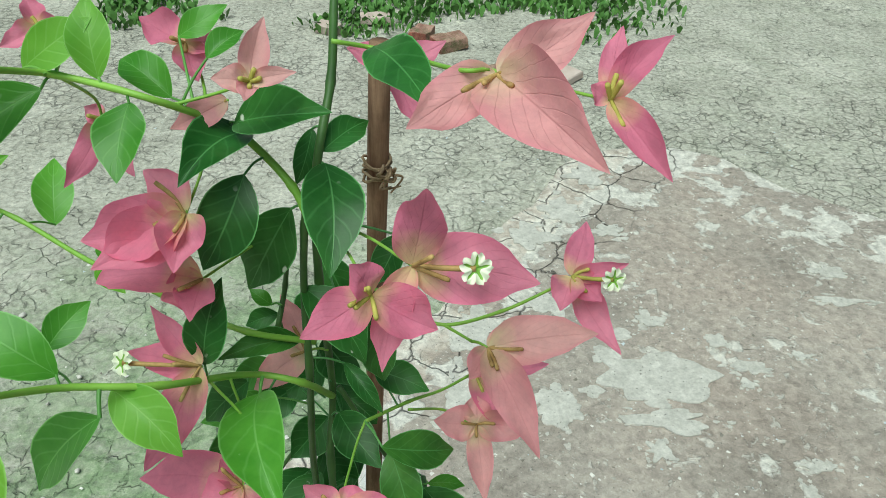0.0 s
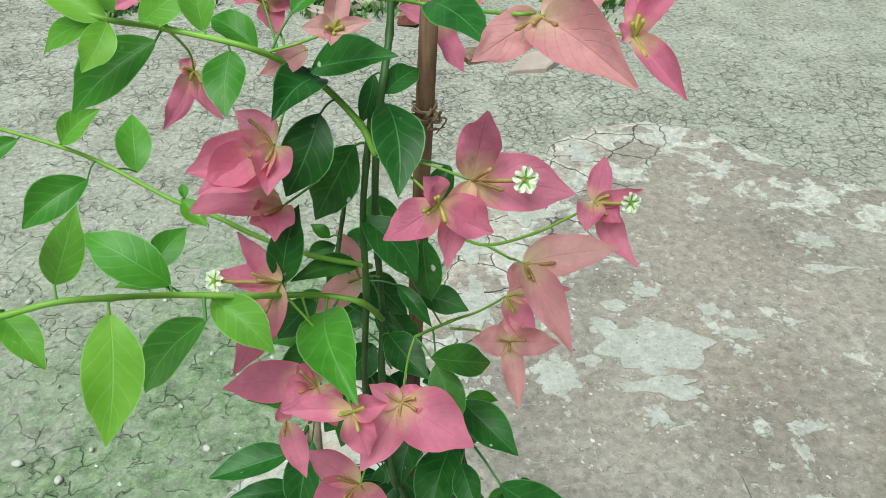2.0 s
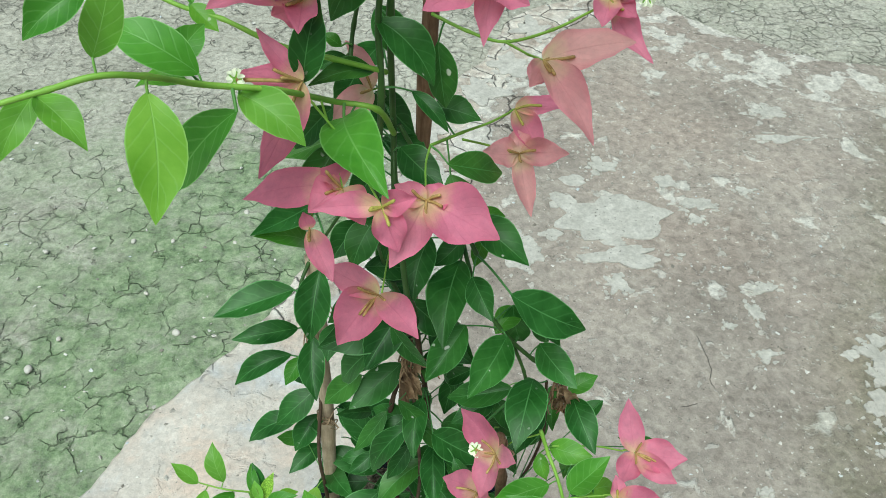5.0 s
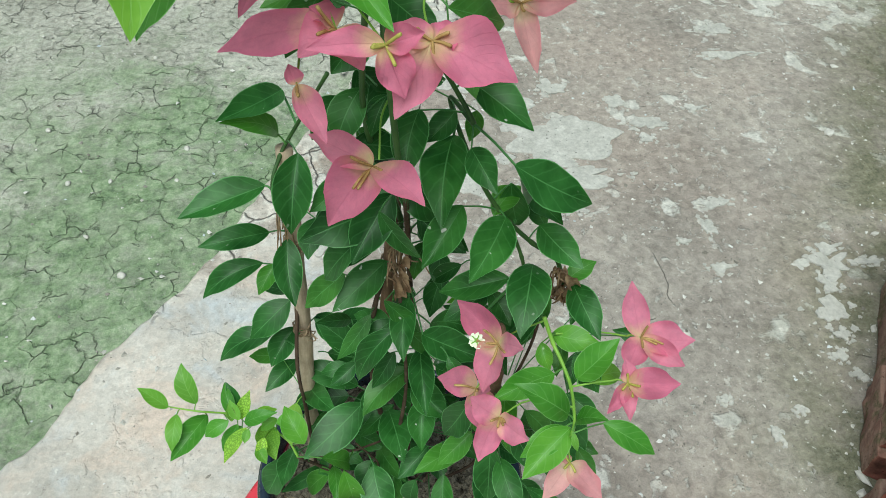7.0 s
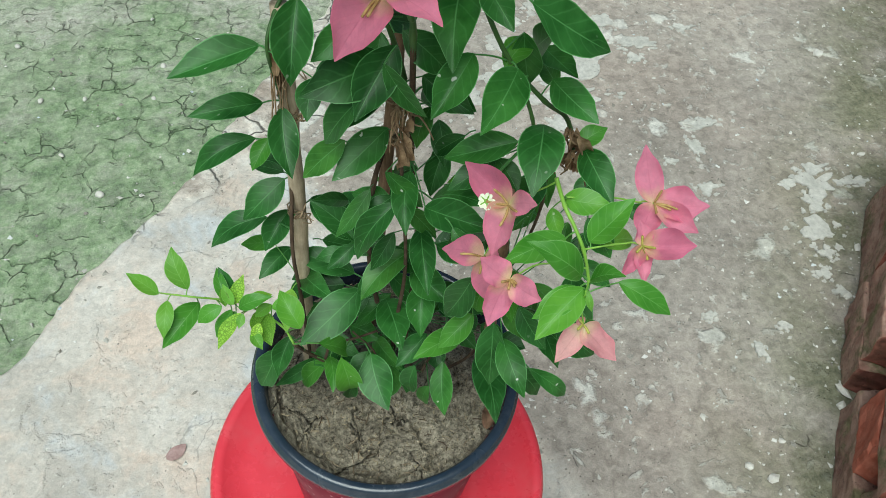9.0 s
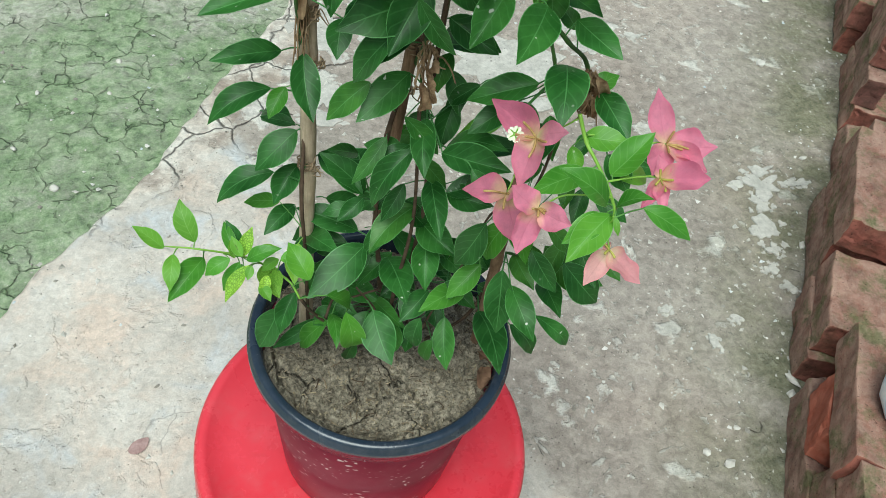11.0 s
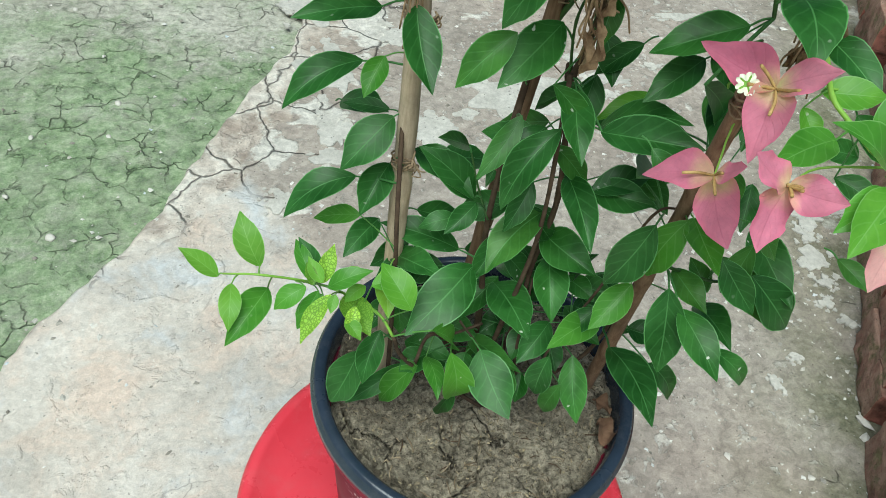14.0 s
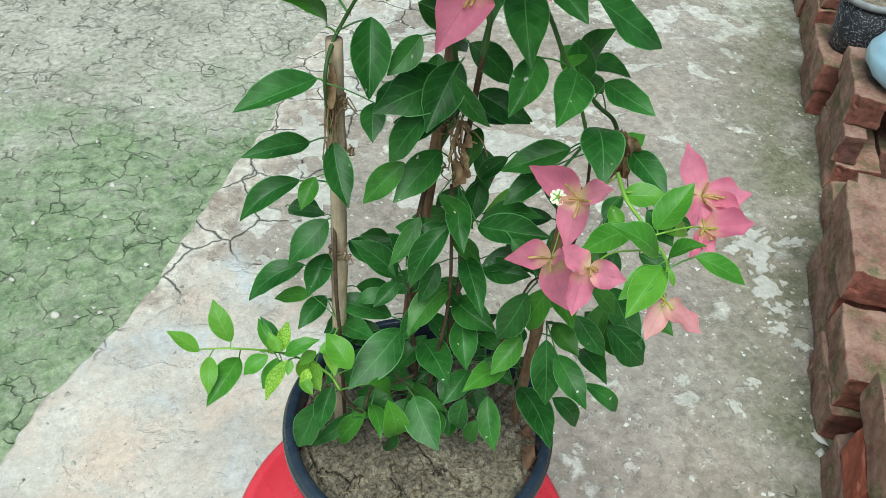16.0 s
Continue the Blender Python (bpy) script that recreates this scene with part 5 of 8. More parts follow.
leaf((0.0099, 0.2207, 1.0371), (0.0180, 0.2021, 1.0165), (-0.0966, -0.7574, 0.6458), 0.0160, LEAF, (0.0088, 0.2273, 1.0503))
leaf((0.0226, 0.2308, 1.0038), (0.0461, 0.2093, 0.9919), (0.0446, -0.4460, 0.8939), 0.0187, LEAF, (0.0161, 0.2344, 1.0007))
leaf((0.0243, 0.2343, 1.0019), (0.0393, 0.2360, 0.9981), (0.2646, -0.5185, 0.8131), 0.0070, MID_LEAF, (0.0179, 0.2339, 0.9976))
leaf((-0.0848, 0.2408, 1.1043), (-0.0752, 0.2331, 1.0973), (0.1097, -0.5906, 0.7995), 0.0089, MID_LEAF, (-0.0840, 0.2411, 1.1018))
leaf((-0.0850, 0.2443, 1.1024), (-0.0867, 0.2494, 1.1060), (0.1022, -0.5501, 0.8289), 0.0041, MID_LEAF, (-0.0861, 0.2422, 1.1020))
leaf((-0.0356, 0.2220, 1.1829), (-0.0270, 0.2298, 1.1874), (0.0459, -0.5369, 0.8424), 0.0078, MID_LEAF, (-0.0427, 0.2166, 1.1715))
leaf((-0.0471, 0.2393, 1.1815), (-0.0339, 0.2442, 1.1890), (-0.0751, -0.7688, 0.6351), 0.0086, MID_LEAF, (-0.0397, 0.2198, 1.1683))
leaf((-0.0817, 0.1976, 1.1942), (-0.0893, 0.2035, 1.2022), (0.1221, -0.7398, 0.6617), 0.0072, YOUNG_LEAF, (-0.0822, 0.1961, 1.1915))
leaf((-0.0787, 0.1963, 1.1925), (-0.0846, 0.2003, 1.2048), (0.3782, -0.8121, 0.4443), 0.0066, YOUNG_LEAF, (-0.0801, 0.1954, 1.1911))
leaf((-0.0317, 0.2461, 1.0826), (-0.0396, 0.2494, 1.0868), (0.1895, -0.5662, 0.8021), 0.0060, MID_LEAF, (-0.0277, 0.2429, 1.0851))
leaf((-0.0299, 0.2474, 1.0776), (-0.0419, 0.2465, 1.0724), (-0.2087, -0.7608, 0.6145), 0.0082, LEAF, (-0.0283, 0.2407, 1.0820))
leaf((-0.0530, 0.3209, 0.9382), (-0.0853, 0.2785, 0.9540), (0.4874, -0.0464, 0.8719), 0.0183, LEAF, (-0.0477, 0.2977, 0.9326))
leaf((-0.0574, 0.3038, 0.9222), (-0.0843, 0.2812, 0.9511), (0.8058, -0.3944, 0.4416), 0.0136, MID_LEAF, (-0.0541, 0.2943, 0.9231))
leaf((-0.0667, 0.2864, 0.9035), (-0.1128, 0.2746, 0.8965), (-0.0861, -0.2360, 0.9679), 0.0221, LEAF, (-0.0636, 0.2829, 0.9025))
leaf((-0.0690, 0.3000, 0.8533), (-0.1099, 0.2926, 0.8544), (0.1060, -0.4520, 0.8857), 0.0164, LEAF, (-0.0592, 0.2926, 0.8603))
leaf((-0.0757, 0.3013, 0.8258), (-0.1142, 0.2931, 0.8077), (-0.2872, -0.4840, 0.8266), 0.0174, LEAF, (-0.0585, 0.2912, 0.8286))
leaf((-0.0682, 0.2931, 0.8331), (-0.0800, 0.2811, 0.8199), (-0.2325, -0.6072, 0.7598), 0.0125, MID_LEAF, (-0.0586, 0.2915, 0.8350))
leaf((-0.0488, 0.2510, 0.9550), (-0.0557, 0.2274, 0.9264), (-0.1381, -0.7477, 0.6495), 0.0203, LEAF, (-0.0528, 0.2950, 0.9250))
leaf((-0.0591, 0.2845, 0.8632), (-0.0586, 0.2525, 0.8406), (-0.0150, -0.5754, 0.8177), 0.0180, LEAF, (-0.0608, 0.2890, 0.8761))
leaf((-0.0431, 0.2603, 0.9023), (-0.0492, 0.2423, 0.8906), (-0.1083, -0.5157, 0.8499), 0.0143, LEAF, (-0.0636, 0.2829, 0.9025))
leaf((-0.0180, 0.2741, 0.8998), (-0.0455, 0.2530, 0.9017), (0.0983, -0.0400, 0.9944), 0.0160, LEAF, (-0.0006, 0.2567, 0.8938))
leaf((-0.0065, 0.2430, 0.9320), (-0.0291, 0.2213, 0.9081), (-0.1589, -0.6527, 0.7407), 0.0217, LEAF, (-0.0035, 0.2448, 0.9171))
leaf((-0.0223, 0.2336, 0.9131), (-0.0417, 0.2363, 0.8809), (-0.8351, -0.2697, 0.4795), 0.0209, LEAF, (-0.0055, 0.2442, 0.9047))
leaf((-0.0077, 0.2527, 0.8720), (-0.0395, 0.2346, 0.8555), (-0.1259, -0.5403, 0.8320), 0.0201, LEAF, (0.0020, 0.2574, 0.8585))
leaf((-0.0307, 0.2451, 0.8735), (-0.0534, 0.2430, 0.8509), (-0.5028, -0.6546, 0.5645), 0.0162, LEAF, (-0.0078, 0.2703, 0.8282))
leaf((0.0202, 0.2388, 0.9683), (0.0072, 0.1963, 0.9532), (-0.1981, -0.2739, 0.9411), 0.0224, LEAF, (0.0236, 0.2479, 0.9690))
leaf((0.0209, 0.2152, 0.9474), (-0.0008, 0.1948, 0.9308), (-0.1991, -0.4815, 0.8535), 0.0176, LEAF, (0.0392, 0.2191, 0.9380))
leaf((0.0423, 0.2155, 0.9367), (0.0185, 0.1849, 0.9289), (0.0744, -0.3001, 0.9510), 0.0204, LEAF, (0.0392, 0.2191, 0.9380))
leaf((0.0218, 0.2149, 0.9810), (0.0287, 0.1930, 0.9741), (-0.4019, -0.3879, 0.8295), 0.0140, LEAF, (0.0252, 0.2268, 0.9841))
leaf((0.0380, 0.2048, 0.9789), (0.0772, 0.2036, 0.9518), (0.4260, -0.6343, 0.6451), 0.0219, LEAF, (0.0252, 0.2268, 0.9841))
leaf((0.0368, 0.2181, 0.9352), (0.0535, 0.2319, 0.9390), (-0.0660, -0.1899, 0.9796), 0.0138, MID_LEAF, (0.0392, 0.2191, 0.9380))
leaf((0.0686, 0.2286, 0.9124), (0.0631, 0.2440, 0.9179), (-0.2431, -0.4021, 0.8828), 0.0110, LEAF, (0.0649, 0.2162, 0.9090))
leaf((0.0596, 0.2161, 0.9282), (0.0738, 0.1894, 0.9243), (-0.2289, -0.2609, 0.9378), 0.0182, LEAF, (0.0554, 0.2159, 0.9187))
leaf((0.0583, 0.2112, 0.9054), (0.0423, 0.1722, 0.8997), (-0.1533, -0.0828, 0.9847), 0.0233, LEAF, (0.0554, 0.2161, 0.8989))
leaf((0.0820, 0.2109, 0.8868), (0.0880, 0.1789, 0.8794), (-0.2425, -0.2624, 0.9340), 0.0178, LEAF, (0.0788, 0.2154, 0.8832))
leaf((0.0830, 0.2203, 0.8776), (0.1005, 0.2259, 0.8838), (-0.1953, -0.3872, 0.9011), 0.0122, MID_LEAF, (0.0797, 0.2152, 0.8805))
leaf((0.0615, 0.2377, 0.9292), (0.0682, 0.2085, 0.9341), (-0.3197, 0.0829, 0.9439), 0.0139, LEAF, (0.0480, 0.2211, 0.9214))
leaf((0.0052, 0.2433, 0.9808), (-0.0053, 0.2154, 0.9647), (-0.1343, -0.4569, 0.8793), 0.0177, LEAF, (0.0242, 0.2408, 0.9789))
leaf((-0.0196, 0.2484, 0.9904), (-0.0327, 0.2331, 0.9714), (-0.2109, -0.6852, 0.6972), 0.0178, LEAF, (-0.0196, 0.2401, 0.9826))
leaf((-0.0080, 0.2490, 0.9855), (-0.0171, 0.2366, 0.9726), (-0.2094, -0.6270, 0.7504), 0.0120, LEAF, (-0.0196, 0.2401, 0.9826))
leaf((0.0218, 0.2444, 0.9779), (0.0069, 0.2378, 0.9660), (-0.3189, -0.6011, 0.7327), 0.0129, LEAF, (0.0228, 0.2619, 0.9711))
leaf((0.0315, 0.2438, 0.9768), (0.0264, 0.2343, 0.9673), (-0.0473, -0.6935, 0.7189), 0.0092, MID_LEAF, (0.0228, 0.2619, 0.9711))
leaf((0.0048, 0.2498, 0.8406), (-0.0033, 0.2162, 0.8269), (-0.1452, -0.3429, 0.9281), 0.0159, LEAF, (0.0069, 0.2586, 0.8408))
leaf((-0.0471, 0.2985, 0.7725), (-0.0239, 0.2654, 0.7637), (-0.0410, -0.2836, 0.9581), 0.0202, LEAF, (-0.0609, 0.2767, 0.7806))
leaf((-0.0623, 0.2895, 0.8019), (-0.0897, 0.2782, 0.7812), (-0.3300, -0.5714, 0.7514), 0.0212, LEAF, (-0.0586, 0.2875, 0.8036))
leaf((-0.0761, 0.2984, 0.7581), (-0.1142, 0.2957, 0.7365), (-0.4517, -0.3106, 0.8364), 0.0197, LEAF, (-0.0616, 0.2733, 0.7733))
leaf((-0.0613, 0.2918, 0.7706), (-0.0797, 0.2743, 0.7534), (-0.2092, -0.5630, 0.7995), 0.0180, LEAF, (-0.0604, 0.2790, 0.7854))
leaf((0.0162, 0.2422, 0.8236), (0.0419, 0.2140, 0.8450), (-0.5976, 0.0596, 0.7996), 0.0173, LEAF, (0.0090, 0.2577, 0.8173))
leaf((0.0180, 0.2335, 0.7942), (0.0458, 0.2305, 0.8033), (-0.3258, -0.3179, 0.8904), 0.0162, LEAF, (0.0110, 0.2509, 0.7881))
leaf((0.0452, 0.2280, 0.8681), (0.0183, 0.2215, 0.8536), (-0.3474, -0.4259, 0.8354), 0.0156, LEAF, (0.0743, 0.2339, 0.8708))
leaf((0.0427, 0.2224, 0.8734), (0.0501, 0.2046, 0.8649), (-0.1373, -0.4728, 0.8704), 0.0131, LEAF, (0.0564, 0.2147, 0.8939))
leaf((0.0151, 0.2558, 0.8809), (0.0057, 0.2427, 0.8647), (-0.3363, -0.6273, 0.7024), 0.0124, LEAF, (0.0061, 0.2613, 0.8831))
leaf((-0.0031, 0.2516, 0.8194), (-0.0209, 0.2436, 0.8057), (-0.3768, -0.4986, 0.7807), 0.0130, LEAF, (0.0088, 0.2581, 0.8188))
leaf((0.0472, 0.1992, 0.8046), (0.0381, 0.1992, 0.7692), (-0.7974, -0.5676, 0.2049), 0.0185, MID_LEAF, (0.0506, 0.2113, 0.7987))
leaf((0.0328, 0.2011, 0.8021), (0.0207, 0.2048, 0.7609), (-0.7465, -0.6453, 0.1622), 0.0201, LEAF, (0.0457, 0.2136, 0.7947))
leaf((0.0395, 0.2070, 0.7544), (0.0167, 0.1973, 0.7362), (-0.3790, -0.5297, 0.7588), 0.0164, MID_LEAF, (0.0385, 0.2177, 0.7698))
leaf((0.0611, 0.2085, 0.7599), (0.0661, 0.1812, 0.7562), (-0.2284, -0.1711, 0.9584), 0.0158, LEAF, (0.0528, 0.2045, 0.7670))
leaf((0.0559, 0.2060, 0.7979), (0.0466, 0.1694, 0.8009), (-0.1854, 0.1269, 0.9744), 0.0174, MID_LEAF, (0.0519, 0.2107, 0.7998))
leaf((0.0532, 0.1785, 0.8013), (0.0665, 0.1604, 0.7822), (-0.4137, -0.7866, 0.4583), 0.0149, LEAF, (0.0772, 0.2004, 0.7581))
leaf((0.0367, 0.2550, 0.7823), (0.0580, 0.2351, 0.7806), (-0.3944, -0.4887, 0.7782), 0.0161, LEAF, (0.0116, 0.2491, 0.7804))
leaf((-0.0622, 0.2970, 0.7998), (-0.0827, 0.3094, 0.7966), (-0.3428, -0.3409, 0.8754), 0.0091, LEAF, (-0.0586, 0.2875, 0.8036))
leaf((-0.0257, 0.2793, 0.7873), (-0.0489, 0.2644, 0.8080), (0.7332, -0.2824, 0.6186), 0.0108, LEAF, (-0.0253, 0.2771, 0.7855))
leaf((-0.0218, 0.2696, 0.7612), (-0.0496, 0.2855, 0.7855), (0.1700, -0.7242, 0.6683), 0.0192, LEAF, (-0.0193, 0.2684, 0.7627))
leaf((-0.0731, 0.2962, 0.7315), (-0.0966, 0.3074, 0.7216), (-0.4798, -0.2682, 0.8354), 0.0130, MID_LEAF, (-0.0617, 0.2661, 0.7349))
leaf((-0.0633, 0.2946, 0.7290), (-0.0867, 0.2760, 0.7221), (0.0305, -0.3793, 0.9248), 0.0155, LEAF, (-0.0615, 0.2659, 0.7297))
leaf((-0.0237, 0.2717, 0.7213), (-0.0638, 0.2908, 0.7297), (0.0199, -0.3665, 0.9302), 0.0196, LEAF, (-0.0121, 0.2624, 0.7175))
leaf((-0.0284, 0.2716, 0.7468), (-0.0488, 0.2729, 0.7411), (-0.2640, -0.4839, 0.8344), 0.0117, LEAF, (-0.0156, 0.2627, 0.7513))
leaf((-0.0251, 0.2601, 0.7680), (-0.0437, 0.2507, 0.7583), (-0.1687, -0.5276, 0.8326), 0.0120, LEAF, (-0.0180, 0.2646, 0.7581))
leaf((-0.0230, 0.2526, 0.7300), (-0.0654, 0.2268, 0.7132), (-0.0937, -0.4335, 0.8963), 0.0273, LEAF, (-0.0133, 0.2625, 0.7297))
leaf((0.0031, 0.2913, 0.7702), (-0.0158, 0.2730, 0.7646), (-0.1322, -0.1627, 0.9778), 0.0115, LEAF, (-0.0215, 0.2724, 0.7707))
leaf((-0.0027, 0.2400, 0.8276), (-0.0273, 0.2312, 0.7911), (-0.6334, -0.5367, 0.5575), 0.0178, LEAF, (0.0088, 0.2581, 0.8188))
leaf((-0.0045, 0.2609, 0.7026), (-0.0010, 0.2165, 0.7062), (-0.2449, 0.0599, 0.9677), 0.0249, LEAF, (-0.0099, 0.2622, 0.6972))
leaf((0.0129, 0.2666, 0.8857), (0.0295, 0.2255, 0.9031), (-0.6917, 0.0261, 0.7217), 0.0223, LEAF, (0.0071, 0.2622, 0.8849))
leaf((0.0500, 0.2171, 0.8895), (0.0156, 0.2250, 0.8744), (-0.4434, -0.3936, 0.8053), 0.0177, LEAF, (0.0564, 0.2147, 0.8939))
leaf((0.0358, 0.2566, 0.8568), (0.0188, 0.2611, 0.8389), (-0.6803, -0.5266, 0.5097), 0.0114, LEAF)
leaf((0.0128, 0.2487, 0.7915), (0.0097, 0.2068, 0.7809), (-0.1731, -0.2290, 0.9579), 0.0171, LEAF, (0.0110, 0.2509, 0.7881))
leaf((0.0658, 0.2438, 0.8150), (0.0297, 0.2679, 0.8058), (-0.3877, -0.2410, 0.8897), 0.0179, LEAF, (0.0770, 0.2320, 0.8117))
leaf((0.0653, 0.2734, 0.8144), (0.0331, 0.2720, 0.8025), (-0.2891, -0.4647, 0.8369), 0.0140, MID_LEAF)
leaf((0.0201, 0.2381, 0.7915), (0.0437, 0.2181, 0.7955), (-0.4656, -0.3899, 0.7945), 0.0182, LEAF, (0.0107, 0.2520, 0.7927))
leaf((0.0089, 0.2531, 0.7632), (-0.0253, 0.2346, 0.7436), (-0.3683, -0.2642, 0.8914), 0.0219, LEAF, (0.0117, 0.2513, 0.7512))
leaf((0.0130, 0.2553, 0.7456), (0.0303, 0.2228, 0.7439), (-0.4761, -0.2966, 0.8278), 0.0224, LEAF, (0.0117, 0.2518, 0.7439))
leaf((0.0184, 0.2498, 0.7324), (0.0114, 0.2195, 0.7146), (-0.1878, -0.4641, 0.8656), 0.0204, LEAF, (0.0118, 0.2535, 0.7219))
leaf((0.0461, 0.1907, 0.7690), (0.0429, 0.1705, 0.7306), (-0.5042, -0.7462, 0.4347), 0.0207, LEAF, (0.0528, 0.2045, 0.7670))
leaf((0.0535, 0.2185, 0.6837), (0.0504, 0.1622, 0.6910), (-0.1785, 0.1363, 0.9744), 0.0234, LEAF, (0.0582, 0.2336, 0.6792))
leaf((0.0748, 0.2074, 0.6778), (0.0971, 0.2005, 0.6426), (0.4249, -0.7998, 0.4240), 0.0169, LEAF, (0.0592, 0.2331, 0.6872))
leaf((0.0654, 0.1701, 0.7456), (0.0917, 0.1630, 0.7152), (0.2914, -0.8458, 0.4469), 0.0119, LEAF)
leaf((0.0773, 0.2034, 0.7708), (0.0951, 0.1733, 0.7515), (-0.2665, -0.6270, 0.7320), 0.0183, LEAF, (0.0772, 0.2004, 0.7581))
leaf((0.0786, 0.1810, 0.7822), (0.1044, 0.1688, 0.7521), (0.1181, -0.8808, 0.4586), 0.0221, LEAF, (0.0816, 0.1973, 0.7588))
leaf((0.0977, 0.1958, 0.7492), (0.1149, 0.1817, 0.7495), (-0.3370, -0.3929, 0.8556), 0.0123, LEAF, (0.0943, 0.2041, 0.7590))
leaf((0.0262, 0.2120, 0.6923), (0.0234, 0.1843, 0.6678), (-0.3501, -0.5998, 0.7195), 0.0170, LEAF, (0.0263, 0.2292, 0.6849))
leaf((0.0048, 0.2026, 0.7100), (0.0027, 0.2011, 0.6785), (-0.7316, -0.6768, 0.0822), 0.0152, LEAF, (0.0240, 0.2292, 0.6762))
leaf((0.0136, 0.1969, 0.6903), (0.0140, 0.2027, 0.6543), (-0.8034, -0.5860, -0.1053), 0.0119, LEAF, (0.0187, 0.2246, 0.6700))
leaf((-0.0195, 0.2298, 0.6856), (-0.0133, 0.1927, 0.6714), (-0.3204, -0.3855, 0.8653), 0.0260, LEAF, (-0.0241, 0.2447, 0.6850))
leaf((-0.0403, 0.2223, 0.6989), (-0.0357, 0.2213, 0.6565), (0.0204, -0.9994, 0.0267), 0.0195, MID_LEAF, (-0.0319, 0.2425, 0.6860))
leaf((-0.0463, 0.2394, 0.6732), (-0.0478, 0.2106, 0.6735), (0.0054, 0.0107, 0.9999), 0.0118, MID_LEAF, (-0.0403, 0.2470, 0.6807))
leaf((-0.0307, 0.2275, 0.6507), (-0.0347, 0.2341, 0.6177), (-0.2228, -0.9608, -0.1652), 0.0113, LEAF, (-0.0421, 0.2451, 0.6479))
leaf((-0.0698, 0.2511, 0.6880), (-0.0826, 0.2342, 0.6646), (-0.3353, -0.6665, 0.6658), 0.0157, LEAF, (-0.0624, 0.2385, 0.6869))
leaf((-0.0802, 0.2531, 0.6692), (-0.0963, 0.2487, 0.6287), (-0.6779, -0.6522, 0.3392), 0.0222, LEAF, (-0.0596, 0.2636, 0.6652))
leaf((-0.0491, 0.2589, 0.6401), (-0.0869, 0.2526, 0.6186), (-0.2949, -0.6428, 0.7070), 0.0129, LEAF, (-0.0591, 0.2631, 0.6434))
leaf((-0.0477, 0.2445, 0.6579), (-0.0663, 0.2496, 0.6189), (-0.8608, -0.3563, 0.3634), 0.0169, MID_LEAF, (-0.0546, 0.2448, 0.6649))
leaf((-0.0538, 0.2209, 0.7228), (-0.0359, 0.2325, 0.6869), (0.9035, -0.1306, 0.4083), 0.0150, MID_LEAF, (-0.0690, 0.2333, 0.7054))
leaf((0.0398, 0.2195, 0.7114), (0.0035, 0.2054, 0.7128), (0.1492, -0.2913, 0.9449), 0.0177, MID_LEAF, (0.0304, 0.2247, 0.7130))
leaf((0.0183, 0.2306, 0.6998), (-0.0052, 0.2146, 0.6896), (-0.1274, -0.3938, 0.9103), 0.0169, LEAF, (0.0284, 0.2270, 0.6989))
leaf((-0.0108, 0.2621, 0.6527), (0.0028, 0.2175, 0.6738), (-0.5662, 0.2051, 0.7984), 0.0136, LEAF, (-0.0053, 0.2655, 0.6513))
leaf((-0.0570, 0.2828, 0.7120), (-0.0401, 0.2469, 0.7292), (-0.4686, 0.1922, 0.8622), 0.0177, LEAF, (-0.0607, 0.2647, 0.7086))
leaf((-0.0156, 0.2645, 0.7039), (-0.0408, 0.2536, 0.6894), (-0.2534, -0.5088, 0.8228), 0.0113, LEAF, (-0.0106, 0.2623, 0.7040))
leaf((0.0102, 0.2287, 0.6560), (0.0044, 0.2176, 0.6438), (-0.5110, -0.5008, 0.6986), 0.0123, LEAF, (0.0148, 0.2212, 0.6653))
leaf((0.0355, 0.2190, 0.7216), (0.0170, 0.2134, 0.7089), (-0.4634, -0.3323, 0.8215), 0.0126, LEAF, (0.0315, 0.2236, 0.7200))
leaf((0.0774, 0.1969, 0.7511), (0.0755, 0.2159, 0.7573), (-0.3817, -0.3210, 0.8667), 0.0111, LEAF, (0.0787, 0.1993, 0.7583))
leaf((0.0184, 0.2056, 0.8432), (0.0292, 0.1957, 0.8319), (-0.2482, -0.8337, 0.4932), 0.0101, LEAF)
leaf((0.0360, 0.2122, 0.8676), (0.0768, 0.2379, 0.8174), (0.5995, -0.7964, 0.0795), 0.0180, LEAF, (0.0564, 0.2147, 0.8939))
leaf((0.0804, 0.1899, 0.7931), (0.0774, 0.1902, 0.7592), (-0.8522, -0.5184, 0.0708), 0.0145, LEAF)
leaf((0.0393, 0.2509, 0.7049), (0.0392, 0.2380, 0.7420), (-0.9991, 0.0417, 0.0118), 0.0138, LEAF, (0.0286, 0.2268, 0.7003))
leaf((-0.0370, 0.2720, 0.6905), (-0.0582, 0.2689, 0.6817), (-0.2462, -0.5607, 0.7906), 0.0126, LEAF, (-0.0602, 0.2642, 0.6869))
leaf((-0.1499, 0.2733, 0.7231), (-0.1670, 0.2820, 0.7382), (0.3737, -0.5504, 0.7466), 0.0112, YOUNG_LEAF, (-0.1478, 0.2709, 0.7275))
leaf((-0.1300, 0.2660, 0.7345), (-0.1363, 0.2858, 0.7548), (-0.1041, -0.6359, 0.7647), 0.0150, YOUNG_LEAF, (-0.1313, 0.2620, 0.7332))
leaf((-0.1443, 0.2675, 0.7235), (-0.1490, 0.2461, 0.7125), (0.0459, -0.4639, 0.8847), 0.0120, YOUNG_LEAF, (-0.1407, 0.2671, 0.7299))
leaf((-0.1262, 0.2705, 0.7127), (-0.1515, 0.2446, 0.7033), (-0.0144, -0.3309, 0.9436), 0.0184, MID_LEAF, (-0.1251, 0.2606, 0.7322))
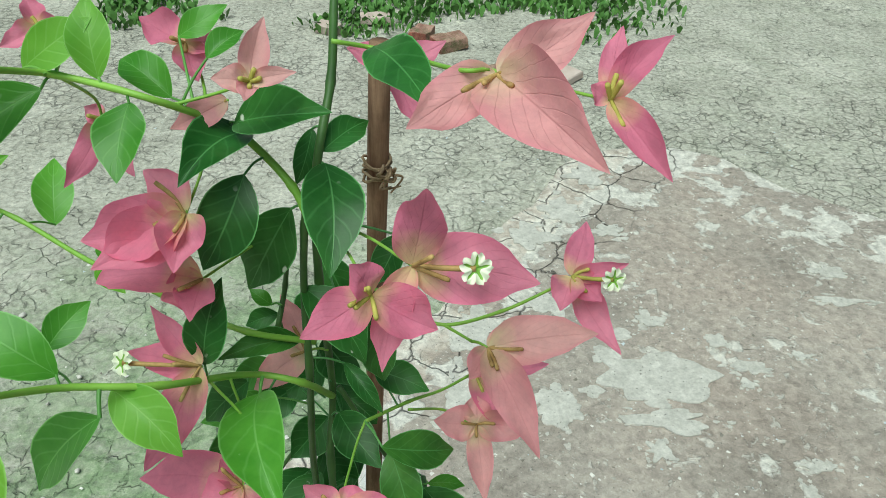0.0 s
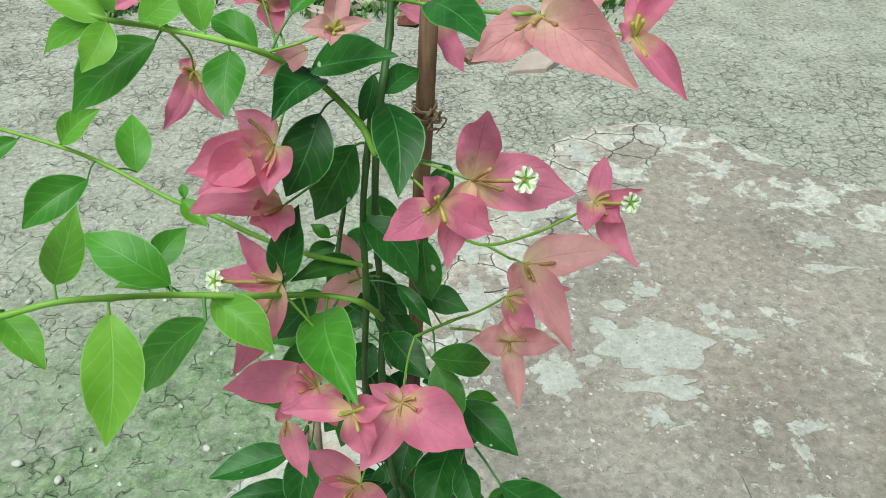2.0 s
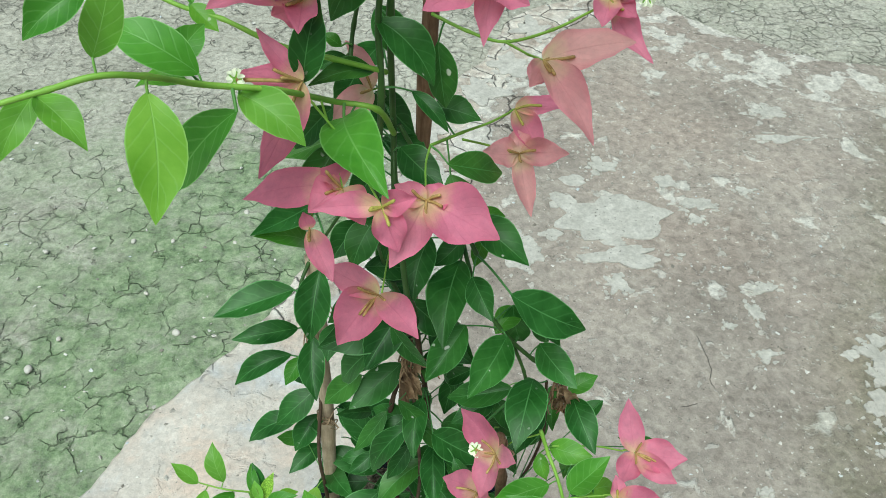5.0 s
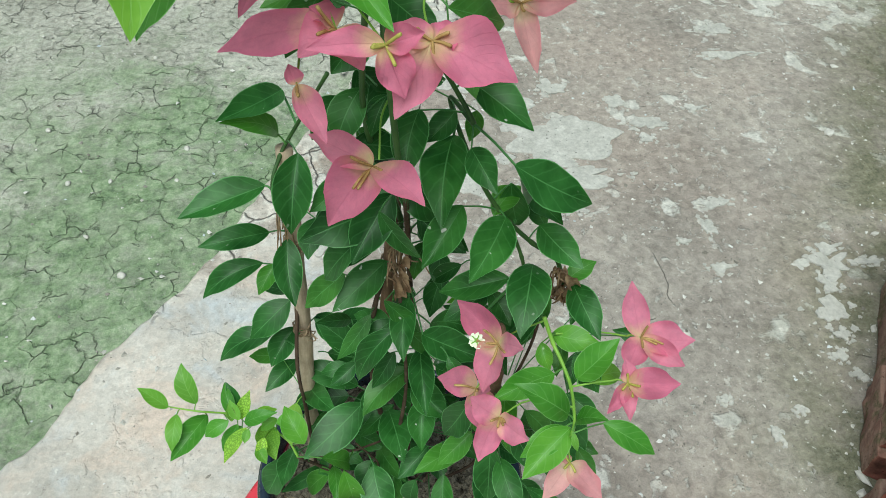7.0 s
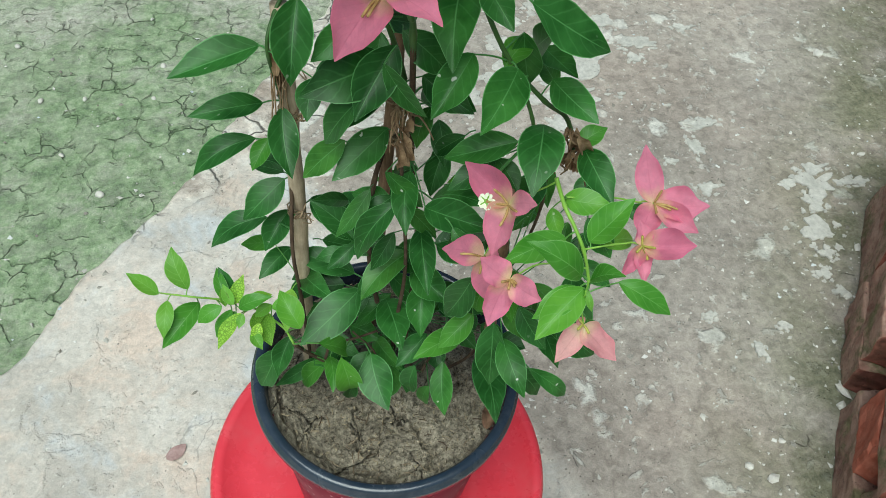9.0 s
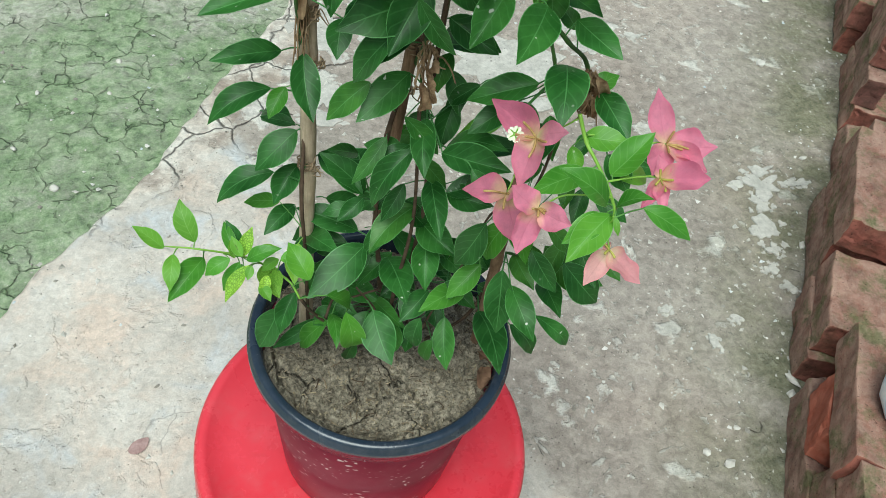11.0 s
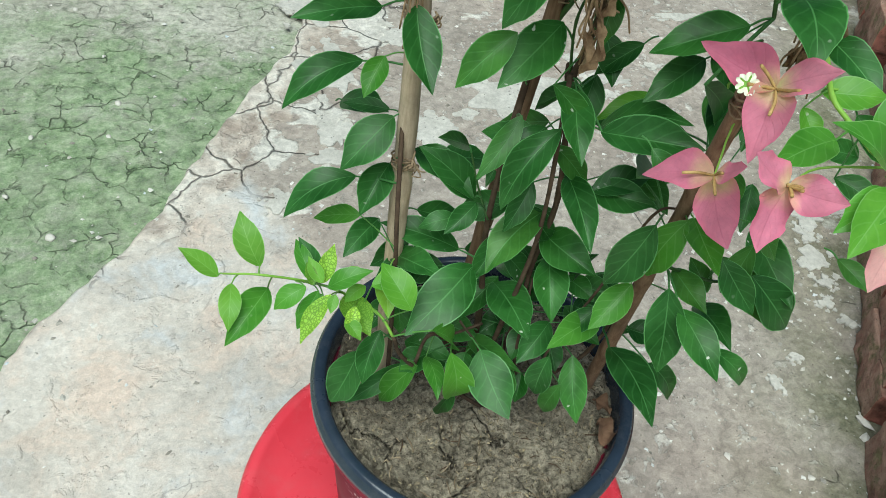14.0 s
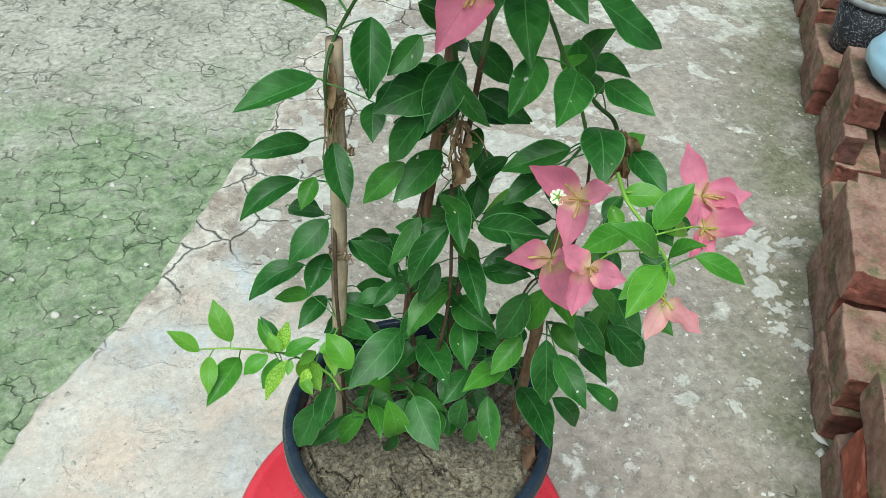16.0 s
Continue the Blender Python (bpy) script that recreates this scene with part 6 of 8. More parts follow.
leaf((-0.1100, 0.2520, 0.7315), (-0.1264, 0.2487, 0.7215), (-0.3542, -0.5443, 0.7604), 0.0122, MID_LEAF, (-0.1137, 0.2605, 0.7268))
leaf((-0.1031, 0.2549, 0.7314), (-0.1101, 0.2740, 0.7440), (-0.1162, -0.5763, 0.8090), 0.0098, LEAF, (-0.1060, 0.2604, 0.7233))
leaf((-0.1024, 0.2509, 0.7336), (-0.0943, 0.2625, 0.7482), (-0.2073, -0.7067, 0.6765), 0.0095, YELLOW_LEAF, (-0.1060, 0.2604, 0.7233))
leaf((-0.1027, 0.2483, 0.7368), (-0.1077, 0.2593, 0.7453), (-0.0007, -0.6116, 0.7911), 0.0077, YOUNG_LEAF, (-0.1098, 0.2604, 0.7250))
leaf((-0.0896, 0.2549, 0.7176), (-0.0828, 0.2272, 0.7167), (-0.0344, -0.0412, 0.9986), 0.0171, YELLOW_LEAF, (-0.0928, 0.2561, 0.7184))
leaf((-0.0989, 0.2461, 0.7304), (-0.1163, 0.2334, 0.7109), (-0.4285, -0.5330, 0.7295), 0.0103, YELLOW_LEAF, (-0.0928, 0.2561, 0.7184))
leaf((-0.1019, 0.2498, 0.7270), (-0.1165, 0.2414, 0.7128), (-0.3176, -0.6363, 0.7030), 0.0129, MID_LEAF, (-0.1022, 0.2604, 0.7215))
leaf((-0.1001, 0.2486, 0.7323), (-0.0781, 0.2468, 0.7427), (-0.4204, -0.3817, 0.8232), 0.0110, MID_LEAF, (-0.1060, 0.2604, 0.7233))
leaf((-0.0634, 0.2271, 0.7326), (-0.0738, 0.2497, 0.7444), (-0.0864, -0.4921, 0.8663), 0.0176, MID_LEAF, (-0.0734, 0.2397, 0.7110))
leaf((-0.0976, 0.2430, 0.7338), (-0.1011, 0.2358, 0.7283), (-0.0614, -0.5869, 0.8073), 0.0062, YOUNG_LEAF, (-0.0928, 0.2561, 0.7184))
leaf((-0.0882, 0.2386, 0.7276), (-0.0939, 0.2303, 0.7201), (-0.1350, -0.6117, 0.7795), 0.0080, YELLOW_LEAF, (-0.0845, 0.2499, 0.7163))
leaf((-0.0798, 0.2433, 0.7357), (-0.0655, 0.2431, 0.7385), (-0.1852, -0.3411, 0.9216), 0.0093, MID_LEAF, (-0.0817, 0.2478, 0.7157))
leaf((-0.0663, 0.2588, 0.7312), (-0.0723, 0.2344, 0.7196), (-0.0169, -0.4259, 0.9046), 0.0148, YOUNG_LEAF, (-0.0615, 0.2657, 0.7284))
leaf((-0.0941, 0.2530, 0.7319), (-0.0787, 0.2546, 0.7338), (-0.0402, -0.5797, 0.8139), 0.0091, YOUNG_LEAF, (-0.0928, 0.2561, 0.7184))
leaf((-0.1053, 0.2518, 0.7319), (-0.1111, 0.2756, 0.7411), (-0.0506, -0.3708, 0.9273), 0.0091, MID_LEAF, (-0.1098, 0.2604, 0.7250))
leaf((-0.1042, 0.2495, 0.7304), (-0.1157, 0.2434, 0.7155), (-0.3271, -0.7589, 0.5631), 0.0095, MID_LEAF, (-0.1060, 0.2604, 0.7233))
leaf((-0.0939, 0.2354, 0.7229), (-0.0884, 0.2243, 0.7186), (0.0422, -0.3427, 0.9385), 0.0084, YOUNG_LEAF, (-0.0845, 0.2499, 0.7163))
leaf((-0.0796, 0.2532, 0.7241), (-0.0913, 0.2489, 0.7188), (-0.2208, -0.4596, 0.8603), 0.0087, YOUNG_LEAF, (-0.0845, 0.2499, 0.7163))
leaf((-0.1074, 0.2483, 0.7363), (-0.1090, 0.2576, 0.7434), (0.1004, -0.5928, 0.7991), 0.0064, YELLOW_LEAF, (-0.1137, 0.2605, 0.7268))
leaf((0.0695, 0.1596, 0.8790), (0.0888, 0.1655, 0.9000), (-0.6566, -0.3073, 0.6888), 0.0169, MID_LEAF, (0.0687, 0.1557, 0.8797))
leaf((0.0759, 0.1604, 0.8749), (0.0992, 0.1694, 0.8626), (0.5451, -0.4175, 0.7270), 0.0117, MID_LEAF, (0.0755, 0.1554, 0.8807))
leaf((0.0617, 0.1668, 0.8746), (0.0278, 0.1575, 0.8734), (0.0661, -0.3609, 0.9303), 0.0152, MID_LEAF, (0.0650, 0.1655, 0.8805))
leaf((0.0599, 0.1409, 0.8803), (0.0339, 0.1501, 0.8987), (0.3648, -0.5162, 0.7749), 0.0165, MID_LEAF, (0.0603, 0.1359, 0.8835))
leaf((0.0587, 0.1342, 0.8813), (0.0329, 0.1180, 0.8707), (-0.1466, -0.3692, 0.9177), 0.0167, MID_LEAF, (0.0571, 0.1292, 0.8848))
leaf((0.0569, 0.1357, 0.8797), (0.0345, 0.1283, 0.8713), (-0.1992, -0.4083, 0.8909), 0.0133, MID_LEAF, (0.0599, 0.1349, 0.8837))
leaf((0.0605, 0.1348, 0.8846), (0.0694, 0.1242, 0.9007), (-0.7515, 0.2769, 0.5989), 0.0099, MID_LEAF, (0.0571, 0.1292, 0.8848))
leaf((0.0711, 0.1307, 0.8879), (0.0939, 0.1174, 0.8764), (0.1596, -0.4788, 0.8633), 0.0132, MID_LEAF, (0.0571, 0.1292, 0.8848))
leaf((0.0577, 0.1297, 0.8854), (0.0592, 0.1238, 0.8778), (-0.2555, -0.7875, 0.5609), 0.0035, YOUNG_LEAF, (0.0571, 0.1292, 0.8848))
leaf((0.0645, 0.1858, 0.8810), (0.0850, 0.1751, 0.8844), (-0.3384, -0.3739, 0.8635), 0.0146, MID_LEAF, (0.0652, 0.1832, 0.8843))
leaf((0.0708, 0.1663, 0.8559), (0.0846, 0.1520, 0.8505), (-0.2371, -0.5350, 0.8109), 0.0114, LEAF, (0.0652, 0.1621, 0.8800))
leaf((0.0761, 0.1492, 0.8287), (0.0827, 0.1346, 0.8241), (-0.2779, -0.4007, 0.8731), 0.0092, LEAF)
leaf((0.0602, 0.1858, 0.8747), (0.0630, 0.1746, 0.8655), (-0.2654, -0.6507, 0.7114), 0.0094, MID_LEAF, (0.0652, 0.1832, 0.8843))
leaf((0.0737, 0.1743, 0.8785), (0.0827, 0.1579, 0.8662), (-0.2502, -0.6650, 0.7037), 0.0143, LEAF, (0.0740, 0.1837, 0.8823))
leaf((0.0268, 0.2948, 0.6600), (0.0291, 0.3180, 0.6462), (-0.4010, 0.4974, 0.7693), 0.0071, LEAF)
leaf((-0.0064, 0.2998, 0.6699), (-0.0280, 0.2889, 0.6484), (-0.4042, -0.5853, 0.7028), 0.0178, LEAF)
leaf((-0.0039, 0.3063, 0.6811), (0.0226, 0.3092, 0.6737), (0.2780, -0.5726, 0.7713), 0.0136, LEAF)
leaf((0.0264, 0.2936, 0.6930), (0.0408, 0.2791, 0.6721), (0.0091, -0.8186, 0.5742), 0.0159, LEAF)
leaf((-0.0432, 0.2993, 0.7053), (-0.0655, 0.2964, 0.6887), (-0.4012, -0.6439, 0.6515), 0.0154, LEAF)
leaf((-0.0429, 0.2794, 0.7179), (-0.0703, 0.2729, 0.7006), (-0.3522, -0.5435, 0.7620), 0.0168, LEAF, (-0.0611, 0.2653, 0.7191))
leaf((-0.0423, 0.2960, 0.7307), (-0.0115, 0.2939, 0.7181), (0.3194, -0.4178, 0.8505), 0.0184, LEAF)
leaf((0.0269, 0.2711, 0.7438), (0.0010, 0.2750, 0.7224), (-0.6147, -0.4204, 0.6674), 0.0171, LEAF, (0.0117, 0.2518, 0.7439))
leaf((-0.0007, 0.2688, 0.7571), (-0.0293, 0.2750, 0.7454), (-0.4191, -0.4871, 0.7662), 0.0174, LEAF, (-0.0153, 0.2629, 0.7595))
leaf((-0.0356, 0.2910, 0.7705), (-0.0028, 0.2983, 0.7585), (0.3773, -0.2140, 0.9010), 0.0197, LEAF, (-0.0234, 0.2748, 0.7781))
leaf((0.0164, 0.2886, 0.7841), (-0.0083, 0.2857, 0.7660), (-0.4054, -0.6373, 0.6554), 0.0169, LEAF)
leaf((0.0147, 0.2805, 0.7978), (-0.0073, 0.2923, 0.7895), (-0.5316, -0.5217, 0.6673), 0.0140, LEAF, (0.0099, 0.2545, 0.8035))
leaf((-0.0043, 0.2559, 0.8117), (-0.0250, 0.2713, 0.8032), (-0.4364, -0.0926, 0.8950), 0.0149, LEAF, (-0.0134, 0.2639, 0.8089))
leaf((0.0318, 0.2790, 0.8256), (0.0208, 0.2629, 0.8019), (-0.1537, -0.7828, 0.6031), 0.0169, LEAF, (0.0083, 0.2599, 0.8265))
leaf((0.0097, 0.2519, 0.8397), (-0.0003, 0.2712, 0.8129), (-0.8701, 0.1841, 0.4572), 0.0116, LEAF, (0.0069, 0.2586, 0.8408))
leaf((0.0246, 0.2739, 0.8538), (0.0247, 0.2536, 0.8367), (-0.1905, -0.6330, 0.7503), 0.0146, LEAF, (0.0072, 0.2635, 0.8419))
leaf((-0.0303, 0.2682, 0.8825), (-0.0081, 0.2797, 0.8644), (0.6925, -0.4526, 0.5618), 0.0150, LEAF, (-0.0003, 0.2619, 0.8835))
leaf((0.0195, 0.2417, 0.8969), (0.0168, 0.2641, 0.8824), (-0.5552, 0.4038, 0.7271), 0.0081, LEAF, (0.0013, 0.2399, 0.8973))
leaf((-0.0108, 0.2612, 0.9260), (-0.0200, 0.2387, 0.9070), (-0.1478, -0.6021, 0.7846), 0.0159, LEAF, (-0.0035, 0.2448, 0.9171))
leaf((-0.0164, 0.2540, 0.9407), (0.0067, 0.2645, 0.9268), (0.6017, -0.4530, 0.6578), 0.0157, LEAF, (-0.0084, 0.2465, 0.9364))
leaf((-0.0154, 0.2399, 0.9553), (-0.0034, 0.2574, 0.9395), (0.8685, -0.1782, 0.4625), 0.0080, LEAF, (-0.0110, 0.2269, 0.9515))
leaf((-0.0268, 0.2413, 0.9646), (0.0003, 0.2419, 0.9580), (0.2254, -0.4210, 0.8786), 0.0157, LEAF, (-0.0132, 0.2282, 0.9600))
leaf((0.0058, 0.2712, 0.9740), (0.0250, 0.2811, 0.9672), (0.4527, -0.3013, 0.8392), 0.0110, LEAF, (0.0228, 0.2619, 0.9711))
leaf((-0.0039, 0.2686, 0.9853), (-0.0170, 0.2395, 0.9745), (0.1440, -0.4010, 0.9047), 0.0127, LEAF, (-0.0174, 0.2376, 0.9745))
leaf((-0.0013, 0.2681, 0.6820), (0.0170, 0.2526, 0.6565), (0.2011, -0.7664, 0.6101), 0.0164, LEAF, (-0.0082, 0.2630, 0.6851))
leaf((-0.0001, 0.2645, 0.7028), (-0.0273, 0.2532, 0.6827), (-0.4716, -0.3238, 0.8202), 0.0156, LEAF, (-0.0106, 0.2623, 0.7040))
leaf((-0.0020, 0.2671, 0.7237), (0.0189, 0.2541, 0.6999), (0.3567, -0.6518, 0.6693), 0.0169, LEAF, (-0.0128, 0.2625, 0.7243))
leaf((-0.0070, 0.2604, 0.7445), (-0.0258, 0.2475, 0.7234), (-0.3758, -0.6031, 0.7036), 0.0138, LEAF, (-0.0149, 0.2627, 0.7446))
leaf((-0.0011, 0.2581, 0.7653), (0.0160, 0.2496, 0.7440), (0.0905, -0.8978, 0.4310), 0.0138, LEAF, (-0.0150, 0.2631, 0.7678))
leaf((-0.0023, 0.2520, 0.7862), (-0.0183, 0.2404, 0.7657), (-0.2757, -0.7283, 0.6273), 0.0129, LEAF, (0.0110, 0.2509, 0.7881))
leaf((0.0039, 0.2527, 0.8070), (0.0217, 0.2426, 0.7873), (-0.0027, -0.8908, 0.4543), 0.0127, LEAF, (0.0099, 0.2545, 0.8035))
leaf((-0.0169, 0.2510, 0.8278), (-0.0387, 0.2390, 0.8038), (-0.3667, -0.6550, 0.6606), 0.0118, LEAF, (-0.0130, 0.2640, 0.8171))
leaf((-0.0104, 0.2438, 0.8487), (0.0099, 0.2357, 0.8252), (0.1351, -0.8950, 0.4252), 0.0119, LEAF, (0.0055, 0.2539, 0.8549))
leaf((-0.0118, 0.2374, 0.9112), (-0.0345, 0.2285, 0.8963), (-0.3347, -0.4919, 0.8038), 0.0116, LEAF, (-0.0055, 0.2442, 0.9047))
leaf((-0.0147, 0.2317, 0.9320), (0.0049, 0.2226, 0.9054), (-0.1884, -0.9634, 0.1908), 0.0109, LEAF, (-0.0085, 0.2329, 0.9400))
leaf((0.0766, 0.2377, 0.8401), (0.0491, 0.2059, 0.8337), (-0.0649, -0.1421, 0.9877), 0.0198, LEAF, (0.0766, 0.2328, 0.8416))
leaf((0.0461, 0.2265, 0.9474), (0.0536, 0.2272, 0.9167), (-0.2619, -0.9612, -0.0863), 0.0171, LEAF, (0.0364, 0.2202, 0.9435))
leaf((0.0568, 0.2364, 0.9292), (0.0609, 0.2196, 0.9550), (-0.9889, -0.0140, 0.1477), 0.0168, LEAF, (0.0480, 0.2211, 0.9214))
leaf((0.0432, 0.2289, 0.8089), (0.0162, 0.2052, 0.8278), (0.4890, 0.1315, 0.8623), 0.0189, LEAF, (0.0457, 0.2136, 0.7947))
leaf((0.0087, 0.2286, 0.8339), (0.0386, 0.1985, 0.8454), (-0.5120, -0.1908, 0.8375), 0.0204, LEAF, (0.0069, 0.2586, 0.8408))
leaf((-0.0786, 0.3302, 0.7822), (-0.0620, 0.2987, 0.7967), (-0.5282, 0.1098, 0.8420), 0.0179, LEAF)
leaf((0.0968, 0.2093, 0.7810), (0.0971, 0.1667, 0.7707), (-0.3012, -0.2269, 0.9262), 0.0204, LEAF, (0.0978, 0.2060, 0.7591))
leaf((0.0503, 0.1836, 0.7618), (0.0566, 0.1495, 0.7491), (-0.2419, -0.3777, 0.8938), 0.0180, LEAF, (0.0528, 0.2045, 0.7670))
leaf((0.0890, 0.2103, 0.7229), (0.0891, 0.1758, 0.7277), (-0.2940, 0.1322, 0.9466), 0.0177, LEAF, (0.0623, 0.2290, 0.7284))
leaf((0.0568, 0.1780, 0.8234), (0.0716, 0.1692, 0.8058), (0.1683, -0.8189, 0.5487), 0.0114, LEAF, (0.0519, 0.2107, 0.7998))
leaf((-0.0281, 0.2400, 0.9497), (-0.0463, 0.2320, 0.9352), (-0.1317, -0.7896, 0.5994), 0.0138, LEAF, (-0.0040, 0.2450, 0.9457))
leaf((-0.0077, 0.2460, 0.9199), (-0.0530, 0.2320, 0.9158), (0.1634, -0.7238, 0.6704), 0.0267, LEAF, (-0.0040, 0.2450, 0.9159))
leaf((-0.0058, 0.2360, 0.9453), (0.0152, 0.2260, 0.9260), (0.0446, -0.8665, 0.4973), 0.0169, LEAF, (-0.0040, 0.2450, 0.9413))
leaf((0.0069, 0.2460, 0.9107), (0.0287, 0.2260, 0.9014), (-0.2824, -0.6397, 0.7148), 0.0174, LEAF, (-0.0040, 0.2450, 0.9067))
leaf((-0.0294, 0.2680, 1.0213), (-0.0485, 0.2560, 1.0159), (0.0892, -0.7778, 0.6222), 0.0180, LEAF, (-0.0101, 0.2400, 1.0273))
leaf((-0.0194, 0.2750, 1.0284), (-0.0391, 0.2630, 1.0193), (0.2103, -0.7634, 0.6107), 0.0170, LEAF, (-0.0085, 0.2400, 1.0344))
leaf((-0.0170, 0.2620, 1.0095), (-0.0320, 0.2500, 0.9971), (0.1722, -0.7692, 0.6154), 0.0190, LEAF, (-0.0086, 0.2400, 1.0155))
leaf((-0.0183, 0.2700, 1.0459), (-0.0013, 0.2580, 1.0305), (-0.3247, -0.7386, 0.5909), 0.0180, LEAF, (-0.0123, 0.2400, 1.0519))
leaf((-0.0165, 0.2650, 1.0240), (0.0035, 0.2530, 1.0150), (0.3075, -0.7430, 0.5944), 0.0170, LEAF, (-0.0108, 0.2400, 1.0300))
leaf((-0.0251, 0.2720, 1.0568), (-0.0367, 0.2600, 1.0451), (0.2805, -0.7495, 0.5996), 0.0160, LEAF, (-0.0151, 0.2400, 1.0628))
leaf((-0.0204, 0.2620, 0.9912), (-0.0048, 0.2500, 0.9738), (-0.0225, -0.7807, 0.6245), 0.0190, LEAF, (-0.0140, 0.2400, 0.9972))
leaf((-0.0264, 0.2620, 0.9759), (-0.0422, 0.2500, 0.9623), (0.0319, -0.7805, 0.6244), 0.0180, LEAF, (-0.0114, 0.2400, 0.9819))
leaf((-0.0148, 0.2700, 1.0703), (-0.0258, 0.2580, 1.0651), (-0.3344, -0.7359, 0.5887), 0.0140, LEAF, (-0.0143, 0.2400, 1.0763))
leaf((-0.0165, 0.2720, 1.0860), (-0.0052, 0.2600, 1.0663), (-0.1587, -0.7710, 0.6168), 0.0160, LEAF, (-0.0087, 0.2400, 1.0920))
leaf((-0.0379, 0.2650, 1.0375), (-0.0533, 0.2530, 1.0357), (0.1901, -0.7666, 0.6133), 0.0150, LEAF, (-0.0147, 0.2400, 1.0435))
leaf((-0.0200, 0.2700, 0.9500), (-0.0002, 0.2580, 0.9387), (0.2117, -0.7632, 0.6105), 0.0180, LEAF, (-0.0149, 0.2400, 0.9560))
leaf((-0.0306, 0.2737, 0.7075), (-0.0584, 0.2777, 0.7064), (-0.0968, -0.4458, 0.8899), 0.0201, LEAF, (-0.0106, 0.2623, 0.7040))
leaf((0.0296, 0.2470, 0.7157), (0.0391, 0.2273, 0.7161), (-0.4451, -0.1964, 0.8737), 0.0132, LEAF, (0.0300, 0.2400, 0.7200))
leaf((-0.0438, 0.2644, 0.6436), (-0.0213, 0.2488, 0.6446), (-0.2370, -0.2810, 0.9300), 0.0150, LEAF, (0.0024, 0.2620, 0.6396))
leaf((-0.0518, 0.2945, 0.6615), (-0.0676, 0.2810, 0.6484), (-0.3517, -0.4073, 0.8429), 0.0156, LEAF, (-0.0058, 0.2620, 0.6575))
leaf((0.0020, 0.2362, 0.6608), (-0.0088, 0.2177, 0.6452), (-0.3899, -0.4472, 0.8050), 0.0189, LEAF, (-0.0094, 0.2620, 0.6568))
leaf((0.0268, 0.2379, 0.6723), (0.0269, 0.2212, 0.6629), (-0.0841, -0.4870, 0.8693), 0.0154, LEAF, (-0.0047, 0.2620, 0.6683))
leaf((-0.0392, 0.2520, 0.6569), (-0.0577, 0.2471, 0.6503), (-0.2195, -0.3728, 0.9016), 0.0172, LEAF, (-0.0114, 0.2620, 0.6529))
leaf((0.0736, 0.2672, 0.6886), (0.0642, 0.2524, 0.6770), (-0.5059, -0.3073, 0.8060), 0.0207, LEAF, (-0.0067, 0.2620, 0.6846))
leaf((-0.0495, 0.2790, 0.6626), (-0.0318, 0.2656, 0.6635), (-0.2998, -0.3293, 0.8954), 0.0205, LEAF, (-0.0011, 0.2620, 0.6586))
leaf((0.0364, 0.2813, 0.6839), (0.0279, 0.2657, 0.6719), (-0.2749, -0.4857, 0.8298), 0.0212, LEAF, (-0.0106, 0.2620, 0.6799))
leaf((0.0350, 0.2862, 0.6728), (0.0481, 0.2599, 0.6603), (0.0060, -0.4270, 0.9042), 0.0158, LEAF, (0.0063, 0.2620, 0.6688))
leaf((-0.0279, 0.2709, 0.6587), (-0.0082, 0.2550, 0.6583), (-0.3196, -0.4178, 0.8504), 0.0184, LEAF, (0.0081, 0.2620, 0.6547))
leaf((-0.0185, 0.2470, 0.6594), (-0.0276, 0.2303, 0.6463), (-0.4519, -0.3875, 0.8035), 0.0205, LEAF, (0.0029, 0.2620, 0.6554))
leaf((0.0529, 0.2574, 0.6827), (0.0523, 0.2392, 0.6717), (-0.2236, -0.4971, 0.8384), 0.0166, LEAF, (-0.0097, 0.2620, 0.6787))
leaf((-0.0482, 0.2693, 0.6478), (-0.0235, 0.2513, 0.6476), (-0.2689, -0.3790, 0.8854), 0.0178, LEAF, (0.0064, 0.2620, 0.6438))
leaf((0.0421, 0.2541, 0.6795), (0.0569, 0.2296, 0.6694), (-0.2645, -0.5014, 0.8238), 0.0168, LEAF, (0.0104, 0.2620, 0.6755))
leaf((0.0328, 0.2660, 0.6943), (0.0126, 0.2591, 0.6853), (-0.2104, -0.4887, 0.8467), 0.0206, LEAF, (-0.0075, 0.2620, 0.6903))
leaf((0.0706, 0.2296, 0.6825), (0.0867, 0.2171, 0.6836), (-0.2400, -0.2242, 0.9445), 0.0166, LEAF, (0.0039, 0.2620, 0.6785))
leaf((-0.0093, 0.2825, 0.6892), (-0.0162, 0.2671, 0.6780), (-0.4227, -0.3979, 0.8143), 0.0179, LEAF, (0.0061, 0.2620, 0.6852))
leaf((0.0026, 0.2591, 0.6544), (-0.0160, 0.2486, 0.6428), (-0.2446, -0.4901, 0.8366), 0.0157, LEAF, (0.0066, 0.2620, 0.6504))
leaf((0.0623, 0.2456, 0.6768), (0.0764, 0.2307, 0.6750), (-0.3769, -0.4559, 0.8063), 0.0155, LEAF, (0.0044, 0.2620, 0.6728))
leaf((0.0523, 0.2646, 0.6855), (0.0703, 0.2508, 0.6863), (-0.3617, -0.4255, 0.8295), 0.0182, LEAF, (-0.0019, 0.2620, 0.6815))
leaf((-0.0049, 0.2307, 0.6684), (-0.0123, 0.2097, 0.6522), (-0.2561, -0.5346, 0.8054), 0.0201, LEAF, (0.0111, 0.2620, 0.6644))
leaf((0.0131, 0.2614, 0.6667), (-0.0072, 0.2575, 0.6604), (-0.2008, -0.4068, 0.8912), 0.0181, LEAF, (-0.0042, 0.2620, 0.6627))
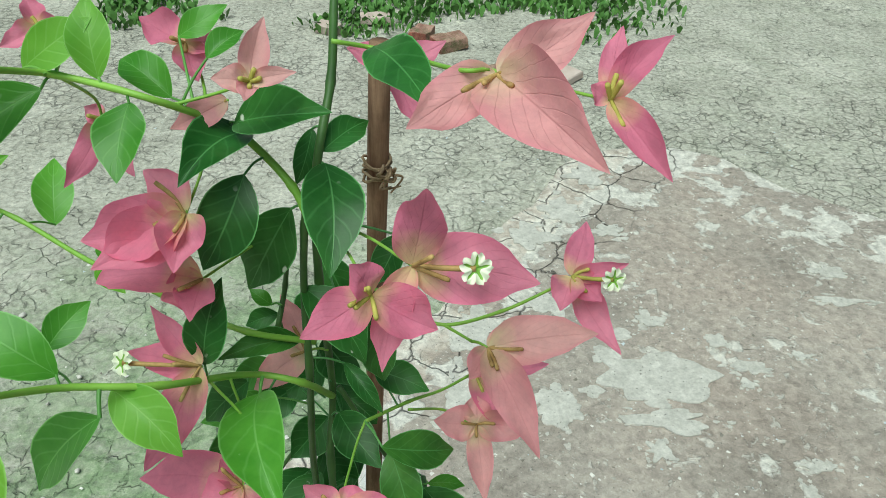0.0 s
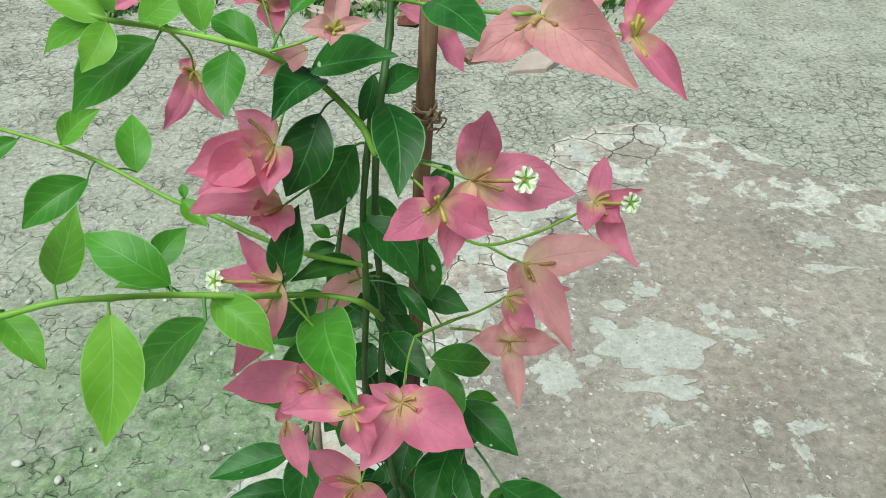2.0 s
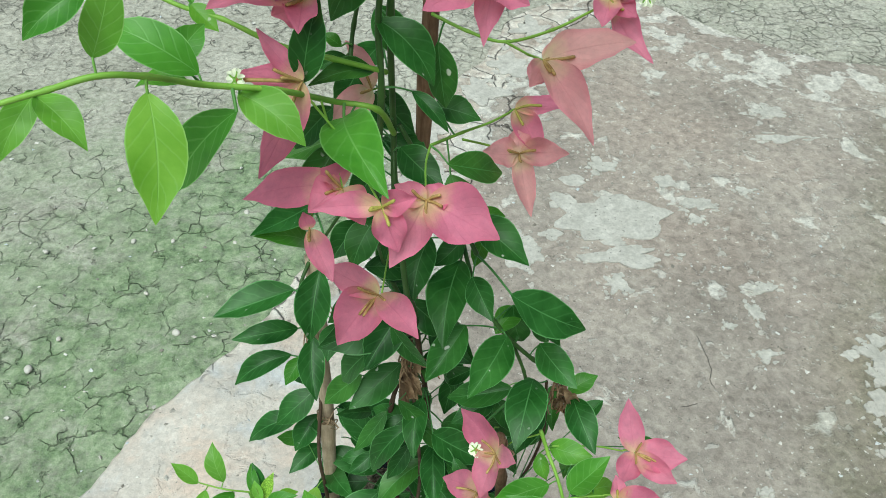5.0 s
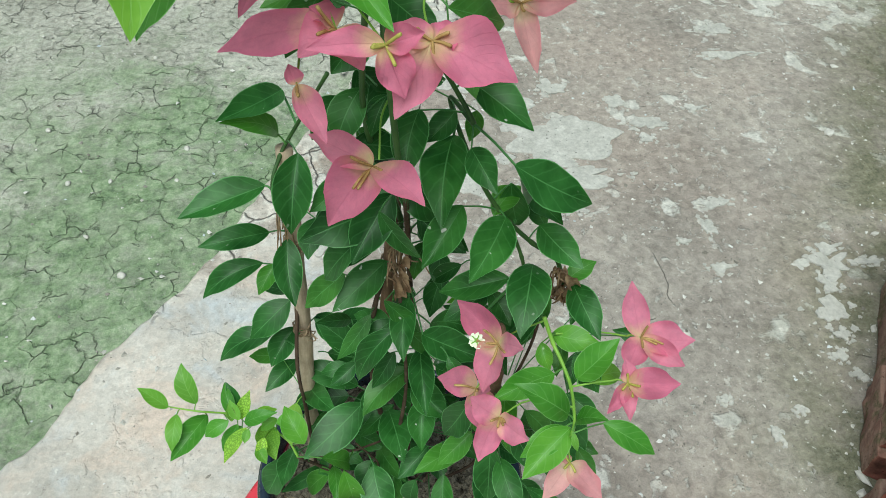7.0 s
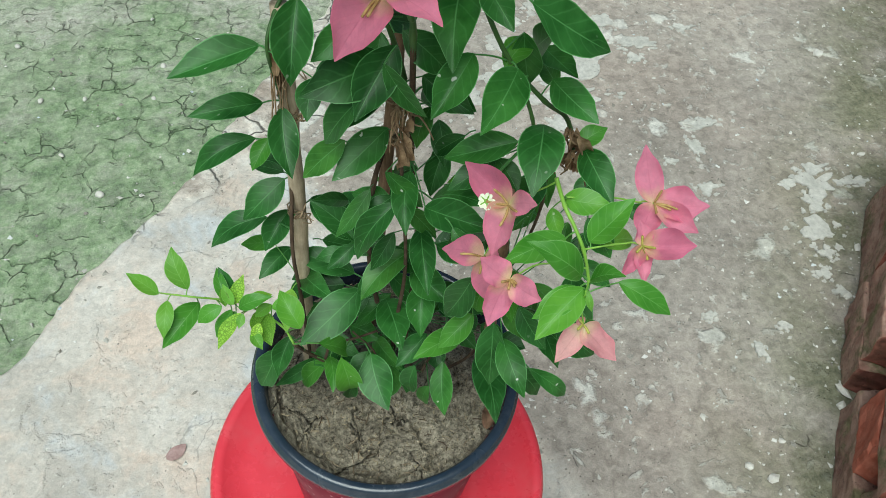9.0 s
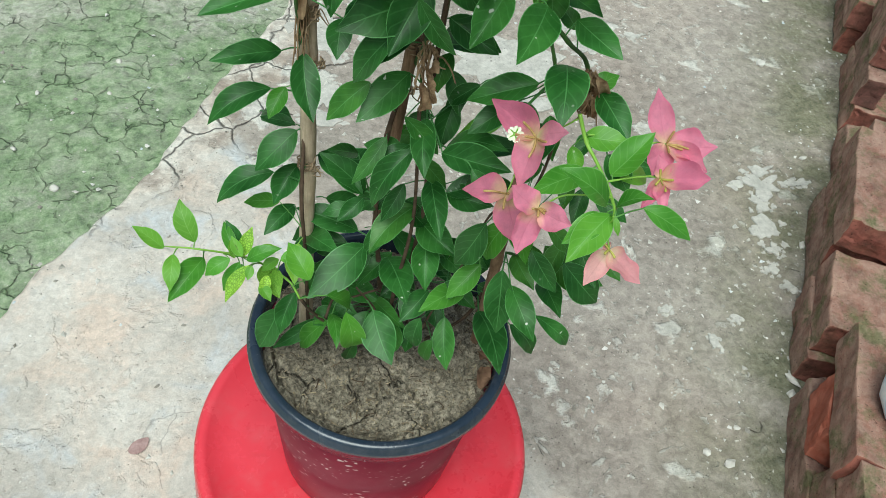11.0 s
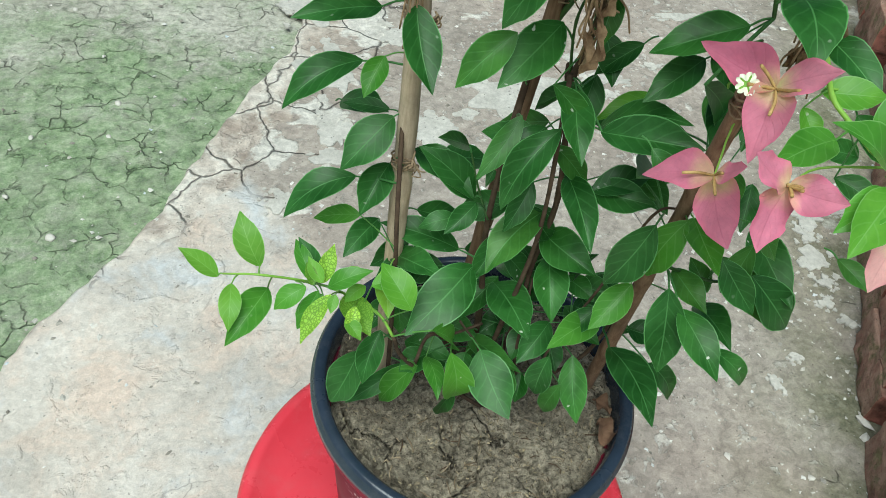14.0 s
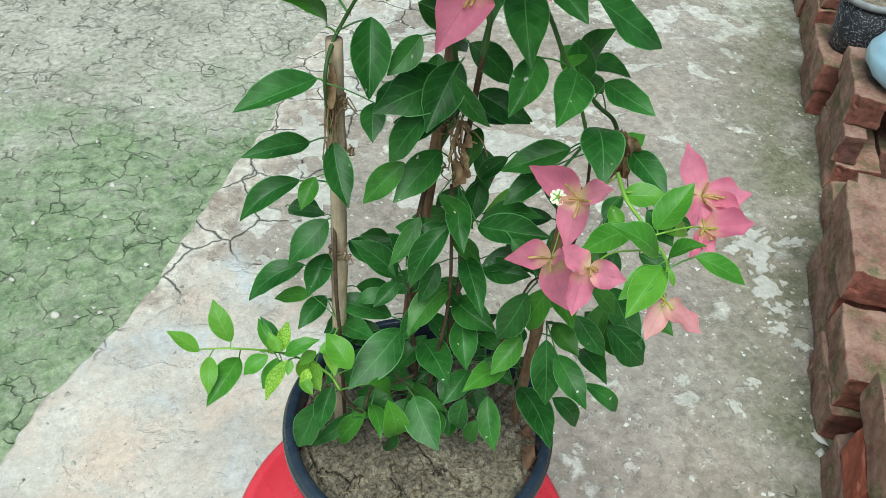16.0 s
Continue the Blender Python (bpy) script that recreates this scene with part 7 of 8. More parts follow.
leaf((0.0464, 0.2749, 0.6876), (0.0301, 0.2614, 0.6743), (-0.2954, -0.4662, 0.8339), 0.0189, LEAF, (-0.0106, 0.2620, 0.6836))
leaf((-0.0125, 0.2502, 0.6514), (0.0019, 0.2269, 0.6421), (-0.3228, -0.5150, 0.7941), 0.0185, LEAF, (0.0108, 0.2620, 0.6474))
leaf((0.0161, 0.2445, 0.6791), (0.0019, 0.2312, 0.6668), (-0.4027, -0.3514, 0.8452), 0.0151, LEAF, (0.0038, 0.2620, 0.6751))
leaf((-0.0524, 0.2822, 0.6791), (-0.0544, 0.2621, 0.6659), (0.0018, -0.5502, 0.8350), 0.0191, LEAF, (-0.0033, 0.2620, 0.6751))
leaf((0.0576, 0.2564, 0.7797), (0.0666, 0.2334, 0.7707), (-0.5406, -0.4847, 0.6876), 0.0161, LEAF, (0.0560, 0.2080, 0.7757))
leaf((0.0928, 0.2700, 0.8163), (0.0892, 0.2447, 0.8008), (-0.4329, -0.4261, 0.7944), 0.0141, LEAF, (0.0560, 0.2080, 0.8123))
leaf((0.1044, 0.2432, 0.7869), (0.0958, 0.2250, 0.7750), (-0.4735, -0.3154, 0.8224), 0.0116, LEAF, (0.0560, 0.2080, 0.7829))
leaf((0.1530, 0.2218, 0.8081), (0.1270, 0.2308, 0.8107), (-0.1636, -0.6773, 0.7173), 0.0139, LEAF, (0.0652, 0.1832, 0.8843))
leaf((0.1151, 0.2385, 0.7806), (0.1025, 0.2191, 0.7663), (-0.3534, -0.3959, 0.8476), 0.0130, LEAF, (0.0560, 0.2080, 0.7766))
leaf((0.0919, 0.2645, 0.7855), (0.0718, 0.2515, 0.7734), (-0.3499, -0.2906, 0.8906), 0.0145, LEAF, (0.0560, 0.2080, 0.7815))
leaf((0.1270, 0.2633, 0.8041), (0.1094, 0.2497, 0.7924), (-0.4182, -0.2159, 0.8823), 0.0130, LEAF, (0.0560, 0.2080, 0.8001))
bloom((-0.0221, 0.2073, 1.1836), (0.1048, -0.86, 0.4995), FADED_BRACT, GREEN_TUBE, 4, [((-0.0191, 0.2163, 1.1963), (0.2978, -0.8101, 0.5051), 0.0072), ((-0.0309, 0.2060, 1.1849), (0.2075, -0.7487, 0.6295), 0.0068), ((-0.0107, 0.2067, 1.1867), (-0.1756, -0.8695, 0.4617), 0.0047), ((-0.0226, 0.2010, 1.1816), (0.3417, -0.3068, 0.8883), 0.0053)])
stalk((-0.0444, 0.2148, 1.1733), (-0.0221, 0.2073, 1.1836))
bloom((0.0348, 0.1939, 1.1932), (0.06, -0.9644, 0.2574), FADED_BRACT, TUBE, 4, [((0.0152, 0.1798, 1.1864), (0.2265, -0.6541, 0.7217), 0.0127), ((0.0553, 0.1637, 1.1861), (-0.5337, -0.5089, 0.6754), 0.0173), ((0.0561, 0.2016, 1.2048), (-0.076, -0.764, 0.6408), 0.0116)])
stalk((0.0330, 0.1944, 1.1939), (0.0348, 0.1939, 1.1932))
bloom((0.0599, 0.1909, 1.1888), (-0.0742, -0.7171, 0.693), BRACT, GREEN_TUBE, 4, [((0.0729, 0.1963, 1.2020), (-0.3241, -0.7248, 0.608), 0.0075), ((0.0721, 0.1752, 1.1776), (-0.2844, -0.6912, 0.6643), 0.0080), ((0.0634, 0.2043, 1.2009), (-0.1313, -0.6435, 0.7541), 0.0064), ((0.0551, 0.1911, 1.1923), (0.283, -0.8652, 0.414), 0.0056)])
stalk((0.0330, 0.1944, 1.1939), (0.0599, 0.1909, 1.1888))
bloom((0.0170, 0.1818, 1.1494), (0.2109, -0.8853, 0.4144), BRACT, TUBE, 2, [((0.0198, 0.1758, 1.1746), (-0.1147, -0.9684, -0.2215), 0.0125), ((0.0485, 0.1837, 1.1430), (0.1817, -0.7443, 0.6426), 0.0179), ((0.0101, 0.1700, 1.1256), (-0.2631, -0.8317, 0.4889), 0.0099)], (0.0318, 0.1770, 1.1523))
stalk((-0.0114, 0.2153, 1.1380), (0.0170, 0.1818, 1.1494))
bloom((0.0076, 0.1752, 1.1456), (-0.118, -0.871, 0.4769), BRACT, GREEN_TUBE, 5, [((0.0029, 0.1736, 1.1557), (0.7508, -0.6201, 0.2274), 0.0107), ((-0.0084, 0.1663, 1.1396), (0.0651, -0.6302, 0.7737), 0.0118), ((0.0234, 0.1734, 1.1367), (0.3065, -0.6737, 0.6724), 0.0127)])
stalk((-0.0114, 0.2153, 1.1380), (0.0076, 0.1752, 1.1456))
bloom((0.0680, 0.2331, 1.1073), (0.1985, -0.9119, 0.3592), BRACT, GREEN_TUBE, 2, [((0.0745, 0.2517, 1.1162), (0.0715, -0.4506, 0.8899), 0.0096), ((0.0833, 0.2154, 1.0899), (0.0413, -0.6811, 0.731), 0.0101), ((0.0853, 0.2322, 1.1135), (-0.2943, -0.6583, 0.6928), 0.0066), ((0.0634, 0.2229, 1.1014), (-0.1512, -0.4424, 0.884), 0.0109), ((0.0763, 0.2237, 1.1047), (-0.3597, -0.5197, 0.775), 0.0102)], (0.0796, 0.2261, 1.1116))
stalk((0.0622, 0.2311, 1.1041), (0.0680, 0.2331, 1.1073))
bloom((0.0405, 0.2136, 1.0940), (0.2917, -0.8736, 0.3896), FADED_BRACT, TUBE, 4, [((0.0742, 0.2135, 1.1004), (-0.1559, -0.5878, 0.7938), 0.0153), ((0.0554, 0.1855, 1.0759), (-0.1393, -0.5862, 0.7981), 0.0127), ((0.0347, 0.2057, 1.0878), (0.1337, -0.6666, 0.7333), 0.0091), ((0.0532, 0.2212, 1.0983), (0.1023, -0.6085, 0.787), 0.0071)])
stalk((0.0355, 0.2148, 1.0955), (0.0405, 0.2136, 1.0940))
bloom((0.0408, 0.2495, 1.0483), (0.5305, -0.8091, 0.2529), BRACT, GREEN_TUBE, 2, [((0.0515, 0.2335, 1.0331), (-0.1134, -0.7216, 0.683), 0.0121), ((0.0697, 0.2532, 1.0494), (0.0123, -0.3677, 0.9299), 0.0100)])
stalk((0.0383, 0.2486, 1.0469), (0.0408, 0.2495, 1.0483))
bloom((0.0419, 0.2358, 1.0345), (-0.0973, -0.7086, 0.6989), FADED_BRACT, TUBE, 3, [((0.0630, 0.2317, 1.0366), (-0.2066, -0.7031, 0.6804), 0.0120), ((0.0449, 0.2136, 1.0173), (-0.0972, -0.618, 0.7801), 0.0099), ((0.0256, 0.2354, 1.0369), (0.1371, -0.5049, 0.8522), 0.0135), ((0.0409, 0.2448, 1.0419), (-0.0779, -0.639, 0.7652), 0.0108)])
stalk((0.0383, 0.2363, 1.0352), (0.0419, 0.2358, 1.0345))
bloom((-0.0425, 0.2070, 1.1462), (-0.4364, -0.8714, 0.2239), BRACT, TUBE, 4, [((-0.0704, 0.2038, 1.1390), (-0.0945, -0.7321, 0.6747), 0.0175), ((-0.0657, 0.1954, 1.1359), (0.0607, -0.7261, 0.6849), 0.0160), ((-0.0438, 0.1931, 1.1370), (0.2359, -0.5519, 0.7999), 0.0125), ((-0.0552, 0.2172, 1.1531), (-0.063, -0.609, 0.7906), 0.0120)])
stalk((-0.0376, 0.2219, 1.1662), (-0.0425, 0.2070, 1.1462))
bloom((-0.0429, 0.2129, 1.1200), (-0.3659, -0.9106, 0.192), BRACT, TUBE, 3, [((-0.0756, 0.2163, 1.1149), (-0.1897, -0.4519, 0.8717), 0.0175), ((-0.0450, 0.2010, 1.1137), (-0.0245, -0.4689, 0.8829), 0.0110), ((-0.0532, 0.2047, 1.1185), (0.4324, -0.6484, 0.6267), 0.0130)])
stalk((-0.0211, 0.2324, 1.1253), (-0.0429, 0.2129, 1.1200))
bloom((-0.0451, 0.2040, 1.0940), (-0.5152, -0.6395, 0.5706), BRACT, TUBE, 3, [((-0.0595, 0.2122, 1.1102), (0.1973, -0.7938, 0.5753), 0.0080), ((-0.0671, 0.2066, 1.0969), (0.0461, -0.5388, 0.8412), 0.0114), ((-0.0628, 0.1885, 1.0647), (-0.083, -0.8602, 0.5032), 0.0131)], (-0.0674, 0.2018, 1.0969))
stalk((-0.0463, 0.2012, 1.0906), (-0.0451, 0.2040, 1.0940))
bloom((-0.0715, 0.2379, 1.1573), (-0.0011, -0.995, 0.0997), BRACT, GREEN_TUBE, 3, [((-0.0814, 0.2248, 1.1419), (0.1499, -0.7961, 0.5863), 0.0082), ((-0.0760, 0.2382, 1.1609), (0.3162, -0.8382, 0.4443), 0.0062), ((-0.0622, 0.2283, 1.1441), (0.364, -0.6147, 0.6997), 0.0084)])
stalk((-0.0712, 0.2158, 1.1804), (-0.0715, 0.2379, 1.1573))
bloom((-0.0319, 0.2233, 1.1711), (-0.6295, -0.772, -0.0882), FADED_BRACT, TUBE, 2, [((-0.0468, 0.2190, 1.1645), (0.0754, -0.9037, 0.4215), 0.0078), ((-0.0372, 0.2237, 1.1681), (-0.3229, -0.8523, 0.4114), 0.0053)])
stalk((-0.0376, 0.2219, 1.1662), (-0.0319, 0.2233, 1.1711))
bloom((-0.0460, 0.2415, 1.1790), (0.3174, -0.9294, 0.1883), BRACT, TUBE, 2, [((-0.0588, 0.2458, 1.1844), (0.1447, -0.5917, 0.7931), 0.0112), ((-0.0422, 0.2354, 1.1704), (0.3166, -0.6975, 0.6429), 0.0091), ((-0.0351, 0.2414, 1.1792), (-0.0231, -0.8294, 0.5581), 0.0080)])
stalk((-0.0376, 0.2219, 1.1662), (-0.0460, 0.2415, 1.1790))
bloom((-0.0848, 0.2423, 1.1825), (0.2073, -0.8896, 0.4071), BRACT, GREEN_TUBE, 3, [((-0.0942, 0.2370, 1.1782), (0.1633, -0.7815, 0.6021), 0.0066), ((-0.0888, 0.2468, 1.1887), (0.4023, -0.5963, 0.6947), 0.0062), ((-0.0761, 0.2416, 1.1819), (-0.0097, -0.7362, 0.6767), 0.0064)])
stalk((-0.0712, 0.2158, 1.1804), (-0.0848, 0.2423, 1.1825))
bloom((0.0108, 0.2598, 1.1672), (0.0883, -0.9528, 0.2905), BRACT, TUBE, 2, [((-0.0042, 0.2624, 1.1703), (-0.0271, -0.8215, 0.5696), 0.0091), ((0.0260, 0.2634, 1.1729), (-0.0311, -0.8041, 0.5937), 0.0083), ((0.0190, 0.2467, 1.1526), (0.1999, -0.6734, 0.7117), 0.0095)])
stalk((0.0085, 0.2428, 1.1778), (0.0108, 0.2598, 1.1672))
bloom((-0.0203, 0.2412, 1.0657), (-0.5326, -0.5636, 0.6314), FADED_BRACT, TUBE, 2, [((-0.0388, 0.2328, 1.0533), (-0.0387, -0.8028, 0.595), 0.0129), ((-0.0304, 0.2545, 1.0806), (0.1041, -0.7049, 0.7016), 0.0089)])
stalk((-0.0124, 0.2393, 1.0681), (-0.0203, 0.2412, 1.0657))
bloom((-0.0337, 0.1879, 1.0594), (-0.4356, -0.7689, 0.468), BRACT, TUBE, 4, [((-0.0721, 0.2026, 1.0436), (-0.4771, -0.3464, 0.8077), 0.0166), ((-0.0265, 0.1762, 1.0515), (0.0975, -0.5172, 0.8503), 0.0134), ((-0.0413, 0.1944, 1.0638), (0.2579, -0.3261, 0.9095), 0.0124), ((-0.0464, 0.1809, 1.0544), (-0.0858, -0.4707, 0.8781), 0.0129)])
stalk((-0.0400, 0.2125, 1.0812), (-0.0337, 0.1879, 1.0594))
bloom((-0.0473, 0.1914, 1.0368), (0.1589, -0.6684, 0.7267), BRACT, TUBE, 1, [((-0.0394, 0.1769, 1.0222), (0.156, -0.6591, 0.7357), 0.0098), ((-0.0494, 0.1957, 1.0421), (0.1703, -0.7341, 0.6573), 0.0064)])
stalk((-0.0358, 0.2200, 1.0749), (-0.0473, 0.1914, 1.0368))
bloom((-0.0203, 0.1734, 1.0624), (0.139, -0.8489, 0.5099), BRACT, GREEN_TUBE, 4, [((-0.0444, 0.1727, 1.0630), (0.0394, -0.646, 0.7623), 0.0093), ((-0.0151, 0.1656, 1.0478), (0.0404, -0.876, 0.4807), 0.0122), ((-0.0084, 0.1731, 1.0661), (-0.2327, -0.7035, 0.6715), 0.0097)])
stalk((-0.0443, 0.2050, 1.0874), (-0.0203, 0.1734, 1.0624))
bloom((-0.0040, 0.1828, 1.0562), (0.0927, -0.7873, 0.6096), BRACT, TUBE, 4, [((0.0214, 0.1680, 1.0489), (-0.0903, -0.5588, 0.8244), 0.0217), ((-0.0185, 0.1656, 1.0398), (-0.0165, -0.6838, 0.7295), 0.0153), ((0.0057, 0.1844, 1.0596), (-0.2073, -0.528, 0.8235), 0.0117), ((-0.0153, 0.1871, 1.0609), (0.0053, -0.729, 0.6845), 0.0097)])
stalk((0.0014, 0.2207, 1.0522), (-0.0040, 0.1828, 1.0562))
bloom((-0.0216, 0.1957, 0.9936), (-0.2866, -0.834, 0.4716), BRACT, TUBE, 4, [((-0.0405, 0.1884, 0.9705), (-0.0864, -0.5884, 0.8039), 0.0210), ((-0.0077, 0.1626, 1.0026), (-0.0083, -0.5737, 0.819), 0.0131), ((-0.0447, 0.2058, 1.0032), (0.1352, -0.5033, 0.8535), 0.0135)])
stalk((-0.0105, 0.2256, 1.0031), (-0.0206, 0.1857, 1.0056))
bloom((0.0341, 0.1769, 0.8913), (-0.4836, -0.6158, 0.622), BRACT, TUBE, 3, [((0.0199, 0.2045, 0.8929), (-0.3187, -0.6083, 0.7269), 0.0160), ((0.0395, 0.1597, 0.9101), (-0.4971, -0.4718, 0.7282), 0.0115), ((0.0258, 0.1648, 0.8696), (-0.3972, -0.2469, 0.8839), 0.0159)], (0.0241, 0.1795, 0.8924))
stalk((0.0420, 0.2060, 0.8700), (0.0341, 0.1769, 0.8913))
stalk((0.0587, 0.1845, 0.8949), (0.0273, 0.1779, 0.8525))
bloom((0.0273, 0.1779, 0.8525), (-0.6755, -0.4546, 0.5805), BRACT, TUBE, 3, [((0.0113, 0.1967, 0.8382), (-0.2229, -0.3849, 0.8956), 0.0158), ((0.0361, 0.1632, 0.8262), (-0.3658, -0.3448, 0.8645), 0.0183), ((0.0314, 0.1693, 0.8637), (-0.071, -0.3734, 0.925), 0.0096)])
bloom((0.0295, 0.1485, 0.8738), (-0.4367, -0.6769, 0.5926), BRACT, TUBE, 4, [((0.0384, 0.1312, 0.8803), (-0.4427, -0.6131, 0.6543), 0.0137), ((0.0186, 0.1368, 0.8558), (0.0279, -0.473, 0.8806), 0.0139), ((0.0163, 0.1550, 0.8845), (0.0069, -0.4284, 0.9036), 0.0147)])
stalk((0.0626, 0.1438, 0.8817), (0.0295, 0.1485, 0.8738))
bloom((0.1106, 0.1806, 0.8755), (-0.0516, -0.7028, 0.7096), BRACT, TUBE, 4, [((0.1093, 0.2024, 0.8943), (-0.3426, -0.6257, 0.7008), 0.0137), ((0.1367, 0.1732, 0.8776), (-0.185, -0.3986, 0.8983), 0.0180), ((0.131, 0.1656, 0.8669), (-0.1708, -0.6526, 0.7382), 0.0126), ((0.102, 0.1698, 0.864), (-0.3055, -0.5658, 0.7658), 0.0137)])
stalk((0.1046, 0.1836, 0.8736), (0.1106, 0.1806, 0.8755))
bloom((0.0924, 0.1526, 0.8811), (-0.2858, -0.6641, 0.6909), BRACT, GREEN_TUBE, 4, [((0.1153, 0.1456, 0.8855), (-0.2879, -0.3848, 0.8769), 0.0155), ((0.0806, 0.1427, 0.8724), (-0.1651, -0.5303, 0.8316), 0.0076), ((0.0902, 0.1372, 0.8725), (-0.1264, -0.4704, 0.8734), 0.0082), ((0.0925, 0.1615, 0.8889), (-0.0891, -0.6572, 0.7484), 0.0084)])
stalk((0.0854, 0.1548, 0.8814), (0.0924, 0.1526, 0.8811))
bloom((0.0568, 0.1227, 0.8701), (-0.5242, -0.5897, 0.6144), FADED_BRACT, GREEN_TUBE, 3, [((0.0418, 0.1112, 0.8607), (-0.2326, -0.4155, 0.8794), 0.0107), ((0.0684, 0.1065, 0.8626), (0.0598, -0.3831, 0.9218), 0.0129), ((0.0552, 0.1263, 0.8702), (-0.4262, -0.216, 0.8785), 0.0046)])
stalk((0.0571, 0.1292, 0.8848), (0.0568, 0.1227, 0.8701))
LEFT_STAKE = stick((-0.0596, 0.271, 0.602), (-0.0552, 0.2966, 0.9195), 0.0052, 0.0046, "pale weathered stick tied with twine", [(-0.056, 0.282, 0.778), (-0.0475, 0.3174, 0.883), (-0.05, 0.3173, 0.8503)])
MIDDLE_STAKE = stick((-0.0109, 0.2917, 0.602), (0.0063, 0.2490, 1.1775), 0.0039, 0.0034, "brown wooden stick tied with twine in the pot", [(0.0014, 0.2779, 0.847), (0.009, 0.2414, 1.1341), (0.0032, 0.2653, 0.8777)])
RIGHT_STAKE = stick((0.0709, 0.2414, 0.602), (0.0390, 0.1918, 0.882), 0.004, 0.0034, "short brown stick bound with twine", [(0.0400, 0.1934, 0.872)])


def dry_tangle(start, end, rng, strips, strands, spread, stake):
    """Curled dry leaf strips and loose twine hanging from a tie, each piece a part of its stake."""
    start, end = Vector(start), Vector(end)
    fall = end - start

    def stray():
        return Vector((rng.uniform(-1, 1), rng.uniform(-1, 1), rng.uniform(-1, 1)))

    for k in range(strips):
        a = start + fall * rng.uniform(0.0, 0.55) + stray() * spread
        b = a + fall * rng.uniform(0.25, 0.5) + stray() * spread
        face = Vector((rng.uniform(-1, 1), -1.2, rng.uniform(-0.4, 0.8))).normalized()
        bm = blade(a, b, face, rng.uniform(0.0035, 0.0065), rng, (0.4, 0.5), rng.uniform(0.6, 1.6), rng.uniform(-0.25, 0.3), 0.7, 11, 7)
        part("dry_strip", bm, DRY_STRIP, stake, "curled dry leaf strip")
    for k in range(strands):
        q = start + stray() * spread * 0.5
        pts = [q]
        reach = rng.uniform(0.3, 1.0)
        for i in range(4):
            q = q + fall * reach / 4 + stray() * spread * 0.9
            pts.append(q)
        part("twine", tube(spline(pts, 4), (0.0006, 0.0004), 5), DRY_STRIP, stake, "frayed brown jute twine")


tangle_rng = random.Random(77)
dry_tangle((0.0706, 0.2080, 0.9020), (0.0850, 0.2190, 0.8500), tangle_rng, 9, 9, 0.0045, RIGHT_STAKE)
dry_tangle((-0.0043, 0.2401, 0.8993), (-0.0013, 0.2383, 0.8567), tangle_rng, 3, 16, 0.0042, MIDDLE_STAKE)
dry_tangle((-0.0585, 0.2895, 0.9080), (-0.0605, 0.2805, 0.8400), tangle_rng, 2, 12, 0.0022, LEFT_STAKE)


# ---- small things on soil, paving and earth ----
detail_rng = random.Random(31)


def lump(size, rng, flat=0.6, bm=None, at=(0, 0, 0), sharp=False):
    """A small uneven stone."""
    bm = bm or bmesh.new()
    got = bmesh.ops.create_icosphere(bm, subdivisions=1 if sharp else 2, radius=1.0)["verts"]
    seed = Vector((rng.random() * 40, rng.random() * 40, rng.random() * 40))
    sx, sy = rng.uniform(0.8, 1.3), rng.uniform(0.6, 1.0)
    turn = Matrix.Rotation(rng.uniform(0, 6.3), 3, "Z")
    for v in got:
        v.co *= 1 + (0.75 if sharp else 0.28) * noise.noise(v.co * 1.4 + seed)
        v.co = turn @ Vector((v.co.x * sx, v.co.y * sy, v.co.z * flat)) * size + Vector(at)
    return bm if sharp else smooth_faces(bm)


def soil_height(q):
    return 0.606 + noise.noise(q * 40) * 0.004 + noise.noise(q * 110) * 0.0026


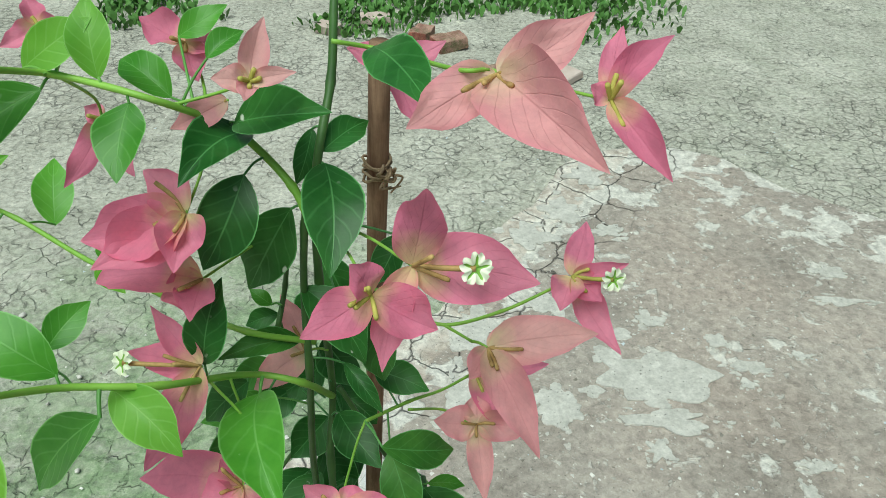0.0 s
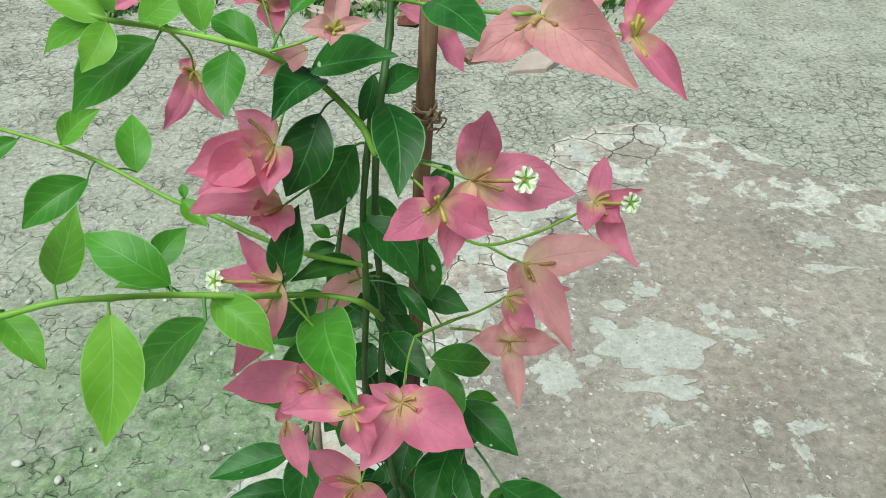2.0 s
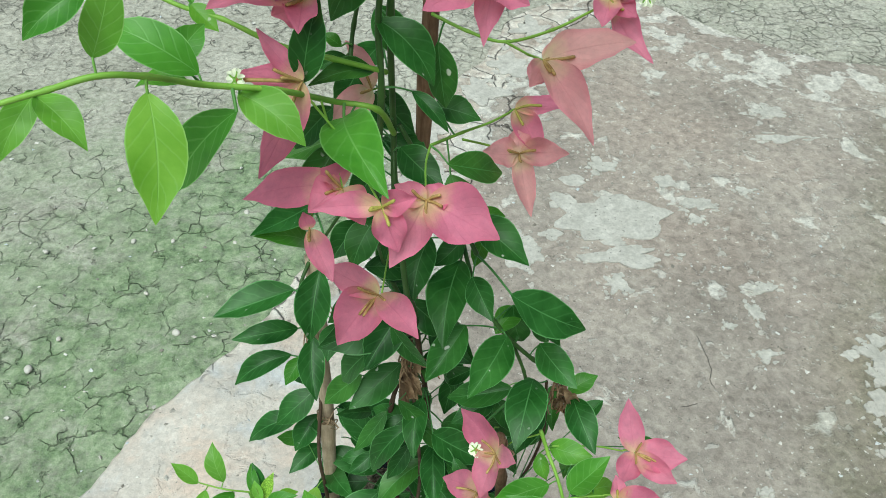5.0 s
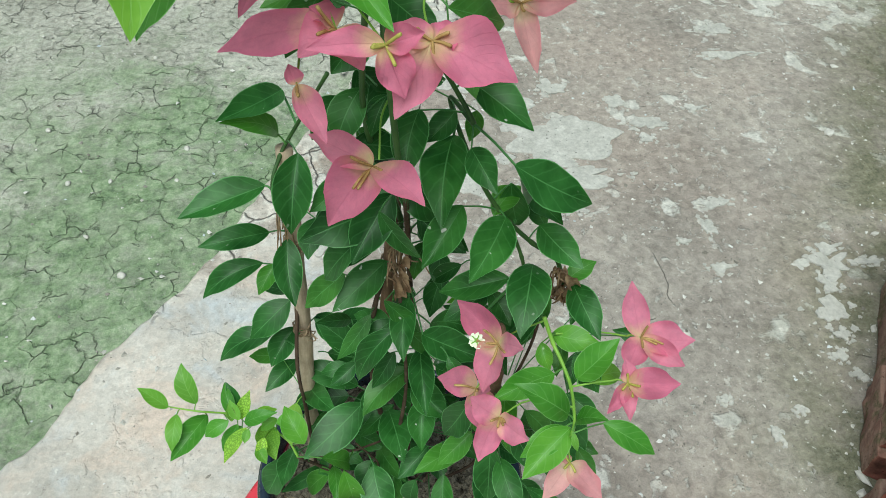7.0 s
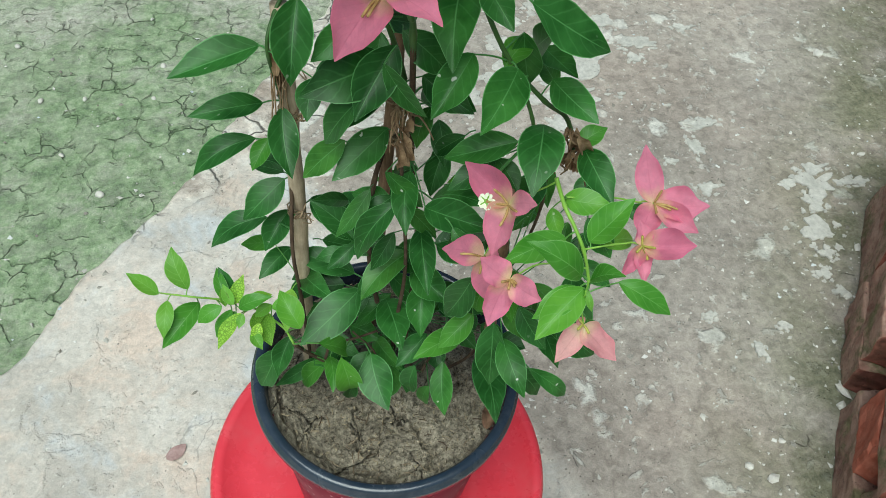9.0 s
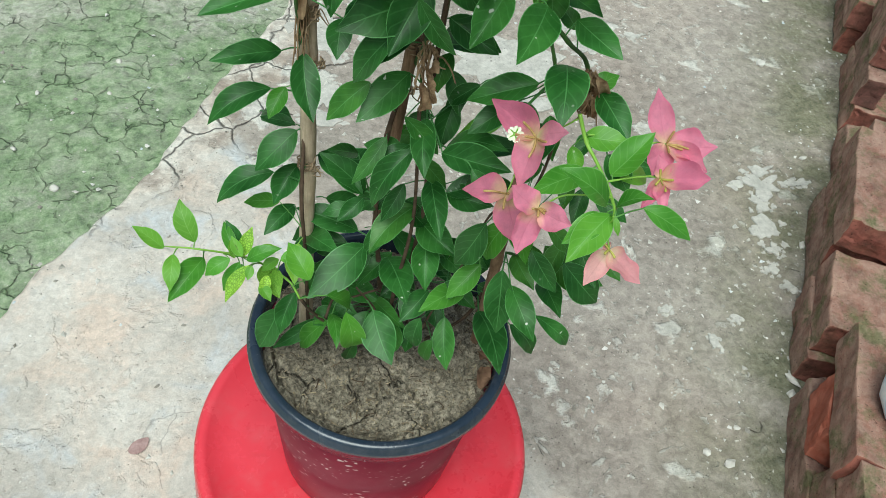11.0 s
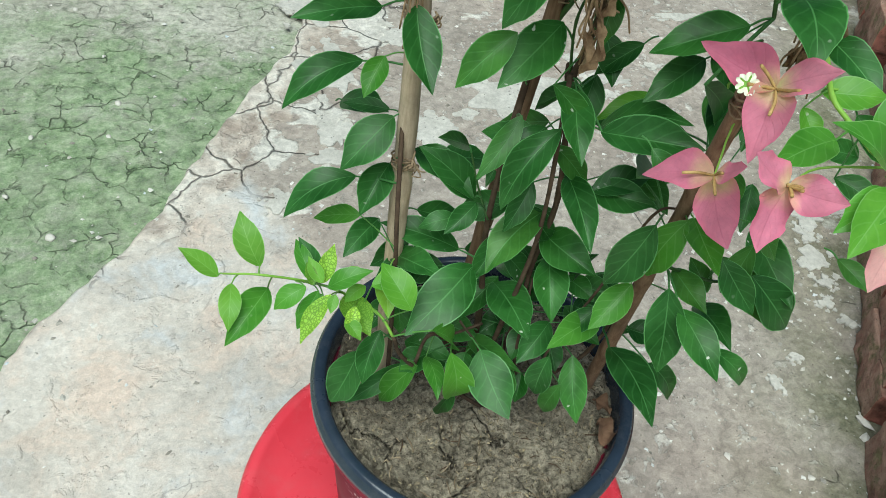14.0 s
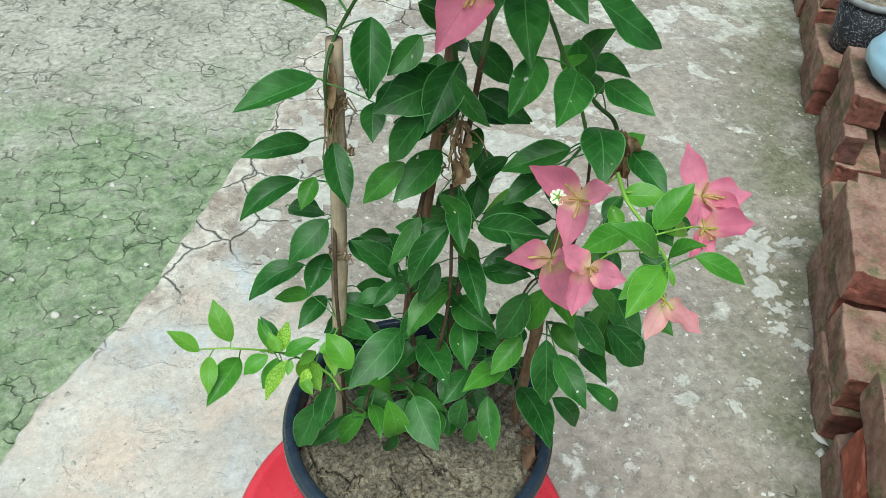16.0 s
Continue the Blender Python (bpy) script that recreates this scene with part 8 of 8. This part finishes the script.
def soil_chips():
    """Crumbs strewn on the soil, too many to count, then the clods and straws that can be told apart."""
    bm = bmesh.new()
    for _ in range(1300):
        a, r = detail_rng.uniform(0, 6.3), 0.088 * math.sqrt(detail_rng.random())
        q = Vector((r * math.cos(a), r * math.sin(a), 0))
        l, w = detail_rng.uniform(0.0008, 0.0030), detail_rng.uniform(0.0003, 0.0008)
        m = Matrix.Translation((POT_X + q.x, POT_Y + q.y, soil_height(q) + 0.0008)) @ Euler((detail_rng.uniform(-0.4, 0.4), detail_rng.uniform(-0.4, 0.4), detail_rng.uniform(0, 6.3))).to_matrix().to_4x4()
        got = bmesh.ops.create_cube(bm, size=1.0, matrix=m @ Matrix.Diagonal((l, w, w * 0.7, 1)))["verts"]
        got[0].co += Vector((0.3 * w, 0.2 * w, 0))
    for _ in range(260):
        a, r = detail_rng.uniform(0, 6.3), 0.089 * math.sqrt(detail_rng.random())
        q = Vector((r * math.cos(a), r * math.sin(a), 0))
        got = bmesh.ops.create_icosphere(bm, subdivisions=1, radius=detail_rng.uniform(0.0004, 0.0010), matrix=Matrix.Translation((POT_X + q.x, POT_Y + q.y, soil_height(q))))["verts"]
        for v in got:
            v.co += Vector((detail_rng.uniform(-1, 1), detail_rng.uniform(-1, 1), detail_rng.uniform(-1, 1))) * 0.0003
    ob = new("soil_chips", mesh_of("soil_chips", bm, CHIP))
    tagged(ob, "straw bits and crumbs strewn on the soil", "debris", kind="stuff")
    clods = [mesh_of("clod", lump(1.0, detail_rng, 0.7, sharp=True), CLOD) for _ in range(6)]
    straws = []
    for k in range(5):
        bend = detail_rng.uniform(-0.12, 0.12)
        straws.append(mesh_of("straw", tube(spline([(-0.5, 0, 0), (0.0, bend, 0.06), (0.5, 0.0, 0.0)], 3), (0.055, 0.04), 5), STRAW))
    for k in range(230):
        a, r = detail_rng.uniform(0, 6.3), 0.086 * math.sqrt(detail_rng.random())
        q = Vector((r * math.cos(a), r * math.sin(a), 0))
        straw = k % 5 < 4
        ob = new("straw" if straw else "clod", (straws if straw else clods)[(k // 5) % 5])
        size = detail_rng.uniform(0.004, 0.0095) if straw else 0.0008 + 0.0018 * detail_rng.random() ** 2
        ob.parent = SOIL_BODY
        ob.matrix_basis = pose(POT_X + q.x, POT_Y + q.y, soil_height(q) + (0.0009 if straw else 0.0003), detail_rng.uniform(-12, 12), detail_rng.uniform(-12, 12), detail_rng.uniform(0, 360)) @ Matrix.Scale(size, 4)


def dead_leaf(x, y, z, size, turn, label, material=None, curl=0.25):
    a = radians(turn)
    d = Vector((math.cos(a), math.sin(a), 0)) * size / 2
    bm = blade(Vector((x, y, z)) - d, Vector((x, y, z)) + d, (0.05 * curl, 0.1 * curl, 1), size * 0.6, detail_rng, (0.6, 0.8), curl, 0.16 * curl, 1.2 * curl)
    thing("dead_leaf", bm, material or DEAD_LEAF, label, "dead leaf")


def pebbles():
    for x, y, s in ((-0.396, 1.048, 0.011), (-0.47, 1.16, 0.006), (-0.30, 1.30, 0.006), (-0.52, 1.32, 0.009), (-0.66, 0.98, 0.010), (-0.75, 1.02, 0.012),
                    (-0.62, 1.05, 0.007), (-0.28, 1.40, 0.008), (-0.58, 1.5, 0.007), (-0.435, 1.315, 0.006), (-0.70, 1.30, 0.007), (-0.9, 1.5, 0.009), (-0.36, 1.75, 0.008), (-0.15, 2.0, 0.008)):
        thing("pebble", lump(s * 0.85, detail_rng, 0.7), PEBBLE, "small pale pebble on the earth", "pebble", pose(x, y, -0.012), "pebbles on the earth")
    for x, y, s in ((1.02, 0.72, 0.010), (0.99, 0.70, 0.008), (0.806, 0.424, 0.012), (0.79, 0.40, 0.009), (0.62, 0.304, 0.009), (0.59, 0.33, 0.008), (1.13, 0.93, 0.010),
                    (0.55, 0.42, 0.005), (0.70, 0.52, 0.005), (0.66, 0.36, 0.006), (0.915, 0.60, 0.010), (1.2, 1.25, 0.012), (1.35, 1.5, 0.010)):
        thing("cement_crumb", lump(s * 1.1, detail_rng, 0.45, sharp=True), PEBBLE, "crumb of pale cement on the paving", "rubble", pose(x, y, 0.002), "cement crumbs on the paving")


def grit():
    """Loose grit on paving and earth: small angular chips."""
    rng = np.random.default_rng(31)
    corners = np.array([(0, 0, 1), (0, 0, -1), (1, 0, 0), (0, 1, 0), (-1, 0, 0), (0, -1, 0)], float)
    sides = [(0, 2, 3), (0, 3, 4), (0, 4, 5), (0, 5, 2), (1, 3, 2), (1, 4, 3), (1, 5, 4), (1, 2, 5)]
    verts, faces = [], []
    for _ in range(9000):
        x, y = rng.uniform(-0.9, 1.7), rng.uniform(0.3, 2.6)
        if noise.noise(Vector((x * 5, y * 5, 0))) < -0.15 or (x < 0.1 and rng.random() < 0.6):
            continue
        s = 0.0010 + 0.0044 * rng.random() ** 3
        paved = x > -0.5 + 0.5 * (y - 0.7)
        chip = corners * s + rng.uniform(-1, 1, (6, 3)) * s * 0.55
        chip[:, 2] *= 0.5
        n = len(verts)
        verts += [(x + c[0], y + c[1], (0.0005 if paved else -0.012) + c[2]) for c in chip]
        faces += [(n + i, n + j, n + k) for i, j, k in sides]
    me = bpy.data.meshes.new("grit")
    me.from_pydata(verts, [], faces)
    me.materials.append(GRIT)
    tagged(new("grit", me), "scattered pale grit on paving and earth", "grit", kind="stuff")


def weeds():
    """A fringe of low weeds beyond the bare earth."""
    bm = bmesh.new()
    for _ in range(13000):
        u = detail_rng.random()
        x = -1.7 + 3.3 * u
        y = 3.36 + 0.25 * noise.noise(Vector((x * 2, 0, 0))) + detail_rng.random() ** 0.7 * 1.1
        if noise.noise(Vector((x * 1.6 + 4, y * 1.2, 0))) < -0.12 or (x > 0.55 and detail_rng.random() < (x - 0.55) * 1.4):
            continue
        l = detail_rng.uniform(0.015, 0.052)
        a = detail_rng.uniform(0, 6.3)
        lean = Vector((math.cos(a), math.sin(a), 0)) * l * detail_rng.uniform(0.2, 0.9)
        b = Vector((x, y, -0.014))
        t = b + lean + Vector((0, 0, l))
        m = b.lerp(t, 0.55) + Vector((0, 0, l * 0.15))
        w = Vector((-math.sin(a), math.cos(a), 0)) * l * detail_rng.uniform(0.14, 0.40)
        v = [bm.verts.new(b - w * 0.4), bm.verts.new(b + w * 0.4), bm.verts.new(m + w), bm.verts.new(m - w), bm.verts.new(t)]
        bm.faces.new((v[0], v[1], v[2], v[3]))
        bm.faces.new((v[3], v[2], v[4]))
    ob = new("weeds", mesh_of("weeds", bm, GRASS))
    tagged(ob, "low green weeds and grass on the earth", "grass", kind="stuff")


def far_rubble():
    rng = detail_rng
    def chunk(x, y, sx, sy, sz, turn, label, material=BRICK):
        bm = rough_block(sx, sy, sz, rng, 0.008, 4)
        thing("brick_fragment", bm, material, label, "brick", pose(x, y, -0.016 + sz / 2, rng.uniform(-4, 4), rng.uniform(-4, 4), turn), "broken bricks on the earth")
    chunk(-0.17, 3.46, 0.13, 0.08, 0.035, 8, "broken pale brick lying in the weeds", PEBBLE_TILE)
    chunk(-0.36, 3.34, 0.10, 0.07, 0.035, -20, "broken pale brick lying in the weeds", PEBBLE_TILE)
    chunk(0.14, 3.20, 0.13, 0.09, 0.05, 30, "broken brick lying on the earth")
    chunk(0.03, 3.30, 0.12, 0.08, 0.04, 70, "broken brick lying on the earth")
    chunk(0.30, 2.93, 0.17, 0.10, 0.03, 20, "thin broken brick lying on the earth")
    bm = slab_mesh(ragged([(-0.14, -0.06), (0.0, -0.075), (0.15, 0.02), (0.11, 0.09), (-0.05, 0.04)], 0.03, 0.006, 8.0), 0.026, 0.028)
    thing("tile_fragment", bm, PEBBLE_TILE, "broken pinkish stone tile lying on the earth", "tile", pose(0.505, 2.86, -0.012, 2, -3, 14))


PEBBLE_TILE = plain("pinkish_stone", (0.46, 0.36, 0.31), (0.58, 0.49, 0.44), 14.0, 0.9, 0.2, 0.5, 0.002)


def black_pot():
    """A black nursery pot that stands on the bricks."""
    c = BRICK_O + BRICK_D * 1.18 + BRICK_N * 0.128
    z = 0.148
    ob = empty_thing("nursery_pot", (c.x, c.y, z), "black plastic nursery pot splashed with dried mud", "flower pot")
    at = Vector((c.x, c.y, z))
    body = lathe([(0, 0.0), (0.058, 0.0), (0.062, 0.004), (0.078, 0.14), (0.074, 0.14), (0.058, 0.01), (0, 0.008)], 48)
    bmesh.ops.translate(body, vec=at, verts=body.verts)
    part("body", body, SPECKLED, ob)
    rim = lathe([(0.0775, 0.132), (0.085, 0.134), (0.086, 0.146), (0.080, 0.150), (0.074, 0.146), (0.074, 0.134)], 48)
    bmesh.ops.translate(rim, vec=at, verts=rim.verts)
    part("rim", rim, GREY_CLOTH, ob, "dusty grey rim")
    earth = lathe([(0, 0.130), (0.0738, 0.132), (0.0735, 0.12), (0, 0.118)], 32)
    bmesh.ops.translate(earth, vec=at, verts=earth.verts)
    part("soil", earth, SOIL, ob, "dry soil")


def speckled_material():
    m = Mat("mud_speckled_black", 0.5, spec=0.4)
    p = m.coords("Object")
    spots = m.ramp(m.voronoi(m.warp(p, 90.0, 0.02), 190.0), [(0.22, 1.0), (0.4, 0.0)])
    keep = m.ramp(m.noise(p, 40.0, 4), [(0.36, 0.0), (0.5, 1.0)])
    base = m.mix(m.math("MULTIPLY", m.math("MULTIPLY", spots, keep), 0.8), (0.018, 0.02, 0.026), (0.42, 0.42, 0.45))
    m.colour(base)
    return m.m


SPECKLED = speckled_material()


def soft_bag(x, y, z, sx, sy, sz, seed, turn, label, material):
    """A filled plastic bag, slumped and creased."""
    bm = bmesh.new()
    got = bmesh.ops.create_uvsphere(bm, u_segments=48, v_segments=28, radius=1.0)["verts"]
    s = Vector((seed, seed * 2, 0))
    for v in got:
        n = v.co.copy()
        v.co *= 1 + 0.10 * noise.noise(n * 1.6 + s) + 0.05 * noise.noise(n * 4 + s) - 0.07 * abs(noise.noise(Vector((n.x * 4, n.y * 4, n.z * 2)) + s)) - 0.035 * abs(noise.noise(Vector((n.x * 9, n.y * 9, n.z * 5)) + s))
        v.co = Vector((v.co.x * sx, v.co.y * sy, max(v.co.z, -0.72) * sz + 0.72 * sz))
    thing("plastic_bag", smooth_faces(bm), material, label, "bag", pose(x, y, z, 0, 0, turn))


def bags():
    c = BRICK_O + BRICK_D * 0.89 + BRICK_N * 0.175
    soft_bag(c.x, c.y, 0.222, 0.115, 0.095, 0.075, 2.0, BRICK_YAW, "light blue plastic bag lying on stacked bricks", BLUE_BAG)
    c = BRICK_O + BRICK_D * -0.165 + BRICK_N * 0.080
    soft_bag(c.x, c.y, 0.222, 0.07, 0.055, 0.05, 5.0, BRICK_YAW, "pale blue-white plastic bag lying on stacked bricks", PALE_BAG)


soil_chips()
dead_leaf(0.066, 0.205, 0.609, 0.020, 70, "curled brown dead leaf on the soil", None, 0.75)
dead_leaf(0.072, 0.222, 0.609, 0.015, 120, "curled brown dead leaf on the soil", None, 0.9)
dead_leaf(-0.264, 0.505, 0.003, 0.034, 35, "flat mauve-brown dead leaf on the paving", FLAT_LEAF, 0.04)
pebbles()
grit()
weeds()
far_rubble()
black_pot()
bags()
